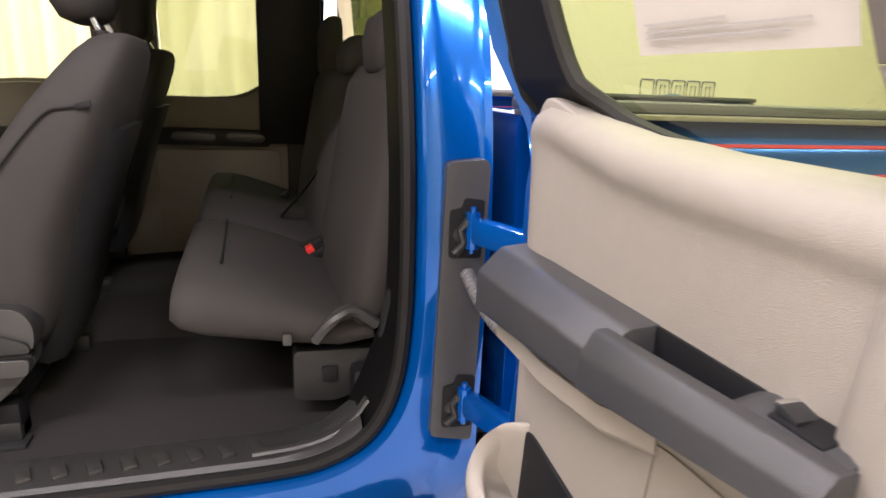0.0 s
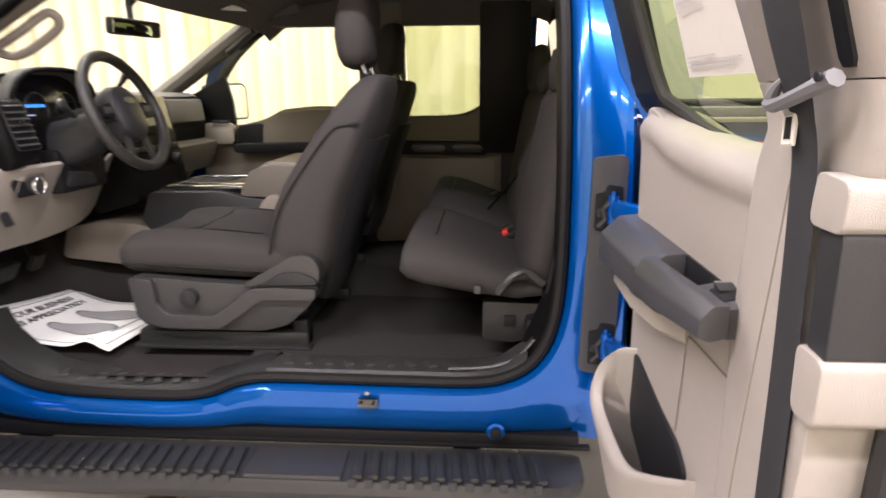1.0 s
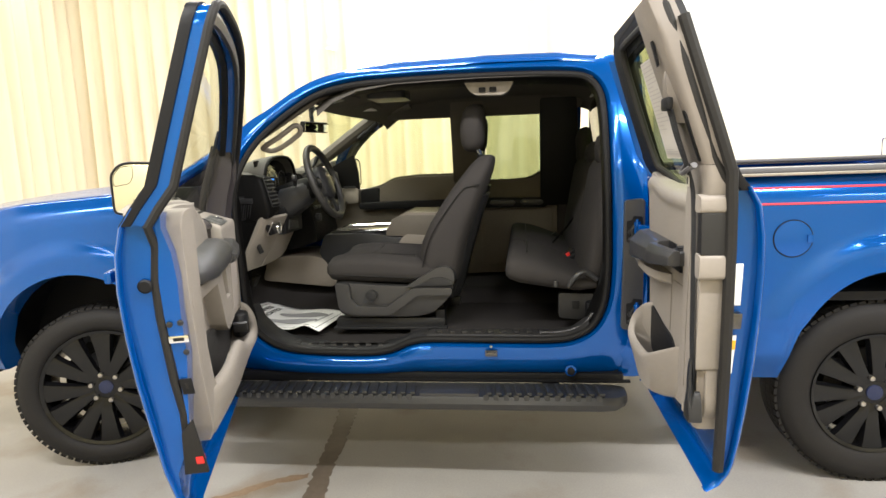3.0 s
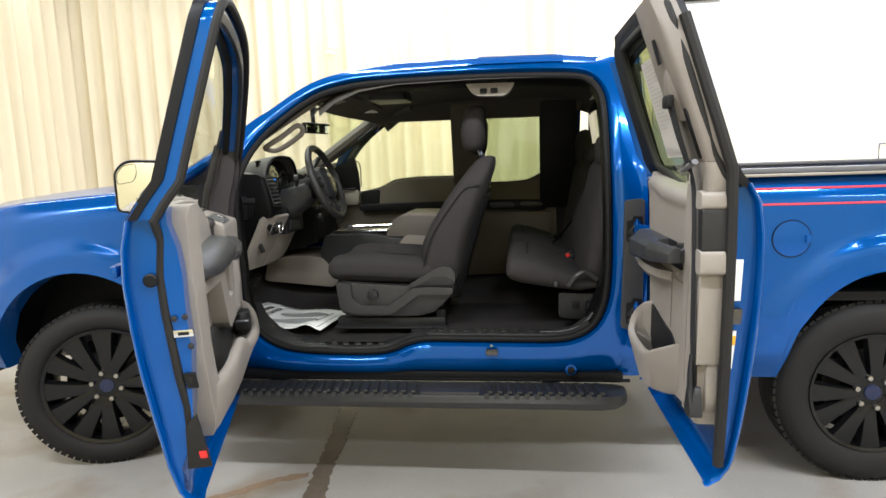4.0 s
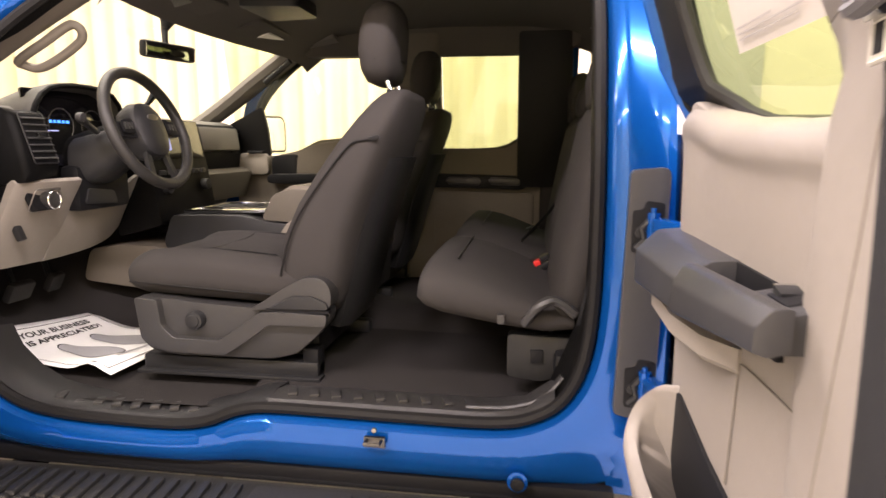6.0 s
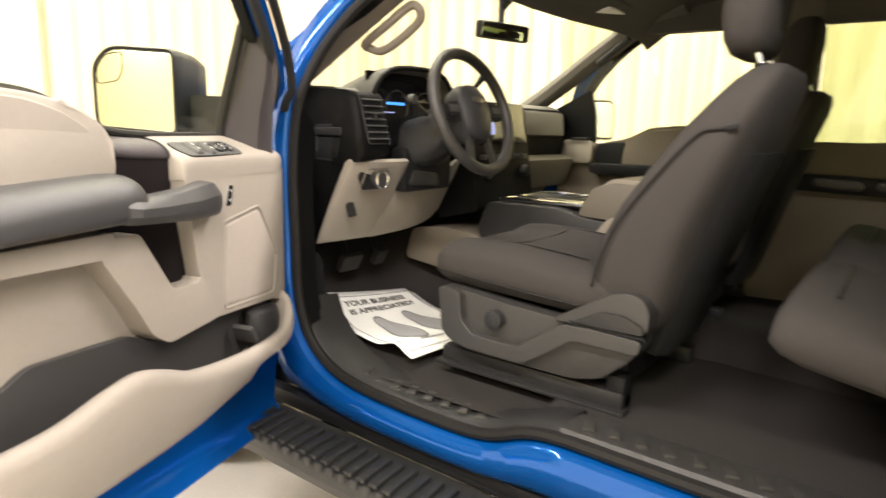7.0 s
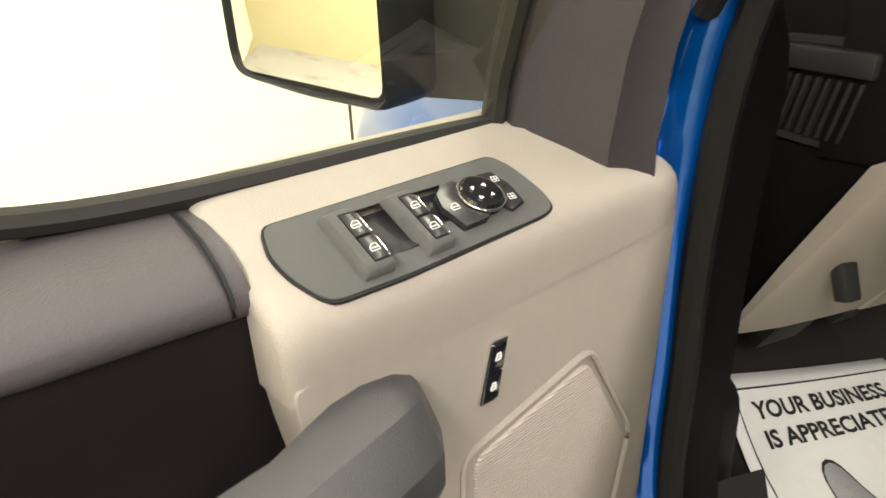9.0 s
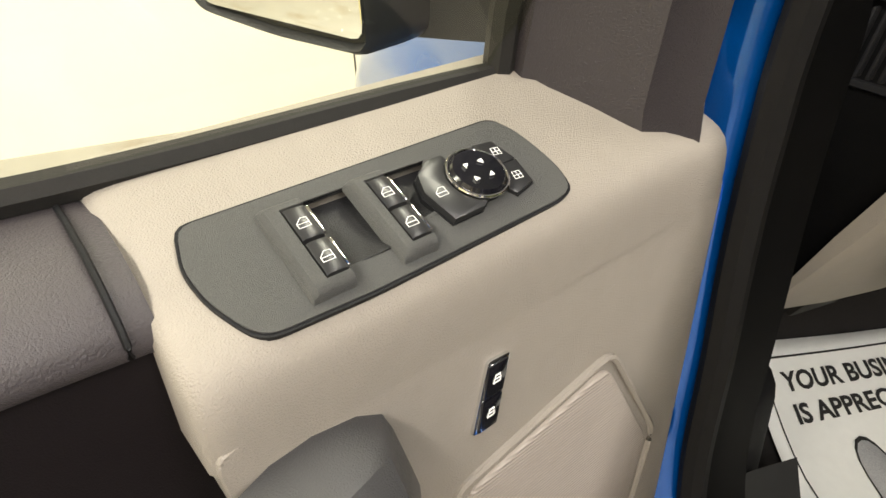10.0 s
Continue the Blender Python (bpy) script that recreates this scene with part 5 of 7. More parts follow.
for yy in (0.835, 1.195, 1.72):
    part("air_vent", box((0.885 if yy < 1.5 else 0.82, yy, 1.38), (0.03, 0.075, 0.13), 0.01), BLACK, dash, "dark air vent")
    for k in range(4):
        part("vent_slat", box((0.902 if yy < 1.5 else 0.837, yy, 1.34 + 0.026 * k), (0.012, 0.06, 0.004), 0.001), GREY, dash)
part("glovebox_panel", box((0.835, 1.49, 1.385), (0.05, 0.46, 0.115), 0.018, rot=Matrix.Rotation(-0.15, 3, "Y")), PILLARGREY, dash, "grey panel over the glovebox")
part("lower_glovebox", box((0.835, 1.52, 1.165), (0.08, 0.56, 0.15), 0.025, rot=Matrix.Rotation(0.3, 3, "Y")), SHADETAUPE, dash, "dark taupe glovebox lid")
# kick panels and pedals
part("kick_panel", prism(rounded([(0.50, 0.70), (0.86, 0.66), (0.84, 0.95), (0.62, 1.02), (0.50, 1.0)], 0.03), 0.11, 0.15, "xz", 0.01), BLACK, truck, "black kick panel in the footwell")
part("tunnel_cover", prism(rounded([(0.62, 0.82), (1.06, 0.775), (1.10, 0.84), (1.05, 0.93), (0.95, 0.965), (0.80, 0.97), (0.66, 0.95)], 0.03), 0.80, 1.23, "xz", 0.02), TAUPE, truck, "taupe console side below the dashboard")
for yy, w in ((0.44, 0.10), (0.60, 0.06)):
    pd = part("pedal", box((0.66, yy, 0.86), (0.03, w, 0.07), 0.01, rot=Matrix.Rotation(0.5, 3, "Y")), RUBBER, truck, "black rubber pedal")
    part("pedal_arm", sweep([(0.64, yy, 0.88), (0.60, yy, 1.02)], 0.010, 8), BLACK, pd)
# centre console
cons = part("centre_console", prism(rounded([(0.98, 0.98), (1.10, 0.80), (1.42, 0.77), (1.78, 0.77), (1.80, 1.04), (1.42, 1.07), (1.30, 1.095), (1.02, 1.09)], 0.02), 0.80, 1.23, "xz", 0.025), DARK, truck, "dark centre console")
part("console_bezel", join(sweep([(1.06, 0.84, 1.102), (1.38, 0.84, 1.108), (1.38, 1.19, 1.108), (1.06, 1.19, 1.102)], 0.011, 8, closed=True, flat=0.7), box((1.22, 0.94, 1.104), (0.33, 0.02, 0.012), 0.004)), CHROME, cons, "chrome cup holder bezel")
part("cup_well", box((1.22, 1.0, 1.098), (0.30, 0.30, 0.012), 0.003), BLACK, cons)
for yy in (0.93, 1.10):
    part("cup_holder", sweep([(1.22 + 0.045 * math.cos(w), yy + 0.045 * math.sin(w), 1.106) for w in (2 * math.pi * k / 24 for k in range(24))], 0.004, 6, closed=True), GREY, cons)
# armrest body in the darkened taupe, painted as its shaded side
part("console_armrest", prism(rounded([(1.38, 1.075), (1.80, 1.06), (1.84, 1.12), (1.82, 1.185), (1.50, 1.195), (1.43, 1.175)], 0.025), 0.81, 1.22, "xz", 0.03), SHADETAUPE, cons, "taupe padded console armrest, darkened for shade")
part("armrest_side", prism(rounded([(1.41, 0.95), (1.80, 0.93), (1.80, 1.06), (1.50, 1.085)], 0.03), 0.79, 1.24, "xz", 0.02), TAUPE, cons, "taupe console side panel")
# paler taupe strip paints the light on the armrest's top
part("armrest_edge", prism(rounded([(1.46, 1.185), (1.80, 1.178), (1.80, 1.20), (1.50, 1.208)], 0.008), 0.82, 1.21, "xz", 0.008), TAUPE, cons)

# ---- roof fittings ----
mirror = part("rear_view_mirror", box((0.945, 0.975, 1.725), (0.035, 0.25, 0.065), 0.014, rot=Matrix.Rotation(-0.30, 3, "Z") @ Matrix.Rotation(0.10, 3, "Y")), BLACK, truck, "black rear-view mirror hanging from the windscreen")
part("mirror_glass", box((0.963, 0.970, 1.723), (0.003, 0.235, 0.052), 0.001, rot=Matrix.Rotation(-0.30, 3, "Z") @ Matrix.Rotation(0.10, 3, "Y")), MIRROR, mirror)
part("mirror_stem", sweep([(0.93, 0.985, 1.75), (0.92, 1.0, 1.81), (0.93, 1.01, 1.85)], [0.012, 0.014, 0.03], 10), BLACK, mirror)
for f in (WORLD, far):
    yv = 0.53
    vs = part("sun_visor", prism(rounded([(1.08, 0.34), (1.26, 0.33), (1.27, 0.88), (1.08, 0.88)], 0.03), -0.009, 0.009, "xy", 0.008, lambda x, y, w, f=f: f(x, y, 1.85 + (x - 1.17) * 0.22 + w)), HEADLINER, truck, "grey fabric sun visor")
    part("visor_mirror", prism(rounded([(1.12, 0.52), (1.22, 0.52), (1.22, 0.70), (1.12, 0.70)], 0.01), -0.016, -0.008, "xy", 0.002, lambda x, y, w, f=f: f(x, y, 1.85 + (x - 1.17) * 0.22 + w)), PAPER if f is far else GREY, vs, "pale visor label")
part("overhead_console", prism(rounded([(1.30, 0.86), (1.52, 0.90), (1.52, 1.13), (1.30, 1.17)], 0.03), 1.865, 1.915, "xy", 0.015), DARK, truck, "dark overhead console")
# belt anchor cover above the doorway, gives no light
anchorb = part("roof_belt_anchor", prism(rounded([(1.918, 1.862), (1.945, 1.818), (1.975, 1.800), (2.100, 1.796), (2.128, 1.812), (2.155, 1.858)], 0.012), 0.275, 0.335, "xz", 0.012), BEIGE, truck, "beige seat belt anchor cover over the doorway")
for dx in (-0.025, 0.025):
    part("anchor_hook", box((2.03 + dx, 0.272, 1.822), (0.034, 0.014, 0.024), 0.006), BLACK, anchorb)

# ---- paper mat on the floor ----
def paper_f(p, q, w):
    """From the sheet's own plane to the footwell floor: it climbs towards the pedals and curls at the near corner."""
    x = 1.153 - 0.543 * p + 0.05 * q
    y = 0.215 + 0.16 * p + 0.405 * q - 0.03 * math.sin(math.pi * p) * (1 - q)
    z = 0.660 + (0.33 - 0.22 * q) * max(0, p - 0.6) ** 1.5 + 0.006 * math.sin(4.0 * p + 2.5 * q) + 0.006 + w
    z += 0.030 * math.exp(-(((p - 0.14) / 0.10) ** 2)) * (1 - q) ** 2 + 0.012 * math.exp(-(((p - 0.30) / 0.2) ** 2)) * q
    return Vector((x, y, z))


paper = part("paper_floor_mat", loft([[(p, q, 0.0) for q in np.linspace(0, 1, 15)] for p in np.linspace(0, 1, 21)], paper_f, caps=False, closed=False), PAPER, None, "white printed paper floor mat lying in the driver footwell", category="paper mat")
m = paper.modifiers.new("thick", "SOLIDIFY")
m.thickness = 0.0012


def flat_bits(shapes, name, material, parent, lift, f):
    """Flat print laid on a sheet: each shape an outline in the sheet's plane, cut fine enough to follow it."""
    bm = bmesh.new()
    for outline in shapes:
        vs = [bm.verts.new(f(p, q, lift)) for p, q in outline]
        c = bm.verts.new(f(sum(p for p, q in outline) / len(outline), sum(q for p, q in outline) / len(outline), lift))
        for i in range(len(vs)):
            bm.faces.new((vs[i], vs[(i + 1) % len(vs)], c))
    return part(name, bm, material, parent, smooth=60)


def print_strip(p0, q0, p1, q1, w=0.006, n=14):
    d = Vector((p1 - p0, q1 - q0)).normalized()
    o = Vector((-d.y, d.x)) * w / 2
    return [[(p0 + (p1 - p0) * a + s * o.x, q0 + (q1 - q0) * a + s * o.y) for s, a in ((1, k / n), (1, (k + 1) / n), (-1, (k + 1) / n), (-1, k / n))] for k in range(n)]


flat_bits(print_strip(0.05, 0.05, 0.95, 0.05) + print_strip(0.95, 0.05, 0.95, 0.95) + print_strip(0.95, 0.95, 0.05, 0.95) + print_strip(0.05, 0.95, 0.05, 0.05), "border_line", INK, paper, 0.0022, paper_f)
for k in range(2):
    sole = [(0.42 + 0.27 * a, 0.33 + 0.32 * k + 0.105 * b * (1 - 0.25 * math.sin(3 * a))) for a, b in ((math.cos(w), math.sin(w)) for w in (2 * math.pi * i / 28 for i in range(28)))]
    flat_bits([sole], "footprint", GREYINK, paper, 0.0024, paper_f)
    flat_bits([[(p0 + (p1 - p0) * 0.0, q0), (p1, q1), (0.42 + (p1 - 0.42) * 1.045, qc + (q1 - qc) * 1.07), (0.42 + (p0 - 0.42) * 1.045, qc + (q0 - qc) * 1.07)] for qc in (0.33 + 0.32 * k,) for (p0, q0), (p1, q1) in zip(sole, sole[1:] + sole[:1])], "footprint_outline", INK, paper, 0.0026, paper_f)


def lettering(text, size, f, material, parent, name="lettering", bold=0.0, align="LEFT"):
    """Built-in font turned into a mesh and laid into the frame f(x along the line, y up the letters)."""
    cu = bpy.data.curves.new("text", "FONT")
    cu.body, cu.size, cu.align_x, cu.offset, cu.resolution_u = text, size, align, bold, 3
    tmp = bpy.data.objects.new("text", cu)
    scene.collection.objects.link(tmp)
    me = bpy.data.meshes.new_from_object(tmp.evaluated_get(bpy.context.evaluated_depsgraph_get()))
    bpy.data.objects.remove(tmp)
    bm = bmesh.new()
    bm.from_mesh(me)
    bmesh.ops.triangulate(bm, faces=bm.faces)
    for v in bm.verts:
        v.co = f(v.co.x, v.co.y)
    return part(name, bm, material, parent, smooth=0)


lettering("YOUR BUSINESS", 0.10, lambda a, b: paper_f(0.855 + b * 0.75, 0.12 + a * 0.97, 0.0026), INK, paper, bold=0.003)
lettering("IS APPRECIATED!", 0.10, lambda a, b: paper_f(0.765 + b * 0.75, 0.12 + a * 0.97, 0.0026), INK, paper, bold=0.003)
flat_bits(print_strip(0.13, 0.25, 0.13, 0.8, 0.02, 12), "print_line", GREYINK, paper, 0.0024, paper_f)

# ---- front door, standing open ----
FH, FA = Vector((0.702, 0.012, 0)), radians(18)
FD, FN = Vector((math.sin(FA), -math.cos(FA), 0)), Vector((math.cos(FA), math.sin(FA), 0))
fd = lambda u, v, z: FH + FD * u + FN * v + Vector((0, 0, z))
BOTTOM = 0.465
SKIN_V = [0.115, 0.085, 0.066, 0.052, 0.042, 0.034, 0.006, -0.012, -0.015, 0.01, 0.05, 0.082, 0.216, 0.245]


def skin(z):
    """How far the outer skin of an open door lies in at a height; it tucks under along the bottom."""
    return lerp([BOTTOM, BOTTOM + 0.02, BOTTOM + 0.045, BOTTOM + 0.09, BOTTOM + 0.15, BOTTOM + 0.22, 0.9, 1.1, 1.25, 1.36, 1.42, 1.45, 1.9, 1.98], SKIN_V, z)


def door_shell(f, e0, e1, top, depth, n=26):
    """Lower shell of a door: outer skin tucked in at the bottom, folded ends, an inner pressing; its top follows top(u)."""
    rings = []
    for k in range(n + 1):
        s = k / n
        fold = 0.0
        t = top(e0(1.2) + s * (e1(1.2) - e0(1.2)))
        zs = [BOTTOM, BOTTOM + 0.018, BOTTOM + 0.05, 0.60, 0.66, 0.74, 0.85, 0.98, 1.10, 1.20, 1.27, 1.0, 1.0]
        zs = zs[:10] + [1.2 + (t - 1.2) * a for a in (0.4, 0.75, 1.0)]
        out = [(e0(z) + s * (e1(z) - e0(z)), skin(z) - 0.004 * math.sin(math.pi * s), z) for z in zs]
        inn = []
        for z in zs[::-1]:
            u = e0(z) + s * (e1(z) - e0(z))
            d = depth(z, u)
            inn.append((u, skin(z) + d, z - (0.003 if z == zs[-1] else 0)))
        rings.append(out + inn)
    return loft(rings, f)


U1 = lambda z: lerp([0.49, 0.6, 0.9, 1.25, 1.45], [1.19, 1.215, 1.258, 1.278, 1.278], z)
U0 = lambda z: lerp([0.49, 0.6, 1.42], [0.05, 0.02, 0.0], z)
ftop = lambda u: lerp([0.0, 0.06, 0.10, 0.55, 0.64, 0.72, 0.80, 0.95, 1.3], [1.21, 1.21, 1.285, 1.290, 1.318, 1.355, 1.372, 1.38, 1.40], u)
thick = lambda z, u: lerp([0.46, 0.50, 0.55, 0.62, 0.70, 1.0, 1.25, 1.45], [0.006, 0.008, 0.012, 0.03, 0.07, 0.115, 0.12, 0.04], z) * lerp([0.05, 0.08, 1.08, 1.13], [0.75, 0.45, 0.45, 1.3], u)
door = part("front_door", door_shell(fd, U0, lambda z: U1(z) - 0.026, ftop, thick), PAINT, truck, "open blue driver door with beige and black inner trim", 50)
# hem of the outer skin that stands proud of the latch face
hem = [[(U1(z) - 0.03, skin(z), z), (U1(z) - 0.004, skin(z) + 0.001, z), (U1(z), skin(z) + 0.006, z), (U1(z) - 0.004, skin(z) + 0.012, z), (U1(z) - 0.03, skin(z) + 0.013, z)] for z in (BOTTOM + 0.001, BOTTOM + 0.022, BOTTOM + 0.06, 0.62, 0.7, 0.8, 0.92, 1.05, 1.18, 1.28, 1.36, 1.41)]
part("skin_hem", loft(hem, fd), PAINT, door, "", 60)
# window frame: an upright rear post, a sloping front edge and a header
frame_line = [(0.03, 1.40), (0.10, 1.52), (0.22, 1.645), (0.36, 1.765), (0.50, 1.86), (0.64, 1.92), (0.85, 1.955), (1.10, 1.965), (1.22, 1.955), (1.262, 1.92), (1.27, 1.82), (1.275, 1.6), (1.277, 1.36)]
fl = spline([(u, z, 0) for u, z in frame_line], 4)


def frame_band(line, inner, outer, thick_, v0):
    rings = []
    n = len(line)
    for i, p in enumerate(line):
        d = (line[min(i + 1, n - 1)] - line[max(i - 1, 0)]).normalized()
        nu, nz = d.y, -d.x
        q0, q1 = (p.x + nu * inner(i / n), p.y + nz * inner(i / n)), (p.x - nu * outer, p.y - nz * outer)
        rings.append([(q1[0], skin(q1[1]) + v0, q1[1]), (q1[0], skin(q1[1]) + v0 + thick_, q1[1]), (q0[0], skin(q0[1]) + v0 + thick_, q0[1]), (q0[0], skin(q0[1]) + v0, q0[1])])
    return bevelled(loft(rings, fd), 0.005)


part("window_frame", frame_band(fl, lambda t: 0.045 if t < 0.6 else 0.085, 0.0, 0.032, 0.0), BLACK, door, "black window frame", 50)
part("frame_inner", frame_band(fl, lambda t: 0.035, -0.006, 0.034, 0.031), PAINT, door, "blue inner window frame", 50)
part("frame_seal", sweep([(p.x - 0.012, skin(p.y) + 0.072, p.y - 0.004) for p in fl] + [(U1(z) - 0.035, skin(z) + 0.095, z) for z in (1.30, 1.2, 1.1, 1.0, 0.9, 0.8)] + [(U1(0.7) - 0.035, skin(0.7) + 0.08, 0.70)], 0.013, 8, fd, up=tuple(FN)), RUBBER, door, "black door edge seal")
part("frame_cover", frame_band(fl, lambda t: 0.06, -0.036, 0.012, 0.062), DARK, door, "dark inner frame cover", 50)
part("window_glass", loft([[(u, skin(z) + 0.02, z) for u in (0.14, 1.235)] for z in (1.26, 1.45)] + [[(max(0.14, lerp([1.42, 1.62, 1.86], [0.02, 0.2, 0.50], z)), skin(z) + 0.02, z), (1.235, skin(z) + 0.02, z)] for z in (1.5, 1.6, 1.7, 1.8, 1.93)], fd, caps=False, closed=False), CLEAR, door, "clear driver door window")
rings = []
for z, ur, k in ((1.235, 0.112, 1.0), (1.30, 0.120, 1.0), (1.38, 0.134, 1.0), (1.44, 0.142, 1.0), (1.48, 0.145, 0.95), (1.52, 0.154, 0.85), (1.56, 0.167, 0.7), (1.585, 0.177, 0.55), (1.60, 0.186, 0.4)):
    v0 = 0.30 * max(0.0, z - 1.33)
    ul = 0.208 - 0.03 * max(0.0, z - 1.32)
    um = ur + 0.42 * (ul - ur)
    rings.append([(ul, 0.012 + v0, z), (ul, 0.050 + v0, z), (ul - 0.008, 0.056 + v0, z), (um + 0.01, 0.056 + 0.066 * k + v0, z), (um - 0.008, 0.056 + 0.072 * k + v0, z), (ur + 0.010, 0.056 + 0.086 * k + v0, z), (ur + 0.002, 0.056 + 0.082 * k + v0, z), (ur - 0.004, 0.050 + 0.066 * k + v0, z), (ur - 0.004, 0.012 + v0, z)])
part("mirror_flag", loft(rings, fd), FLAGGREY, door, "dark inner mirror triangle", 40)
part("glass_channel", sweep([(0.214 - 0.03 * max(0.0, z - 1.32), 0.034 + 0.30 * max(0.0, z - 1.33), z) for z in (1.30, 1.36, 1.42, 1.48, 1.54, 1.60, 1.66)], 0.011, 8, fd, up=tuple(FN)), RUBBER, door, "black window glass channel")
# belt seal along the window sill
sill_line = spline([(0.16, 1.312, 0), (0.30, 1.316, 0), (0.46, 1.318, 0), (0.56, 1.326, 0), (0.64, 1.347, 0), (0.72, 1.384, 0), (0.80, 1.400, 0), (0.95, 1.406, 0), (1.2, 1.406, 0)], 4)
part("window_sill_seal", sweep([(p.x, 0.036 + max(0, p.y - 1.33) * 0.35, p.y + 0.003) for p in sill_line], 0.009, 8, fd), RUBBER, door, "black rubber window sill seal")
part("outer_sill_seal", sweep([(p.x, 0.012 + max(0, p.y - 1.33) * 0.35, p.y - 0.012) for p in sill_line], 0.012, 8, fd), RUBBER, door)

# inner trim: beige plastic with its hollows
def sheet(outline, v0, v1, m, name, bevel=0.012, label="", r=0.03, depth=None, parent=None, f=None):
    return part(name, prism(rounded(outline, r), v0, v1, "xz", bevel, f or fd, 3, depth), m, parent or door, label)


trim_depth = lambda u, z: -0.35 * max(0.0, 0.70 - z) - max(0.0, u - 1.13) * 0.25
sheet([(0.09, 0.84), (0.20, 0.73), (0.45, 0.65), (0.75, 0.615), (0.93, 0.60), (1.03, 0.62), (1.08, 0.70), (1.12, 0.90), (1.14, 1.15), (1.15, 1.36), (1.13, 1.395), (0.95, 1.398), (0.80, 1.39), (0.72, 1.365), (0.66, 1.325), (0.60, 1.24), (0.09, 1.22)], 0.06, 0.105, BEIGE, "trim_base", 0.016, "beige door trim panel", depth=trim_depth)
sheet([(0.95, 0.612), (1.03, 0.625), (1.10, 0.70), (1.155, 0.90), (1.185, 1.15), (1.195, 1.36), (1.17, 1.392), (1.10, 1.395), (1.085, 1.15), (1.06, 0.95), (1.01, 0.84), (0.95, 0.78)], 0.095, 0.170, BEIGE, "rear_band", 0.022, "", 0.02, depth=trim_depth)
# raised upper bolster with a sunk field
sheet([(0.632, 1.235), (1.17, 1.235), (1.18, 1.36), (1.14, 1.405), (0.95, 1.410), (0.84, 1.405), (0.765, 1.398), (0.70, 1.380), (0.655, 1.36), (0.632, 1.335)], 0.07, 0.156, BEIGE, "upper_bolster", 0.020, depth=lambda u, z: -max(0, 0.72 - u) * 0.40 - max(0, z - 1.31) * 0.75 - max(0.0, u - 1.08) * 0.3)
# switch pod: front face below, sloping grained top above
pod = [(0.089, 1.238), (0.086, 0.850), (0.16, 0.872), (0.385, 0.882), (0.44, 0.985), (0.462, 1.12), (0.474, 1.20), (0.477, 1.236), (0.47, 1.240), (0.10, 1.238)]
sheet(pod, 0.09, 0.1506, BEIGE, "switch_pod", 0.010, "beige switch pod", 0.012, depth=lambda u, z: -0.006 * max(0.0, 0.13 - u) / 0.06)
section = [(0.020, 1.24, 0), (0.020, 1.326, 0), (0.035, 1.3235, 0), (0.0835, 1.3030, 0), (0.0840, 1.3028, 1), (0.1345, 1.2810, 1), (0.1350, 1.2808, 0), (0.1405, 1.2776, 0), (0.1465, 1.2715, 0), (0.1498, 1.262, 0), (0.1508, 1.250, 0), (0.1508, 1.238, 0), (0.1508, 1.226, 0), (0.10, 1.222, 0)]
rings = []
for u, dz, dv, sunk in ((0.087, -0.012, -0.014, 0), (0.0895, -0.006, -0.007, 0), (0.095, -0.003, -0.003, 0), (0.13, -0.002, -0.001, 0), (0.18, 0.0, 0.0, 0), (0.2600, 0.0, 0.0, 0), (0.2604, 0.0, 0.0, 1), (0.4450, -0.0005, 0.0, 1), (0.4454, -0.0005, 0.0, 0), (0.462, -0.0010, 0.0, 0), (0.471, -0.002, -0.001, 0), (0.476, -0.004, -0.003, 0), (0.4785, -0.010, -0.007, 0)):
    rings.append([(u, max(0.02, v + (dv if v > 0.06 else 0)), z + (dz if z > 1.249 else 0) - 0.013 * k * sunk) for v, z, k in section])
part("pod_top", loft(rings, fd), BEIGE, door, "beige grained switch pod top", 50)
# dark insert between pod and bolster
sheet([(0.44, 0.975), (0.56, 0.975), (0.70, 1.135), (0.69, 1.282), (0.64, 1.288), (0.60, 1.284), (0.465, 1.280)], 0.06, 0.1085, PLUM, "insert", 0.004, "black-plum plastic insert", 0.01)
part("insert_roll", loft([[(u, v, z + dz) for v, z in ((0.02, 1.24), (0.02, 1.314), (0.035, 1.318), (0.06, 1.314), (0.085, 1.309), (0.101, 1.301), (0.111, 1.291), (0.115, 1.282), (0.113, 1.275), (0.107, 1.271), (0.09, 1.27))] for u, dz in ((0.474, -0.004), (0.480, -0.002), (0.515, 0.0), (0.58, 0.003), (0.612, 0.006), (0.626, 0.008))], fd), PLUMGREY, door, "plum-grey padded roll", 60)
part("roll_seam", sweep([(0.487, v, z) for v, z in ((0.02, 1.316), (0.06, 1.3150), (0.085, 1.310), (0.102, 1.3015), (0.112, 1.291), (0.116, 1.282), (0.1135, 1.275))], 0.0016, 6, fd), BLACK, door)
# armrest and pull handle
rings = []
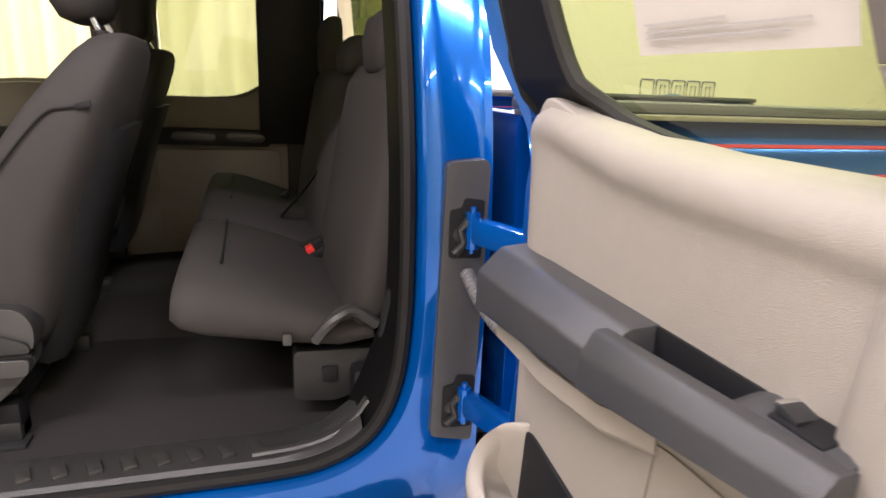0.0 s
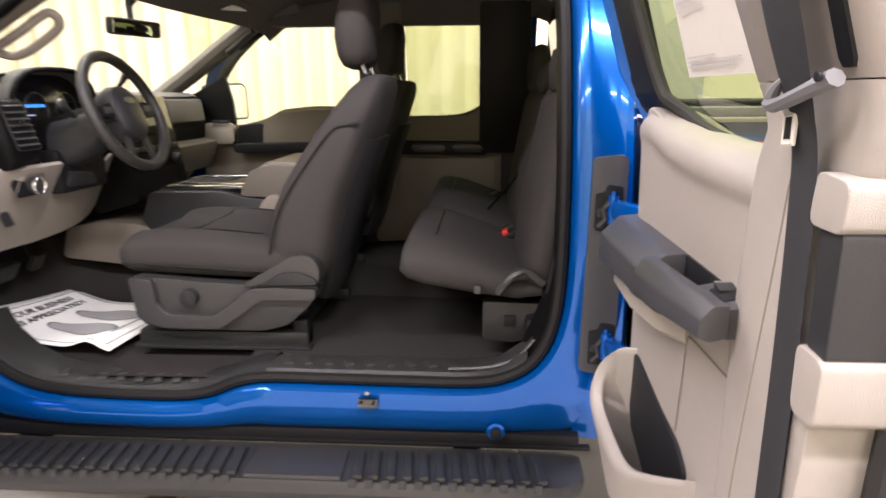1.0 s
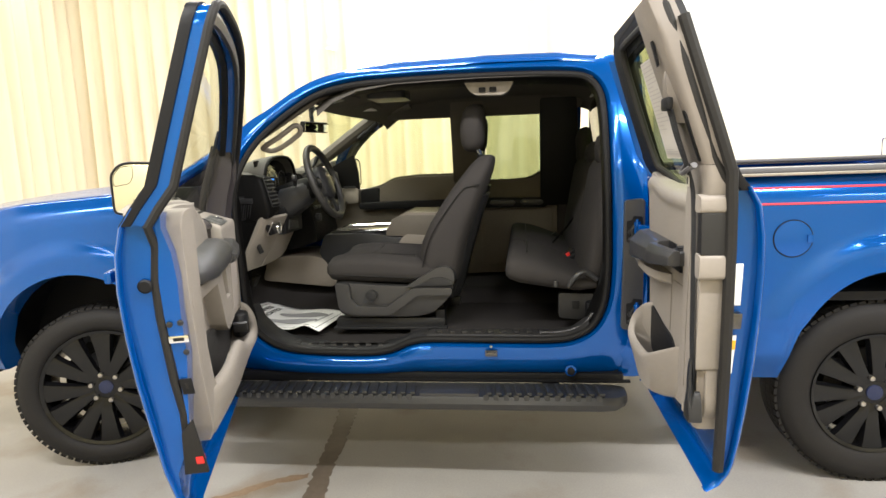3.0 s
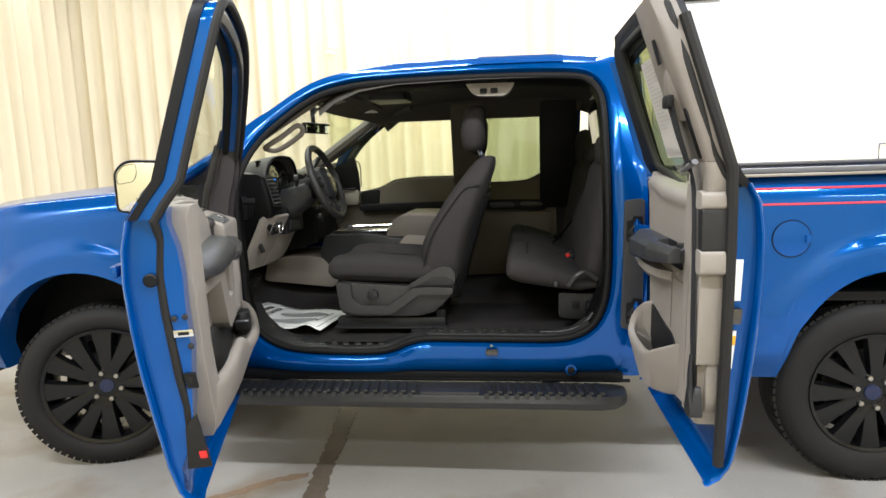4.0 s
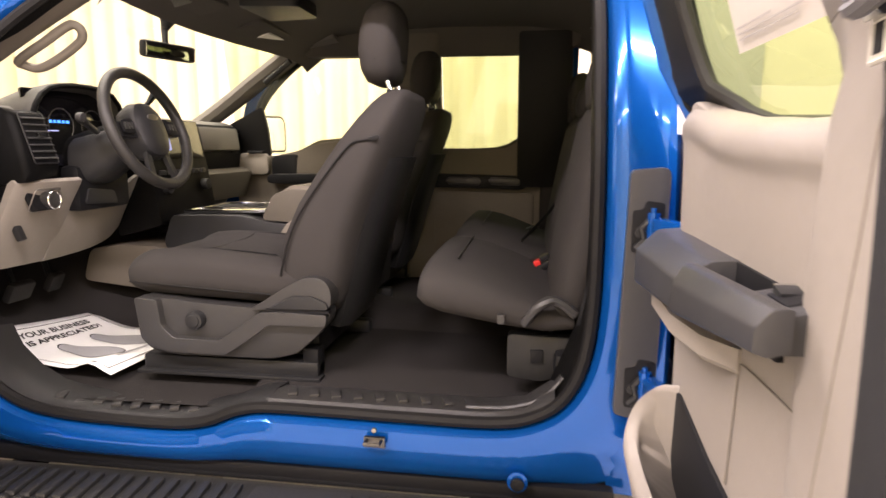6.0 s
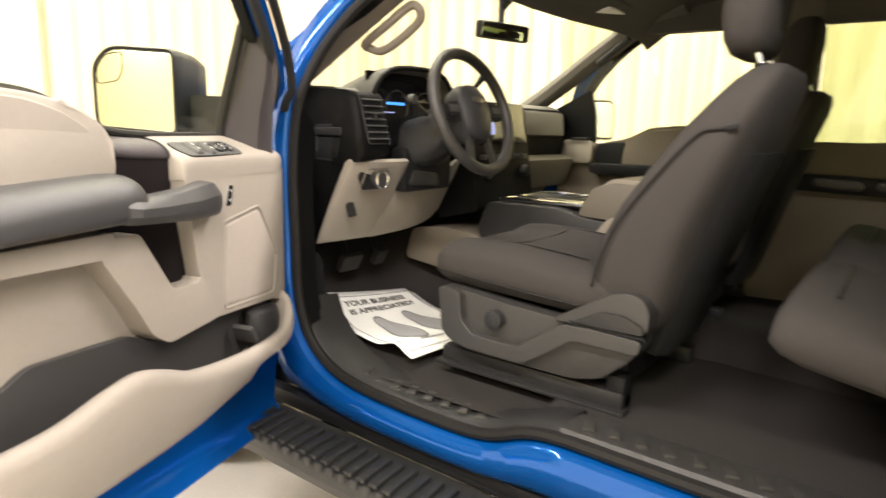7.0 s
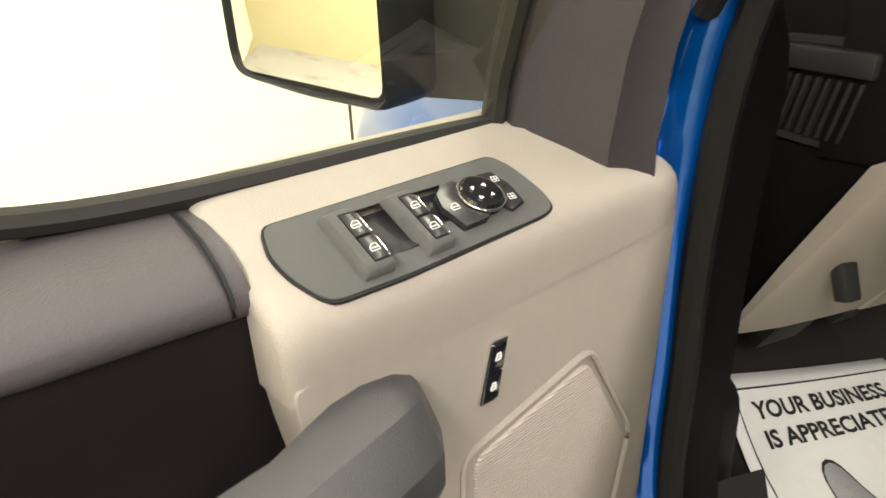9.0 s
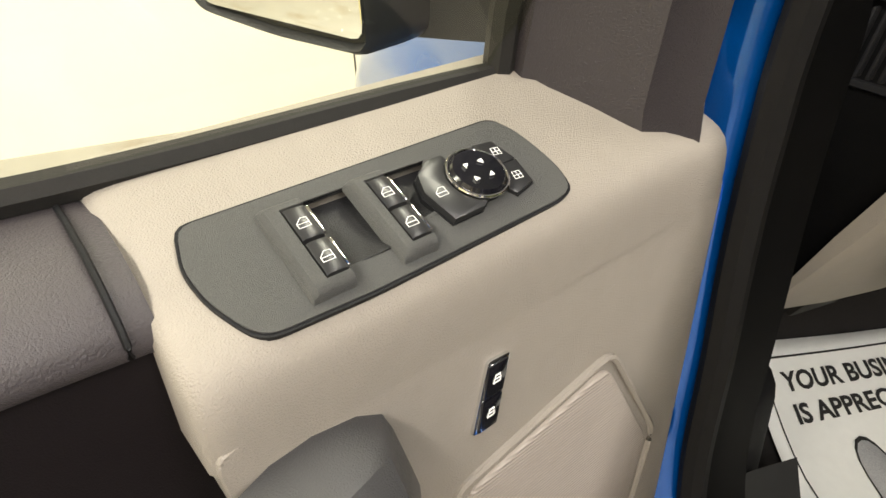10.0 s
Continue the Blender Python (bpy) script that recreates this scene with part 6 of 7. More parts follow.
for u, z0, z1, k in ((0.640, 1.160, 1.246, 0.75), (0.645, 1.159, 1.248, 0.93), (0.655, 1.158, 1.250, 1.0), (0.69, 1.157, 1.251, 1.0), (0.80, 1.154, 1.247, 1.0), (0.98, 1.150, 1.239, 1.0), (1.05, 1.148, 1.235, 0.98), (1.075, 1.150, 1.230, 0.9), (1.087, 1.158, 1.220, 0.7)):
    s_ = max(0.0, u - 0.98) * 0.35
    zc = (z0 + z1) / 2
    rings.append([(u, 0.10 + (v - 0.10) * (0.5 + 0.5 * k) - s_, zc + (z - zc) * k) for v, z in ((0.10, z0), (0.180, z0), (0.198, z0 + 0.003), (0.209, z0 + 0.010), (0.2135, z0 + 0.022), (0.2145, z0 + 0.038), (0.213, z1 - 0.044), (0.208, z1 - 0.032), (0.196, z1 - 0.018), (0.180, z1 - 0.008), (0.160, z1 - 0.002), (0.10, z1 + 0.002))])
part("armrest", loft(rings, fd), ARMGREY, door, "dark padded armrest", 60)
part("pull_handle", loft([[(u, v0, z0 + 0.004), (u, v1 - 0.012, z0), (u, v1 - 0.002, z0 + 0.008), (u, v1 + 0.004, z0 + 0.30 * (z1 - z0)), (u, v1 + 0.004, z0 + 0.62 * (z1 - z0)), (u, v1 - 0.002, z0 + 0.74 * (z1 - z0)), (u, v1 - 0.016, z1 - 0.002), (u, v1 - 0.024, z1), (u, v0, z1 + 0.002)] for u, v0, v1, z0, z1 in ((0.70, 0.15, 0.214, 1.158, 1.212), (0.678, 0.168, 0.224, 1.156, 1.208), (0.60, 0.168, 0.216, 1.150, 1.206), (0.50, 0.162, 0.208, 1.142, 1.212), (0.435, 0.145, 0.202, 1.144, 1.221), (0.412, 0.135, 0.194, 1.142, 1.218), (0.398, 0.12, 0.175, 1.144, 1.211), (0.392, 0.11, 0.158, 1.15, 1.197))], fd), ARMGREY, door, "grey door pull handle", 28)
sheet([(0.70, 1.128), (0.622, 1.128), (0.534, 0.988), (0.455, 0.988), (0.452, 1.0), (0.435, 0.99), (0.385, 0.885), (0.555, 0.870), (0.60, 0.90), (0.64, 0.97), (0.72, 1.09)], 0.09, 0.158, BEIGE, "bracket_trim", 0.014, "", 0.014)
# lower field: a raised frame over it
sheet([(0.70, 1.088), (1.10, 1.100), (1.13, 1.06), (1.165, 1.10), (1.17, 1.14), (0.68, 1.140)], 0.09, 0.160, BEIGE, "upper_frame", 0.014, "", 0.014)
# speaker grille, finely ribbed
sp = [(0.345, 1.105), (0.212, 1.130), (0.142, 1.01), (0.160, 0.900), (0.352, 0.905)]
sheet(sp, 0.14, 0.1525, GRILLE, "speaker_grille", 0.003, "beige ribbed speaker grille", 0.012)
ringp = rounded([(0.356, 1.114), (0.209, 1.142), (0.130, 1.01), (0.150, 0.890), (0.362, 0.896)], 0.014)
part("grille_rim", sweep([(u, 0.1505, z) for u, z in ringp], 0.0030, 6, fd, closed=True), BEIGE, door)
# map pocket: dark hollow with a beige lip
sheet([(0.095, 0.86), (0.16, 0.872), (0.37, 0.880), (0.56, 0.870), (0.62, 0.90), (0.85, 0.912), (0.955, 0.86), (0.97, 0.80), (0.90, 0.76), (0.62, 0.70), (0.30, 0.72), (0.12, 0.78)], 0.09, 0.1110, GREY, "map_pocket", 0.002, "dark map pocket hollow", 0.02)
lip = spline([(0.105, 0.150, 0.885), (0.115, 0.180, 0.872), (0.14, 0.205, 0.840), (0.19, 0.220, 0.800), (0.28, 0.226, 0.788), (0.42, 0.226, 0.792), (0.55, 0.224, 0.808), (0.62, 0.222, 0.835), (0.69, 0.218, 0.856), (0.76, 0.212, 0.845), (0.86, 0.200, 0.815), (0.96, 0.178, 0.800), (1.03, 0.150, 0.80)], 4)
rings = []
for i, p in enumerate(lip):
    zb = lerp([0.1, 0.2, 0.3, 0.5, 0.75, 0.95, 1.03], [0.83, 0.735, 0.690, 0.645, 0.618, 0.610, 0.64], p.x)
    vb = lerp([0.1, 0.3, 0.6, 0.95, 1.03], [0.14, 0.19, 0.18, 0.15, 0.135], p.x)
    v = p.y
    rings.append([(p.x, v - 0.004, p.z), (p.x, v - 0.014, p.z + 0.006), (p.x, v - 0.028, p.z + 0.002), (p.x, v - 0.034, p.z - 0.02), (p.x, 0.115, zb + 0.03), (p.x, 0.10, zb + 0.004), (p.x, vb - 0.03, zb - 0.004), (p.x, vb - 0.005, zb + 0.006), (p.x, vb + 0.006, zb + 0.025), (p.x, v + 0.004, p.z - 0.03), (p.x, v + 0.002, p.z - 0.010)])
part("pocket_lip", loft(rings, fd), BEIGE, door, "beige map pocket lip", 60)
part("bottle_well", loft([[(0.21 + r * math.cos(w), 0.155 + 0.6 * r * math.sin(w), z) for w in (2 * math.pi * k / 16 for k in range(16))] for r, z in ((0.055, 0.76), (0.06, 0.83), (0.055, 0.855), (0.04, 0.862))], fd), DARK, door, "dark bottle holder")
part("pocket_divider", box((0.30, 0.165, 0.815), (0.016, 0.06, 0.05), 0.004, fd, Matrix.Rotation(0.5, 3, "Y")), GREY, door)

# window and mirror switches on the sloping top of the pod
def plate_f(p, q, w):
    """p along the door from the mirror end, q across towards the cab, w out of the plate."""
    return fd(0.243 + p, 0.083 + q * 0.92 + w * 0.41, 1.304 - 0.42 * q + 0.0026 + w * 0.91 + 0.004 * (p - 0.1))


def pierced(corners, r, holes):
    """A rounded plate outline with holes let into it from its upper edge through hairline slits."""
    outer = rounded(corners, r)
    (pa, qa), (pb, qb) = outer[-1][:2], outer[0][:2]
    loop = [tuple(c[:2]) for c in outer]
    for p, hole in holes:
        q = qa + (qb - qa) * (p - pa) / (pb - pa)
        loop += [(p - 0.00002, q)] + [tuple(c[:2]) for c in hole] + [(hole[0][0] + 0.00004, hole[0][1]), (p + 0.00002, q)]
    return loop


plate_rim = [(0.207, -0.001), (0.2135, 0.021), (0.2115, 0.040), (0.2035, 0.0595), (0.196, 0.0655), (0.147, 0.0668), (0.0225, 0.0635), (0.0095, 0.0595), (0.0055, 0.045), (0.0060, 0.030), (0.0095, 0.010), (0.018, -0.004)]
grown = [(0.110 + (p - 0.110) * 1.013, 0.031 + (q - 0.031) * 1.045) for p, q in plate_rim]
near_well = [(0.1220, 0.0080), (0.1220, 0.0500), (0.1560, 0.0505), (0.1560, 0.0080)]
far_well = [(0.0775, 0.0085), (0.0840, 0.0170), (0.0880, 0.0280), (0.0890, 0.0400), (0.1100, 0.0430), (0.1100, 0.0080)]
holes = [(0.0775, far_well), (0.1220, near_well)]
part("plate_gap", prism(pierced(grown, 0.007, holes), -0.004, -0.0014, "xy", 0, plate_f), BLACK, door)
part("switch_plate", prism(pierced(plate_rim, 0.007, holes), -0.004, -0.0004, "xy", 0, plate_f), GRAINED, door, "dark grey grained window switch plate", 20)
for (p0, p1), q1 in (((0.1215, 0.1565), 0.0508), ((0.0765, 0.1105), 0.0435)):
    rings = [[(p1, 0.007 + (q1 - 0.007) * t, w), (p0, 0.007 + (q1 - 0.007) * t, w + 0.0025 * t), (p0, 0.007 + (q1 - 0.007) * t, w - 0.002), (p1, 0.007 + (q1 - 0.007) * t, w - 0.002)] for t, w in ((0.0, -0.0095), (0.25, -0.0092), (0.5, -0.0080), (0.75, -0.0056), (0.92, -0.0028), (1.0, -0.0012))]
    part("switch_well", loft(rings, plate_f), DARK, door, "dark finger well beside the switches", 50)


def icon(lines, pc, qc, w, size, parent):
    """A small white outline symbol lying on a button."""
    part("symbol", join(*[sweep([(pc - x * size, qc - y * size, w) for x, y in line], 0.00022, 5, plate_f) for line in lines]), WHITEMARK, parent)


WINDOW_SIGN = [[(-0.5, -0.45), (0.5, -0.45), (0.5, 0.40), (0.0, 0.45), (-0.5, 0.0), (-0.5, -0.45)], [(-0.5, -0.08), (0.5, -0.08)]]
MIRROR_SIGN = [[(-0.5, -0.35), (0.4, -0.45), (0.5, 0.35), (-0.3, 0.45), (-0.5, -0.35)], [(0.0, -0.4), (0.1, 0.4)], [(-0.45, 0.0), (0.45, -0.05)]]
for pr_, pi, pl in ((0.1538, 0.1664, 0.1758), (0.1078, 0.1206, 0.1282)):
    rings = []
    for q, k, rim in ((0.0076, 0.10, 1), (0.0088, 0.65, 1), (0.0112, 0.94, 1), (0.0142, 1.0, 1), (0.0148, 1.0, 0), (0.0556, 1.0, 0), (0.0562, 1.0, 1), (0.0588, 0.90, 1), (0.0606, 0.60, 1), (0.0616, 0.10, 1)):
        top = 0.0074 * k
        low = top if rim else 0.0030
        rings.append([(pl, q, -0.002), (pl - 0.0010, q, 0.45 * top), (pl - 0.0034, q, 0.9 * top), (pi + 0.0014, q, top), (pi, q, top), (pi - 0.0003, q, low), (pr_ + 0.0006, q, low), (pr_, q, low - 0.0008), (pr_ - 0.0004, q, -0.008)])
    block = part("switch_block", loft(rings, plate_f), GRAINED, door, "raised grained switch block", 35)
    for q0 in (0.0250, 0.0456):
        rings = []
        for dq, k in ((-0.0098, 0.0), (-0.0092, 0.75), (-0.0075, 1.0), (0.0, 0.82), (0.0075, 1.0), (0.0092, 0.75), (0.0098, 0.0)):
            z = 0.0066 + 0.0018 * k
            rings.append([(pi - 0.0006, q0 + dq, 0.003), (pi - 0.0010, q0 + dq, z - 0.0008), (pi - 0.0028, q0 + dq, z), (pr_ + 0.0030, q0 + dq, z - 0.0002), (pr_ + 0.0006, q0 + dq, z - 0.0012), (pr_, q0 + dq, 0.003)])
        sw = part("window_switch", loft(rings, plate_f), SATIN, door, "black window switch with a bright edge", 40)
        part("chrome_edge", box((pr_ + 0.0003, q0 + 0.0004, 0.0066), (0.0016, 0.0166, 0.0026), 0.0005, plate_f), CHROME, sw)
        icon(WINDOW_SIGN, (pr_ + pi) / 2 + 0.0006, q0 + 0.0006, 0.0083, 0.0060, sw)
kc = (0.0595, 0.0322)
part("mirror_control", loft([[(kc[0] + r * math.cos(w), kc[1] + r * math.sin(w), h) for w in (2 * math.pi * k / 32 for k in range(32))] for r, h in ((0.0160, -0.001), (0.0160, 0.0055), (0.0145, 0.0076), (0.009, 0.0066), (0.002, 0.0060))], plate_f), SCREEN, door, "round glossy mirror control")
part("control_ring", sweep([(kc[0] + 0.0171 * math.cos(w), kc[1] + 0.0171 * math.sin(w), 0.0050) for w in (2 * math.pi * k / 36 for k in range(36))], 0.0011, 8, plate_f, closed=True), CHROME, door)
for w in range(4):
    a = math.pi / 2 * w + 0.75
    c, s = math.cos(a), math.sin(a)
    part("arrow", prism([(kc[0] + 0.0088 * c, kc[1] + 0.0088 * s), (kc[0] + 0.0064 * c - 0.0018 * s, kc[1] + 0.0064 * s + 0.0018 * c), (kc[0] + 0.0064 * c + 0.0018 * s, kc[1] + 0.0064 * s - 0.0018 * c)], 0.0070, 0.0080, "xy", 0, plate_f), WHITEMARK, door)
arc_k = lambda r, a0, a1, n=10: [(kc[0] + r * math.cos(radians(a0 + (a1 - a0) * k / n)), kc[1] + r * math.sin(radians(a0 + (a1 - a0) * k / n))) for k in range(n + 1)]
for nm, rim, a0, a1, at, sign in (("lock_out_button", [(0.0700, 0.0125), (0.0800, 0.0130), (0.0905, 0.0195), (0.0945, 0.0315), (0.0905, 0.0525), (0.0700, 0.0520), (0.0660, 0.0490)], 70, -60, (0.0862, 0.0345), WINDOW_SIGN),
                                  ("fold_button", [(0.0283, 0.0300), (0.0330, 0.0135), (0.0468, 0.0122)], 238, 184, (0.0362, 0.0215), MIRROR_SIGN),
                                  ("fold_button", [(0.0454, 0.0517), (0.0307, 0.0480), (0.0283, 0.0306)], 184, 128, (0.0368, 0.0410), MIRROR_SIGN)):
    shape = rim + arc_k(0.0186, a0, a1)
    part(nm + "_gap", prism([(kc[0] + (p - kc[0]) * 1.03, kc[1] + (q - kc[1]) * 1.03) for p, q in shape], -0.003, 0.0002, "xy", 0, plate_f), BLACK, door)
    bt_ = part(nm, prism(shape, -0.001, 0.0042 if nm[0] == "l" else 0.0026, "xy", 0.0009, plate_f), SATIN, door, "black button with a white symbol")
    icon(sign, at[0], at[1], 0.0044 if nm[0] == "l" else 0.0028, 0.0062, bt_)
# lock buttons
lf = lambda p, q, w: fd(0.326 - p * 0.90 + q * -0.14, 0.1500 + w, 1.178 + 0.72 * q)
part("lock_bezel", prism(rounded([(-0.0115, -0.034), (0.0085, -0.036), (0.0115, 0.034), (-0.0085, 0.036)], 0.004), -0.004, 0.0020, "xy", 0.0010, lf), CHROME, door, "chrome-rimmed lock switch")
for q0 in (-0.0165, 0.0165):
    part("lock_switch", box((0.0, q0, 0.0022), (0.0165, 0.031, 0.003), 0.0012, lf), SCREEN, door, "black lock button")
    part("symbol", box((0.0, q0 - 0.002, 0.0040), (0.0062, 0.0008, 0.0005), 0, lf), WHITEMARK, door)
    part("symbol", box((0.0, q0 + 0.0015, 0.0040), (0.0062, 0.0008, 0.0005), 0, lf), WHITEMARK, door)
    for a in (-0.0027, 0.0027):
        part("symbol", box((a, q0, 0.0040), (0.0008, 0.004, 0.0005), 0, lf), WHITEMARK, door)
    part("symbol", sweep([(-0.002, q0 + 0.0015, 0.0040), (-0.002, q0 + 0.005, 0.0040), (0.002, q0 + 0.005, 0.0040), (0.002, q0 + (0.0015 if q0 < 0 else 0.0035), 0.0040)], 0.0005, 5, lf), WHITEMARK, door)

# latch end of the door
LE = lambda q, z, w=0.0: fd(U1(z) - 0.026 + w, skin(z) + q + 0.022, z)
def edge_box(q, z, sq, sz, depth, m, name, bevel=0.003, label=""):
    return part(name, box((0, 0, 0), (depth, sq, sz), bevel, lambda a, b, c: LE(q + b, z + c, a)), m, door, label)


part("edge_plug", loft([[tuple(LE(0.048 + r * math.cos(w), 1.19 + r * math.sin(w), h)) for w in (2 * math.pi * k / 20 for k in range(20))] for r, h in ((0.02, 0.0), (0.02, 0.006), (0.015, 0.010), (0.004, 0.010))]), BLACK, door, "black rubber plug")
edge_box(0.112, 1.03, 0.055, 0.022, 0.012, CHROME, "door_latch", 0.004, "bright metal door latch")
edge_box(0.112, 1.03, 0.030, 0.010, 0.016, BLACK, "latch_slot", 0.002)
for q, z in ((0.095, 1.075), (0.125, 1.078), (0.125, 0.99)):
    part("bolt", loft([[tuple(LE(q + r * math.cos(w), z + r * math.sin(w), h)) for w in (2 * math.pi * k / 8 for k in range(8))] for r, h in ((0.009, 0.0), (0.009, 0.006), (0.005, 0.008))]), DARK, door)
edge_box(0.105, 0.885, 0.034, 0.05, 0.006, BLACK, "key_cover", 0.004, "black service cover")
edge_box(0.105, 0.887, 0.008, 0.018, 0.010, RUBBER, "key_slot", 0.001)
part("lower_edge_seal", prism([(0.06, 0.60), (0.13, 0.60), (0.125, 0.78), (0.085, 0.74)], -0.004, 0.012, "yz", 0.004, lambda w, q, z: LE(q - 0.03, z, w)), RUBBER, door, "black lower edge cover")
edge_box(0.085, 0.645, 0.022, 0.024, 0.03, RED, "door_reflector", 0.003, "small red door reflector")
# door mirror
MC = Vector((0.603, -0.288, 0))
mx, my = Vector((-0.86, -0.51, 0)), Vector((0.51, -0.86, 0))
mf = lambda p, w, z: Vector((MC.x, MC.y, z)) + mx * p + my * w
shape = [(-0.118, 1.312), (-0.118, 1.538), (0.05, 1.546), (0.085, 1.535), (0.118, 1.495), (0.118, 1.345), (0.105, 1.328), (0.0, 1.316)]
part("door_mirror", loft([[(p * k + c, w, 1.43 + (z - 1.43) * kz) for p, z in rounded(shape, 0.022)] for k, kz, w, c in ((0.55, 0.55, -0.165, -0.03), (0.85, 0.80, -0.145, -0.02), (0.97, 0.95, -0.09, -0.008), (1.0, 1.0, -0.03, 0), (1.0, 1.0, 0.012, 0), (0.975, 0.975, 0.018, 0), (0.94, 0.935, 0.008, 0))], mf), DARK, door, "black door mirror housing", 50)
part("mirror_glass", prism(rounded([(-0.107, 1.324), (-0.107, 1.527), (0.048, 1.534), (0.08, 1.524), (0.108, 1.490), (0.108, 1.348), (0.098, 1.336)], 0.014), 0.008, 0.014, "xz", 0.001, mf), MIRROR, door, "silvered mirror glass")
part("spotter_rim", sweep([(p, 0.0148, z) for p, z in rounded([(0.030, 1.530), (0.030, 1.485), (0.045, 1.455), (0.105, 1.445), (0.105, 1.488), (0.078, 1.522)], 0.012)], 0.0014, 6, mf, closed=True), BLACK, door)
part("mirror_arm", loft([[(0.74, -0.03, z), (0.755, -0.11, z), (0.66, -0.20, z), (0.58, -0.20, z), (0.60, -0.13, z), (0.68, -0.05, z)] for z in (1.315, 1.33, 1.41, 1.425)]), DARK, door, "dark mirror arm", 40)
part("outer_handle", box((1.13, -0.045, 1.215), (0.20, 0.022, 0.035), 0.01, fd), PAINT, door, "blue outer door handle")
# ---- rear door, hinged at its back edge and standing open ----
BOTTOM = 0.53
SKIN_V[6:10] = [0.020, 0.006, 0.003, 0.018]
RH, RA = Vector((2.808, -0.18, 0)), radians(0.5)
RD, RN = Vector((math.sin(RA), -math.cos(RA), 0)), Vector((-math.cos(RA), -math.sin(RA), 0))
rd = lambda u, v, z: RH + RD * u + RN * v + Vector((0, 0, z))
R1 = lambda z: lerp([0.42, 0.6, 0.9, 1.25, 1.42], [0.78, 0.815, 0.85, 0.87, 0.87], z)
R0 = lambda z: lerp([0.42, 1.42], [-0.01, -0.03], z)
rtop = lambda u: lerp([-0.05, 0.05, 0.15, 0.30, 0.70, 0.85], [1.40, 1.40, 1.385, 1.355, 1.36, 1.425], u)
rthick = lambda z, u: lerp([0.53, 0.55, 0.58, 0.63, 0.70, 1.0, 1.25, 1.45], [0.006, 0.008, 0.012, 0.02, 0.045, 0.085, 0.10, 0.05], z)
rdoor_ = part("rear_door", door_shell(rd, R0, lambda z: R1(z) - 0.028, rtop, rthick), PAINT, truck, "open blue rear half door with beige inner trim", 50)
part("hinge_edge", loft([[(-0.105, skin(z) + 0.012, z), (-0.098, skin(z) + 0.002, z), (-0.02, skin(z), z), (-0.012, skin(z) + 0.05, z), (-0.03, skin(z) + 0.075, z), (-0.06, skin(z) + 0.060, z)] for z in (0.56, 0.62, 0.75, 0.9, 1.05, 1.18, 1.28, 1.36, 1.42, 1.5, 1.6, 1.75, 1.86)], rd), PAINT, rdoor_, "", 50)
part("skin_hem", loft([[(R1(z) - 0.03, skin(z), z), (R1(z) - 0.004, skin(z) + 0.001, z), (R1(z), skin(z) + 0.006, z), (R1(z) - 0.004, skin(z) + 0.012, z), (R1(z) - 0.03, skin(z) + 0.013, z)] for z in (BOTTOM + 0.001, BOTTOM + 0.022, BOTTOM + 0.06, 0.62, 0.7, 0.8, 0.92, 1.05, 1.18, 1.28, 1.36, 1.41)], rd), PAINT, rdoor_, "", 60)


def rsheet(outline, v0, v1, m, name, bevel=0.012, label="", r=0.03, depth=None):
    return part(name, prism(rounded(outline, r), v0, v1, "xz", bevel, rd, 3, depth), m, rdoor_, label)


rframe = spline([(0.862, 1.40, 0), (0.856, 1.6, 0), (0.842, 1.78, 0), (0.808, 1.895, 0), (0.74, 1.92, 0), (0.4, 1.92, 0), (0.08, 1.905, 0), (0.0, 1.87, 0), (-0.02, 1.80, 0), (-0.025, 1.6, 0), (-0.03, 1.40, 0)], 4)
rings = []
for i, p in enumerate(rframe):
    d = (rframe[min(i + 1, len(rframe) - 1)] - rframe[max(i - 1, 0)]).normalized()
    nu, nz = -d.y, d.x
    q = (p.x + nu * 0.06, p.y + nz * 0.06)
    rings.append([(p.x, skin(p.y), p.y), (p.x, skin(p.y) + 0.030, p.y), (q[0], skin(q[1]) + 0.030, q[1]), (q[0], skin(q[1]), q[1])])
part("window_frame", bevelled(loft(rings, rd), 0.006), BLACK, rdoor_, "black rear door window frame", 50)
gl_line = spline([(0.66, 1.372, 0), (0.50, 1.374, 0), (0.38, 1.380, 0), (0.29, 1.392, 0), (0.22, 1.412, 0), (0.165, 1.45, 0), (0.135, 1.52, 0), (0.115, 1.65, 0), (0.11, 1.80, 0), (0.14, 1.87, 0), (0.22, 1.885, 0), (0.66, 1.885, 0)], 5)
part("glass_seal", sweep([(p.x, skin(p.y) + 0.045, p.y) for p in gl_line], 0.012, 8, rd, up=tuple(RN)), RUBBER, rdoor_, "black rubber glass seal")
cover_rings = []
for p in gl_line[18:]:
    tu, tz = (0.0, p.y) if p.x < 0.3 and p.y < 1.86 else (p.x, 1.93)
    cover_rings.append([(p.x, skin(p.y) + 0.030, p.y), (p.x, skin(p.y) + 0.052, p.y), (tu, skin(tz) + 0.058, tz), (tu, skin(tz) + 0.030, tz)])
part("frame_cover", loft(cover_rings, rd), BLACK, rdoor_, "black inner window surround", 60)
part("frame_seal", sweep([(p.x - 0.006 if p.x > 0.4 else p.x + 0.006, skin(p.y) + 0.045, p.y) for p in rframe], 0.012, 8, rd, up=tuple(RN)), RUBBER, rdoor_, "black door edge seal")
part("edge_seal", sweep([(R1(z) - 0.012, 0.092, z) for z in (0.60, 0.66, 0.72, 0.9, 1.1, 1.25, 1.34)] + [(0.872 - 0.09 * max(0.0, z - 1.5), skin(z) + 0.016, z) for z in (1.45, 1.55, 1.65, 1.75, 1.85)], 0.016, 8, rd, up=tuple(RN)), RUBBER, rdoor_, "black rubber edge seal")
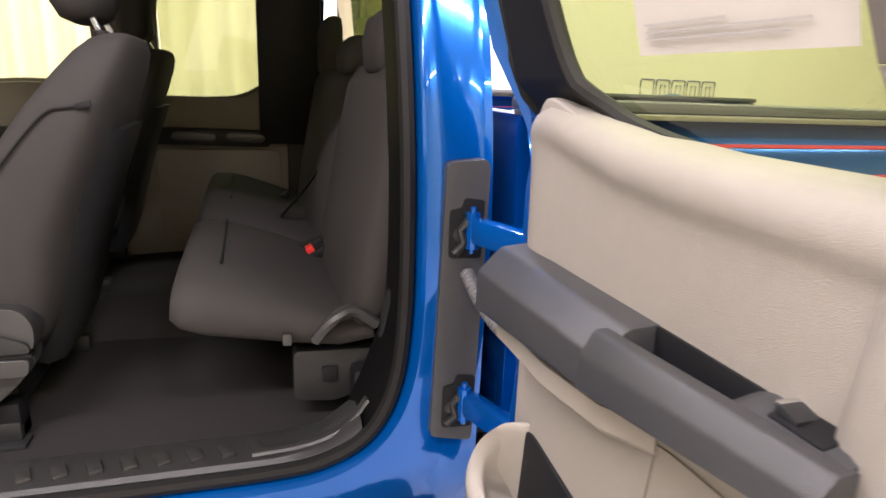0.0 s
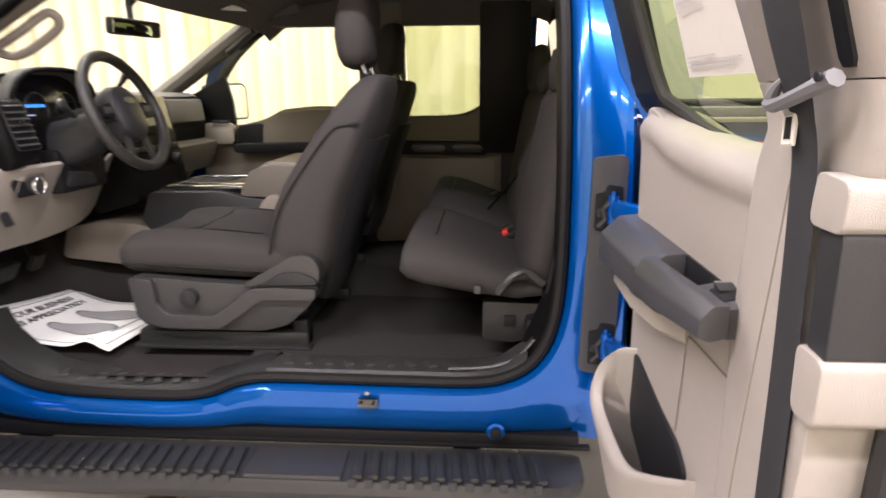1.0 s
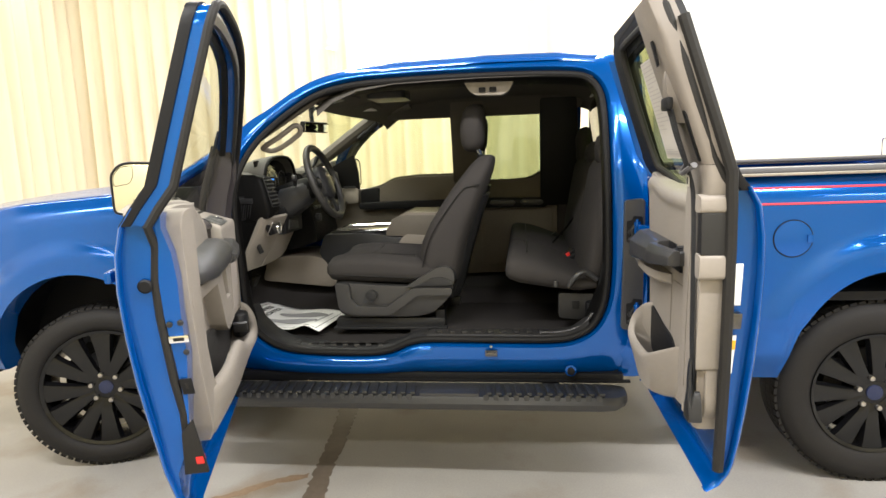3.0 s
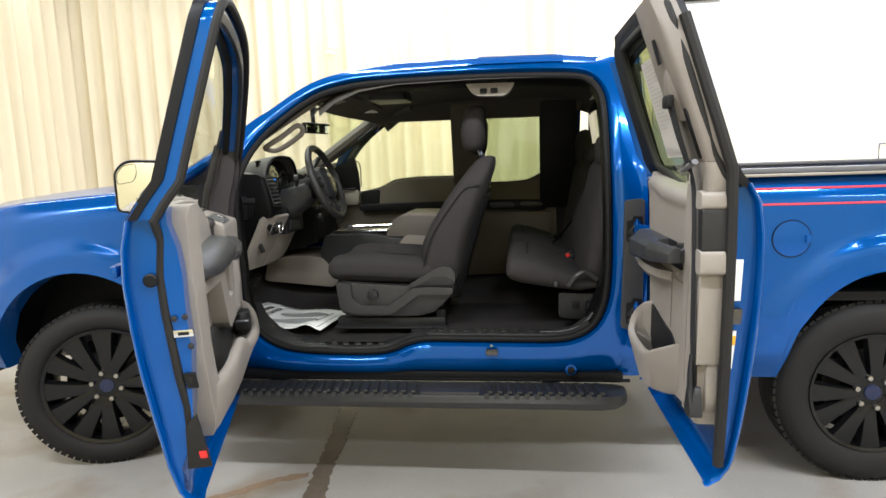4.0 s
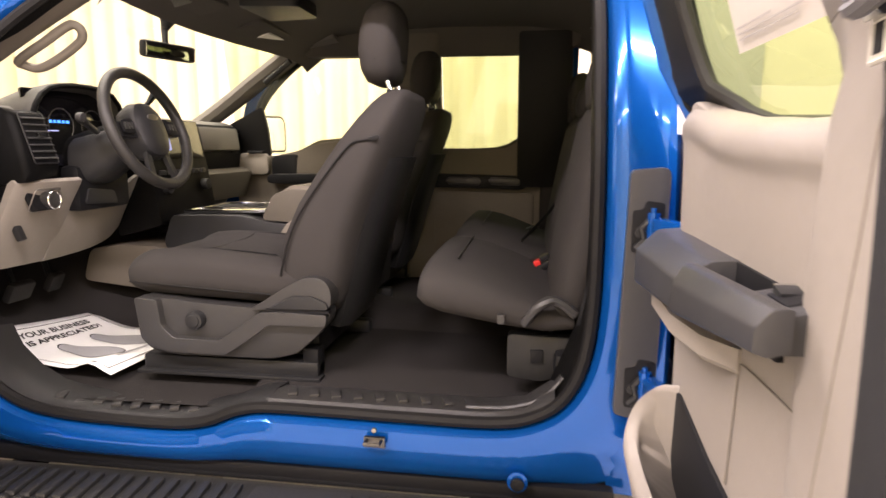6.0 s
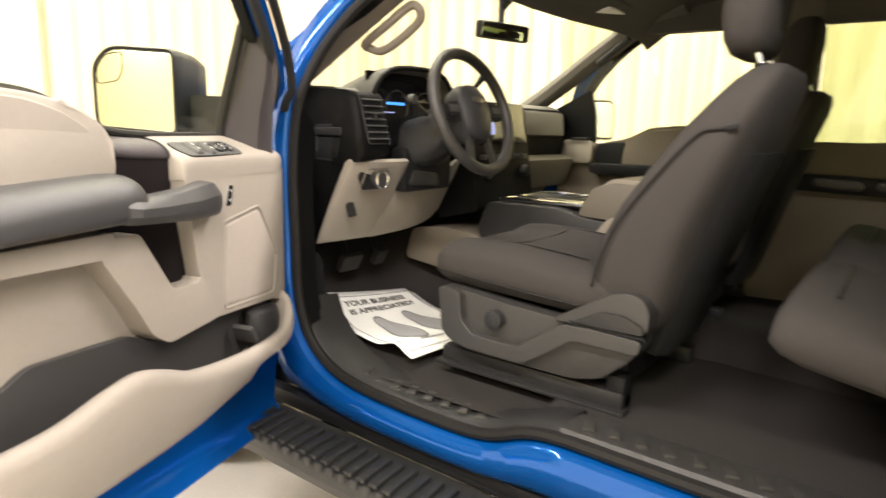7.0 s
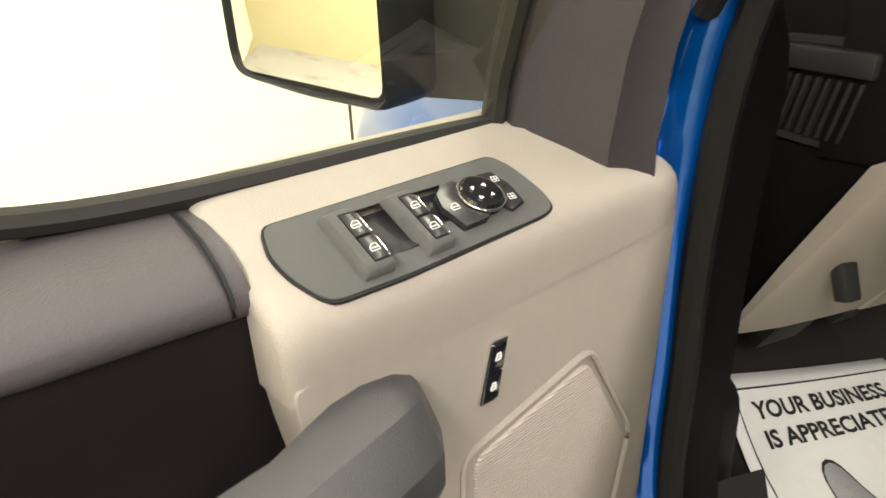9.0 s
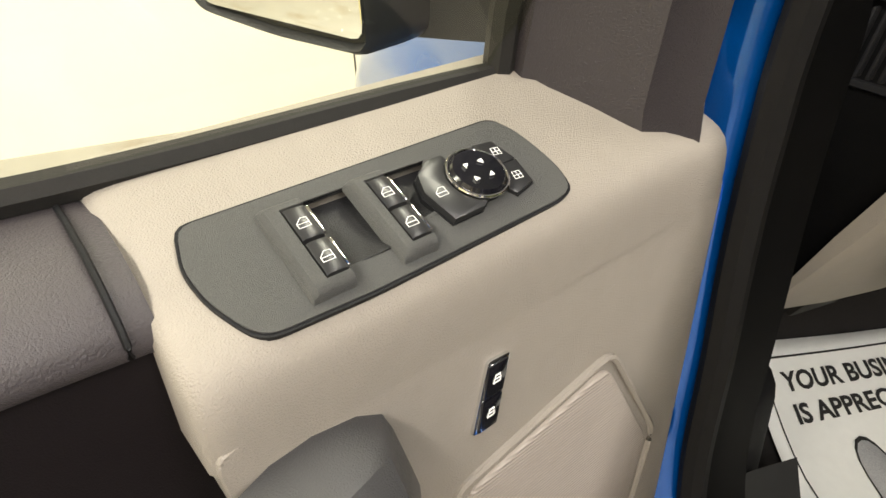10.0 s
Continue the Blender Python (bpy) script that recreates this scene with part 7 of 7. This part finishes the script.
part("window_glass", loft([[(u, skin(z) + 0.03, z) for u in (0.05, 0.80)] for z in (1.34, 1.5, 1.7, 1.88)], rd, caps=False, closed=False), DEEPTINT, rdoor_, "green-tinted rear door window with price sheet")
part("price_sheet", loft([[(u, skin(z) + 0.034, z) for u in (0.295, 0.56)] for z in (1.482, 1.6, 1.72, 1.80)], rd, caps=False, closed=False), SHEET, rdoor_, "white printed price sheet stuck to the glass")
rnd = random.Random(5)
for k in range(21):
    z = 1.79 - 0.0125 * k if k < 18 else 1.51 - 0.007 * (k - 18)
    a, w_ = 0.315, 0.08 + 0.14 * rnd.random()
    part("print_line", prism([(a, z), (a + w_, z), (a + w_, z + 0.0022), (a, z + 0.0022)], 0.0375, 0.0382, "xz", 0, rd, depth=lambda u, zz: skin(zz)), PALEINK, rdoor_)
# trim
rsheet([(0.065, 0.86), (0.085, 0.76), (0.20, 0.68), (0.45, 0.675), (0.65, 0.70), (0.78, 0.738), (0.81, 0.775), (0.82, 1.2), (0.82, 1.35), (0.40, 1.35), (0.28, 1.37), (0.19, 1.41), (0.12, 1.43), (0.085, 1.432), (0.065, 1.40)], 0.10, 0.134, BEIGE, "trim_base", 0.014, "beige rear door trim panel", depth=lambda u, z: -0.1 * max(0.0, 0.72 - z))
sill = [(0.056, 1.390), (0.062, 1.408), (0.08, 1.419), (0.11, 1.425), (0.16, 1.420), (0.22, 1.408), (0.30, 1.394), (0.42, 1.386), (0.60, 1.384), (0.655, 1.384)]
rings = []
for u, z in sill:
    k = {0.056: -0.022, 0.062: -0.010, 0.08: -0.003}.get(u, 0.0)
    f_ = lerp([0.10, 0.16], [0.0, 0.0055], u)
    rings.append([(u, 0.03, z - 0.10), (u, 0.045, z - 0.004), (u, 0.075, z + 0.004), (u, 0.112, z + 0.001), (u, 0.132 + k, z - 0.005), (u, 0.144 + k, z - 0.014), (u, 0.150 + k, z - 0.026), (u, 0.1505 + k, z - 0.038), (u, 0.149 + k - 0.2 * f_, z - 0.047), (u, 0.147 + k - 0.7 * f_, z - 0.056), (u, 0.146 + k - f_, z - 0.067), (u, 0.145 + k - f_, z - 0.085), (u, 0.142 + k - 0.6 * f_, 1.19), (u, 0.06, 1.18)])
part("upper_bolster", loft(rings, rd), BEIGE, rdoor_, "", 50)
# belt column: a slanting tower with bridge pieces and a dark insert
def column(zs, name, m, label=""):
    """A length of the belt column: a chamfered side, a flat face and a rounded free edge, leaning in above the waist."""
    rings = []
    for z in zs:
        lean_ = 0.33 * max(0.0, z - 1.44)
        left = lerp([0.71, 0.80, 1.10, 1.19, 1.25, 1.33, 1.40, 1.47, 1.60, 1.90], [0.61, 0.60, 0.60, 0.595, 0.602, 0.608, 0.60, 0.578, 0.556, 0.545], z)
        face = left + lerp([1.10, 1.36, 1.42, 1.47, 1.90], [0.030, 0.034, 0.072, 0.095, 0.10], z)
        right = lerp([0.72, 0.80, 1.20, 1.35, 1.42, 1.52, 1.80, 1.905], [0.785, 0.80, 0.82, 0.838, 0.862, 0.864, 0.846, 0.81], z)
        rings.append([(u, v + lean_, z) for u, v in ((left, 0.085), (left, 0.118), (left + 0.004, 0.124), (face - 0.007, 0.150), (face + 0.006, 0.154), (right - 0.016, 0.154), (right - 0.004, 0.148), (right, 0.138), (right, 0.085))])
    return part(name, loft(rings, rd), m, rdoor_, label, 45)


# upper column gets the darkened beige in place of falling shade
column((1.4695, 1.472, 1.53, 1.60, 1.70, 1.80, 1.86, 1.905), "belt_column", SHADEBEIGE, "beige seat belt column cover, darkened for shade")
column((0.715, 0.722, 0.80, 0.95, 1.10, 1.19, 1.25, 1.33, 1.38, 1.42, 1.45, 1.4655, 1.468), "lower_column", BEIGE)
rsheet([(0.826, 1.228), (0.860, 1.228), (0.860, 1.348), (0.822, 1.348)], 0.10, 0.167, DARK, "column_insert", 0.008, "dark insert in the belt column", 0.01)
rsheet([(0.808, 1.343), (0.864, 1.343), (0.866, 1.388), (0.812, 1.393)], 0.10, 0.171, BEIGE, "column_bridge", 0.012, "", 0.012)
rsheet([(0.818, 1.165), (0.862, 1.165), (0.864, 1.231), (0.816, 1.234)], 0.10, 0.171, BEIGE, "column_bridge", 0.012, "", 0.012)
rsheet([(0.802, 0.90), (0.818, 0.90), (0.842, 1.17), (0.812, 1.17)], 0.10, 0.163, BEIGE, "lower_cover", 0.006, "", 0.01)
rsheet([(0.745, 0.775), (0.80, 0.785), (0.805, 0.90), (0.745, 0.90)], 0.10, 0.156, SHADEBEIGE, "lower_groove", 0.004, "", 0.01)
part("column_joint", loft([[(u, v, z) for u, v in ((0.585, 0.09), (0.583, 0.118), (0.668, 0.1535), (0.846, 0.1535), (0.855, 0.14), (0.855, 0.09))] for z in (1.464, 1.473)], rd), BLACK, rdoor_)
part("belt_slot", loft([[(0.824 + e, 0.145 + 0.33 * (z - 1.44), z), (0.824 + e, 0.1575 + 0.33 * (z - 1.44), z), (0.846 - e, 0.1575 + 0.33 * (z - 1.44), z), (0.846 - e, 0.145 + 0.33 * (z - 1.44), z)] for z, e in ((1.478, 0.004), (1.485, 0.0), (1.60, 0.0), (1.61, 0.004))], rd), BLACK, rdoor_, "dark belt slot")
part("panel_joint", sweep(spline([(0.742, 0.154, 1.388), (0.733, 0.154, 1.375), (0.728, 0.154, 1.346), (0.720, 0.154, 1.28), (0.700, 0.154, 1.147), (0.680, 0.154, 1.0), (0.665, 0.154, 0.80)], 4), 0.0014, 6, rd), TAUPE, rdoor_)
part("panel_joint", sweep(spline([(0.40, 0.134, 0.90), (0.415, 0.134, 1.04), (0.42, 0.134, 1.07), (0.44, 0.134, 1.082), (0.60, 0.134, 1.086)], 4), 0.0012, 6, rd), TAUPE, rdoor_)
# adjuster slot and slider
part("adjuster_slot", sweep([(0.755, 0.278, 1.80), (0.765, 0.262, 1.735)], 0.010, 8, rd, flat=0.4, up=tuple(RN)), BLACK, rdoor_)
part("height_adjuster", loft([[(0.775 + p * k, 0.14 + 0.33 * (z - 1.42) + w * k, z) for p, w in ((-0.035, 0.0), (0.035, 0.0), (0.030, 0.03), (-0.028, 0.03))] for z, k in ((1.72, 0.25), (1.70, 0.55), (1.66, 0.85), (1.61, 1.0), (1.58, 0.95))], rd), SHADEBEIGE, rdoor_, "beige belt height adjuster, darkened for shade", 40)
# armrest with pocket and switch
block_f = lambda u, v, z: rd(u, v, z + 0.09 * (u - 0.06) * (1.209 - z) / 0.11 + (0.004 if z > 1.19 else 0))
grip_f = lambda u, v, z: rd(u, v - 0.05 * max(0.0, u - 0.42), z + 0.12 * (u - 0.38) * (1.203 - z) / 0.09 + 0.035 * (u - 0.38))
part("armrest", prism(rounded([(0.11, 1.102), (0.196, 1.098), (0.212, 1.110), (0.211, 1.170), (0.174, 1.203), (0.11, 1.209)], 0.006), 0.060, 0.404, "yz", 0.010, block_f), ARMGREY, rdoor_, "dark armrest with pocket and window switch", 30)
part("armrest_grip", prism(rounded([(0.182, 1.138), (0.202, 1.128), (0.217, 1.136), (0.216, 1.174), (0.201, 1.202), (0.182, 1.203)], 0.005), 0.380, 0.660, "yz", 0.009, grip_f), ARMGREY, rdoor_, "grey grab edge of the armrest", 30)
rsheet([(0.39, 1.145), (0.64, 1.165), (0.64, 1.175), (0.39, 1.155)], 0.11, 0.178, BLACK, "armrest_tray", 0.004, "", 0.01)
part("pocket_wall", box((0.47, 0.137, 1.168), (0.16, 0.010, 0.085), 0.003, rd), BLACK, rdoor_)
part("switch_pod", loft([[(u, 0.125, 1.165), (u, 0.182, 1.165), (u, 0.182, 1.192 - e), (u, 0.176, 1.202 - e), (u, 0.168, 1.206 - e), (u, 0.135, 1.213 - e), (u, 0.125, 1.213 - e)] for u, e in ((0.520, 0.040), (0.534, 0.012), (0.545, 0.003), (0.56, 0.0), (0.638, 0.0), (0.646, 0.004))], rd), ARMGREY, rdoor_, "", 30)
part("switch_cup", box((0.602, 0.150, 1.209), (0.052, 0.032, 0.006), 0.003, rd, Matrix.Rotation(-0.2, 3, "X")), BLACK, rdoor_)
part("window_switch", box((0.590, 0.150, 1.212), (0.022, 0.024, 0.010), 0.003, rd, Matrix.Rotation(0.25, 3, "Y")), SATIN, rdoor_, "black window switch with chrome edge")
part("switch_edge", box((0.580, 0.150, 1.217), (0.006, 0.022, 0.005), 0.001, rd), CHROME, rdoor_)
part("armrest_underlay", loft([[(u, 0.11, 1.060), (u, v1 - 0.008, 1.062), (u, v1, 1.070), (u, v1, 1.098), (u, 0.11, 1.10)] for u, v1 in ((0.066, 0.165), (0.08, 0.182), (0.25, 0.186), (0.36, 0.17), (0.42, 0.137))], rd), BEIGE, rdoor_)
# pocket: a flat black sheet paints the shade inside it
rsheet([(0.075, 0.84), (0.09, 0.90), (0.13, 0.925), (0.32, 0.892), (0.42, 0.885), (0.47, 0.86), (0.44, 0.74), (0.30, 0.70), (0.14, 0.73)], 0.10, 0.1375, BLACK, "door_pocket", 0.003, "flat black sheet for the shaded pocket hollow", 0.02)
lipc = spline([(0.12, 0.140, 0.932), (0.085, 0.165, 0.918), (0.066, 0.192, 0.885), (0.066, 0.210, 0.845), (0.095, 0.219, 0.815), (0.16, 0.221, 0.802), (0.28, 0.220, 0.800), (0.36, 0.214, 0.806), (0.43, 0.190, 0.835), (0.50, 0.145, 0.872)], 4)
rings = []
for i, p in enumerate(lipc):
    zb = lerp([0.06, 0.10, 0.25, 0.40, 0.50], [0.80, 0.725, 0.665, 0.665, 0.70], p.x)
    zb = min(zb, p.z - 0.035)
    rings.append([(p.x, p.y, p.z - 0.006), (p.x + 0.003, p.y - 0.006, p.z), (p.x + 0.010, p.y - 0.018, p.z + 0.003), (p.x + 0.014, p.y - 0.024, p.z - 0.004), (p.x + 0.014, p.y - 0.026, p.z - 0.02), (p.x + 0.02, 0.115, zb + 0.02), (p.x + 0.02, 0.11, zb - 0.002), (p.x + 0.01, p.y - 0.05, zb), (p.x, p.y - 0.014, zb + 0.012), (p.x - 0.003, p.y - 0.002, p.z - 0.035), (p.x - 0.003, p.y + 0.002, p.z - 0.018)])
part("pocket_lip", loft(rings, rd), BEIGE, rdoor_, "beige pocket lip", 60)
# belt hanging down the column
bt = [(0.800, 0.238, 1.62), (0.798, 0.219, 1.55), (0.794, 0.192, 1.47), (0.791, 0.176, 1.42), (0.790, 0.170, 1.36), (0.793, 0.168, 1.20), (0.794, 0.168, 1.00), (0.793, 0.166, 0.92), (0.792, 0.164, 0.80)]
part("seat_belt", sweep(spline(bt, 6), [lerp([0, 9, 16], [0.036, 0.034, 0.024], k) for k in range(len(spline(bt, 6)))], 8, rd, flat=0.08, up=tuple(RN)), BELT, rdoor_, "dark seat belt hanging along the door column")
part("belt_slide", box((0.792, 0.244, 1.632), (0.066, 0.020, 0.035), 0.008, rd), BLACK, rdoor_, "black belt guide")
hook = spline([(0.776, 0.186, 1.474), (0.766, 0.190, 1.468), (0.758, 0.192, 1.458), (0.756, 0.193, 1.450), (0.764, 0.194, 1.4465), (0.785, 0.194, 1.450), (0.812, 0.193, 1.457), (0.835, 0.190, 1.464), (0.850, 0.186, 1.470)], 4)
part("belt_hook", sweep(hook, [lerp([0, 3, 8, 16, 24, 28, 32], [0.0018, 0.004, 0.0065, 0.0084, 0.0082, 0.0095, 0.010], k) for k in range(len(hook))], 8, rd, flat=0.8), HOOKGREY, rdoor_, "grey belt guide hook")
part("hook_eye", disc((0.849, 0.197, 1.471), 0.0045, 0.004, "y", 16, 0.001, rd), BLACK, rdoor_)
tongue = rounded([(0.768, 1.444), (0.824, 1.4515), (0.824, 1.4475), (0.810, 1.441), (0.809, 1.411), (0.783, 1.409), (0.784, 1.436), (0.780, 1.4405), (0.768, 1.4405)], 0.0018)
slot = [(0.789, 1.416), (0.789, 1.436), (0.802, 1.437), (0.802, 1.417)]
td = lambda u, v, z: rd(0.776 + 0.88 * (u - 0.796), v - 0.004, z)
part("belt_tongue", join(prism(tongue, 0.1845, 0.187, "xz", 0.0006, td), *[sweep([(a_[0], 0.1865, a_[1]), (b_[0], 0.1865, b_[1])], 0.0016, 6, td) for a_, b_ in zip(((0.785, 1.411), (0.785, 1.437), (0.807, 1.439), (0.807, 1.413)), ((0.785, 1.437), (0.807, 1.439), (0.807, 1.413), (0.785, 1.411)))]), IVORY, rdoor_, "metal belt tongue")
part("tongue_slot", prism(slot, 0.1872, 0.1878, "xz", 0, td), BLACK, rdoor_)
part("belt_stalk", sweep(spline([(0.792, 0.168, 0.925), (0.796, 0.172, 0.88), (0.806, 0.174, 0.80), (0.812, 0.172, 0.765)], 4), [0.012, 0.013, 0.014, 0.015, 0.016, 0.017, 0.018, 0.019, 0.019, 0.018, 0.017, 0.016, 0.015], 8, rd, flat=0.45, up=tuple(RN)), DARK, rdoor_, "dark belt anchor stalk")
part("belt_anchor", prism(rounded([(0.765, 0.748), (0.835, 0.748), (0.825, 0.798), (0.81, 0.835), (0.792, 0.835)], 0.02), 0.145, 0.182, "xz", 0.012, rd), DARK, rdoor_, "dark belt anchor cover")
# stickers and latch on the door's free edge
RE = lambda q, z, w=0.0: rd(R1(z) - 0.027 + w, skin(z) + q, z)
for z0, z1 in ((1.09, 1.205), (0.895, 1.005)):
    lab = part("edge_sticker", box((0, 0, 0), (0.003, 0.019, z1 - z0), 0.001, lambda a, b, c, z=(z0 + z1) / 2: RE(0.058 + b, z + c, a)), PAPER, rdoor_, "white information sticker on the door edge")
part("sticker_band", box((0, 0, 0), (0.003, 0.018, 0.026), 0.0, lambda a, b, c: RE(0.058 + b, 0.978 + c, a + 0.002)), YELLOW, rdoor_)
part("door_latch", box((0, 0, 0), (0.03, 0.026, 0.045), 0.006, lambda a, b, c: RE(0.056 + b, 1.048 + c, a)), DARKSTEEL, rdoor_, "steel latch on the door edge")
# hinge pillar: dark cover, two blue hinge arms and a cable sleeve
cover = part("hinge_cover", prism(rounded([(2.600, 0.745), (2.69, 0.725), (2.70, 1.30), (2.69, 1.312), (2.615, 1.305)], 0.012), -0.014, 0.02, "xz", 0.012), ARMGREY, truck, "grey plastic hinge pillar cover")
for z in (1.19, 0.83):
    part("cover_hollow", prism(rounded([(2.622, z - 0.065), (2.688, z - 0.068), (2.690, z + 0.045), (2.650, z + 0.050), (2.645, z + 0.030), (2.622, z + 0.028)], 0.008), -0.017, -0.010, "xz", 0.001), BLACK, cover, "dark opening round the hinge")
    part("hinge_link", join(sweep([(2.632, -0.020, z - 0.055), (2.650, -0.024, z - 0.035), (2.642, -0.022, z - 0.010), (2.660, -0.024, z + 0.010)], 0.009, 8), disc((2.640, -0.022, z - 0.02), 0.013, 0.014, "y", 16, 0.003)), DARK, cover, "dark hinge link")
for z in (1.18, 0.82):
    part("door_hinge", join(box((2.70, -0.10, z), (0.035, 0.19, 0.05), 0.010, rot=Matrix.Rotation(0.35, 3, "Z")), sweep([(2.665, -0.025, z - 0.035), (2.665, -0.025, z + 0.035)], 0.014, 10), sweep([(2.665, -0.025, z + 0.045), (2.665, -0.025, z - 0.045)], 0.006, 8)), PAINT, truck, "blue door hinge arm")
part("cable_sleeve", sweep([(2.655 + 0.03 * t + 0.05 * t * t, -0.03 - 0.20 * t, 1.10 - 0.10 * t - 0.02 * math.sin(3 * t)) for t in np.linspace(0, 1, 60)], [0.013 + 0.002 * (k % 2) for k in range(60)], 10), HOOKGREY, truck, "ribbed grey cable sleeve")
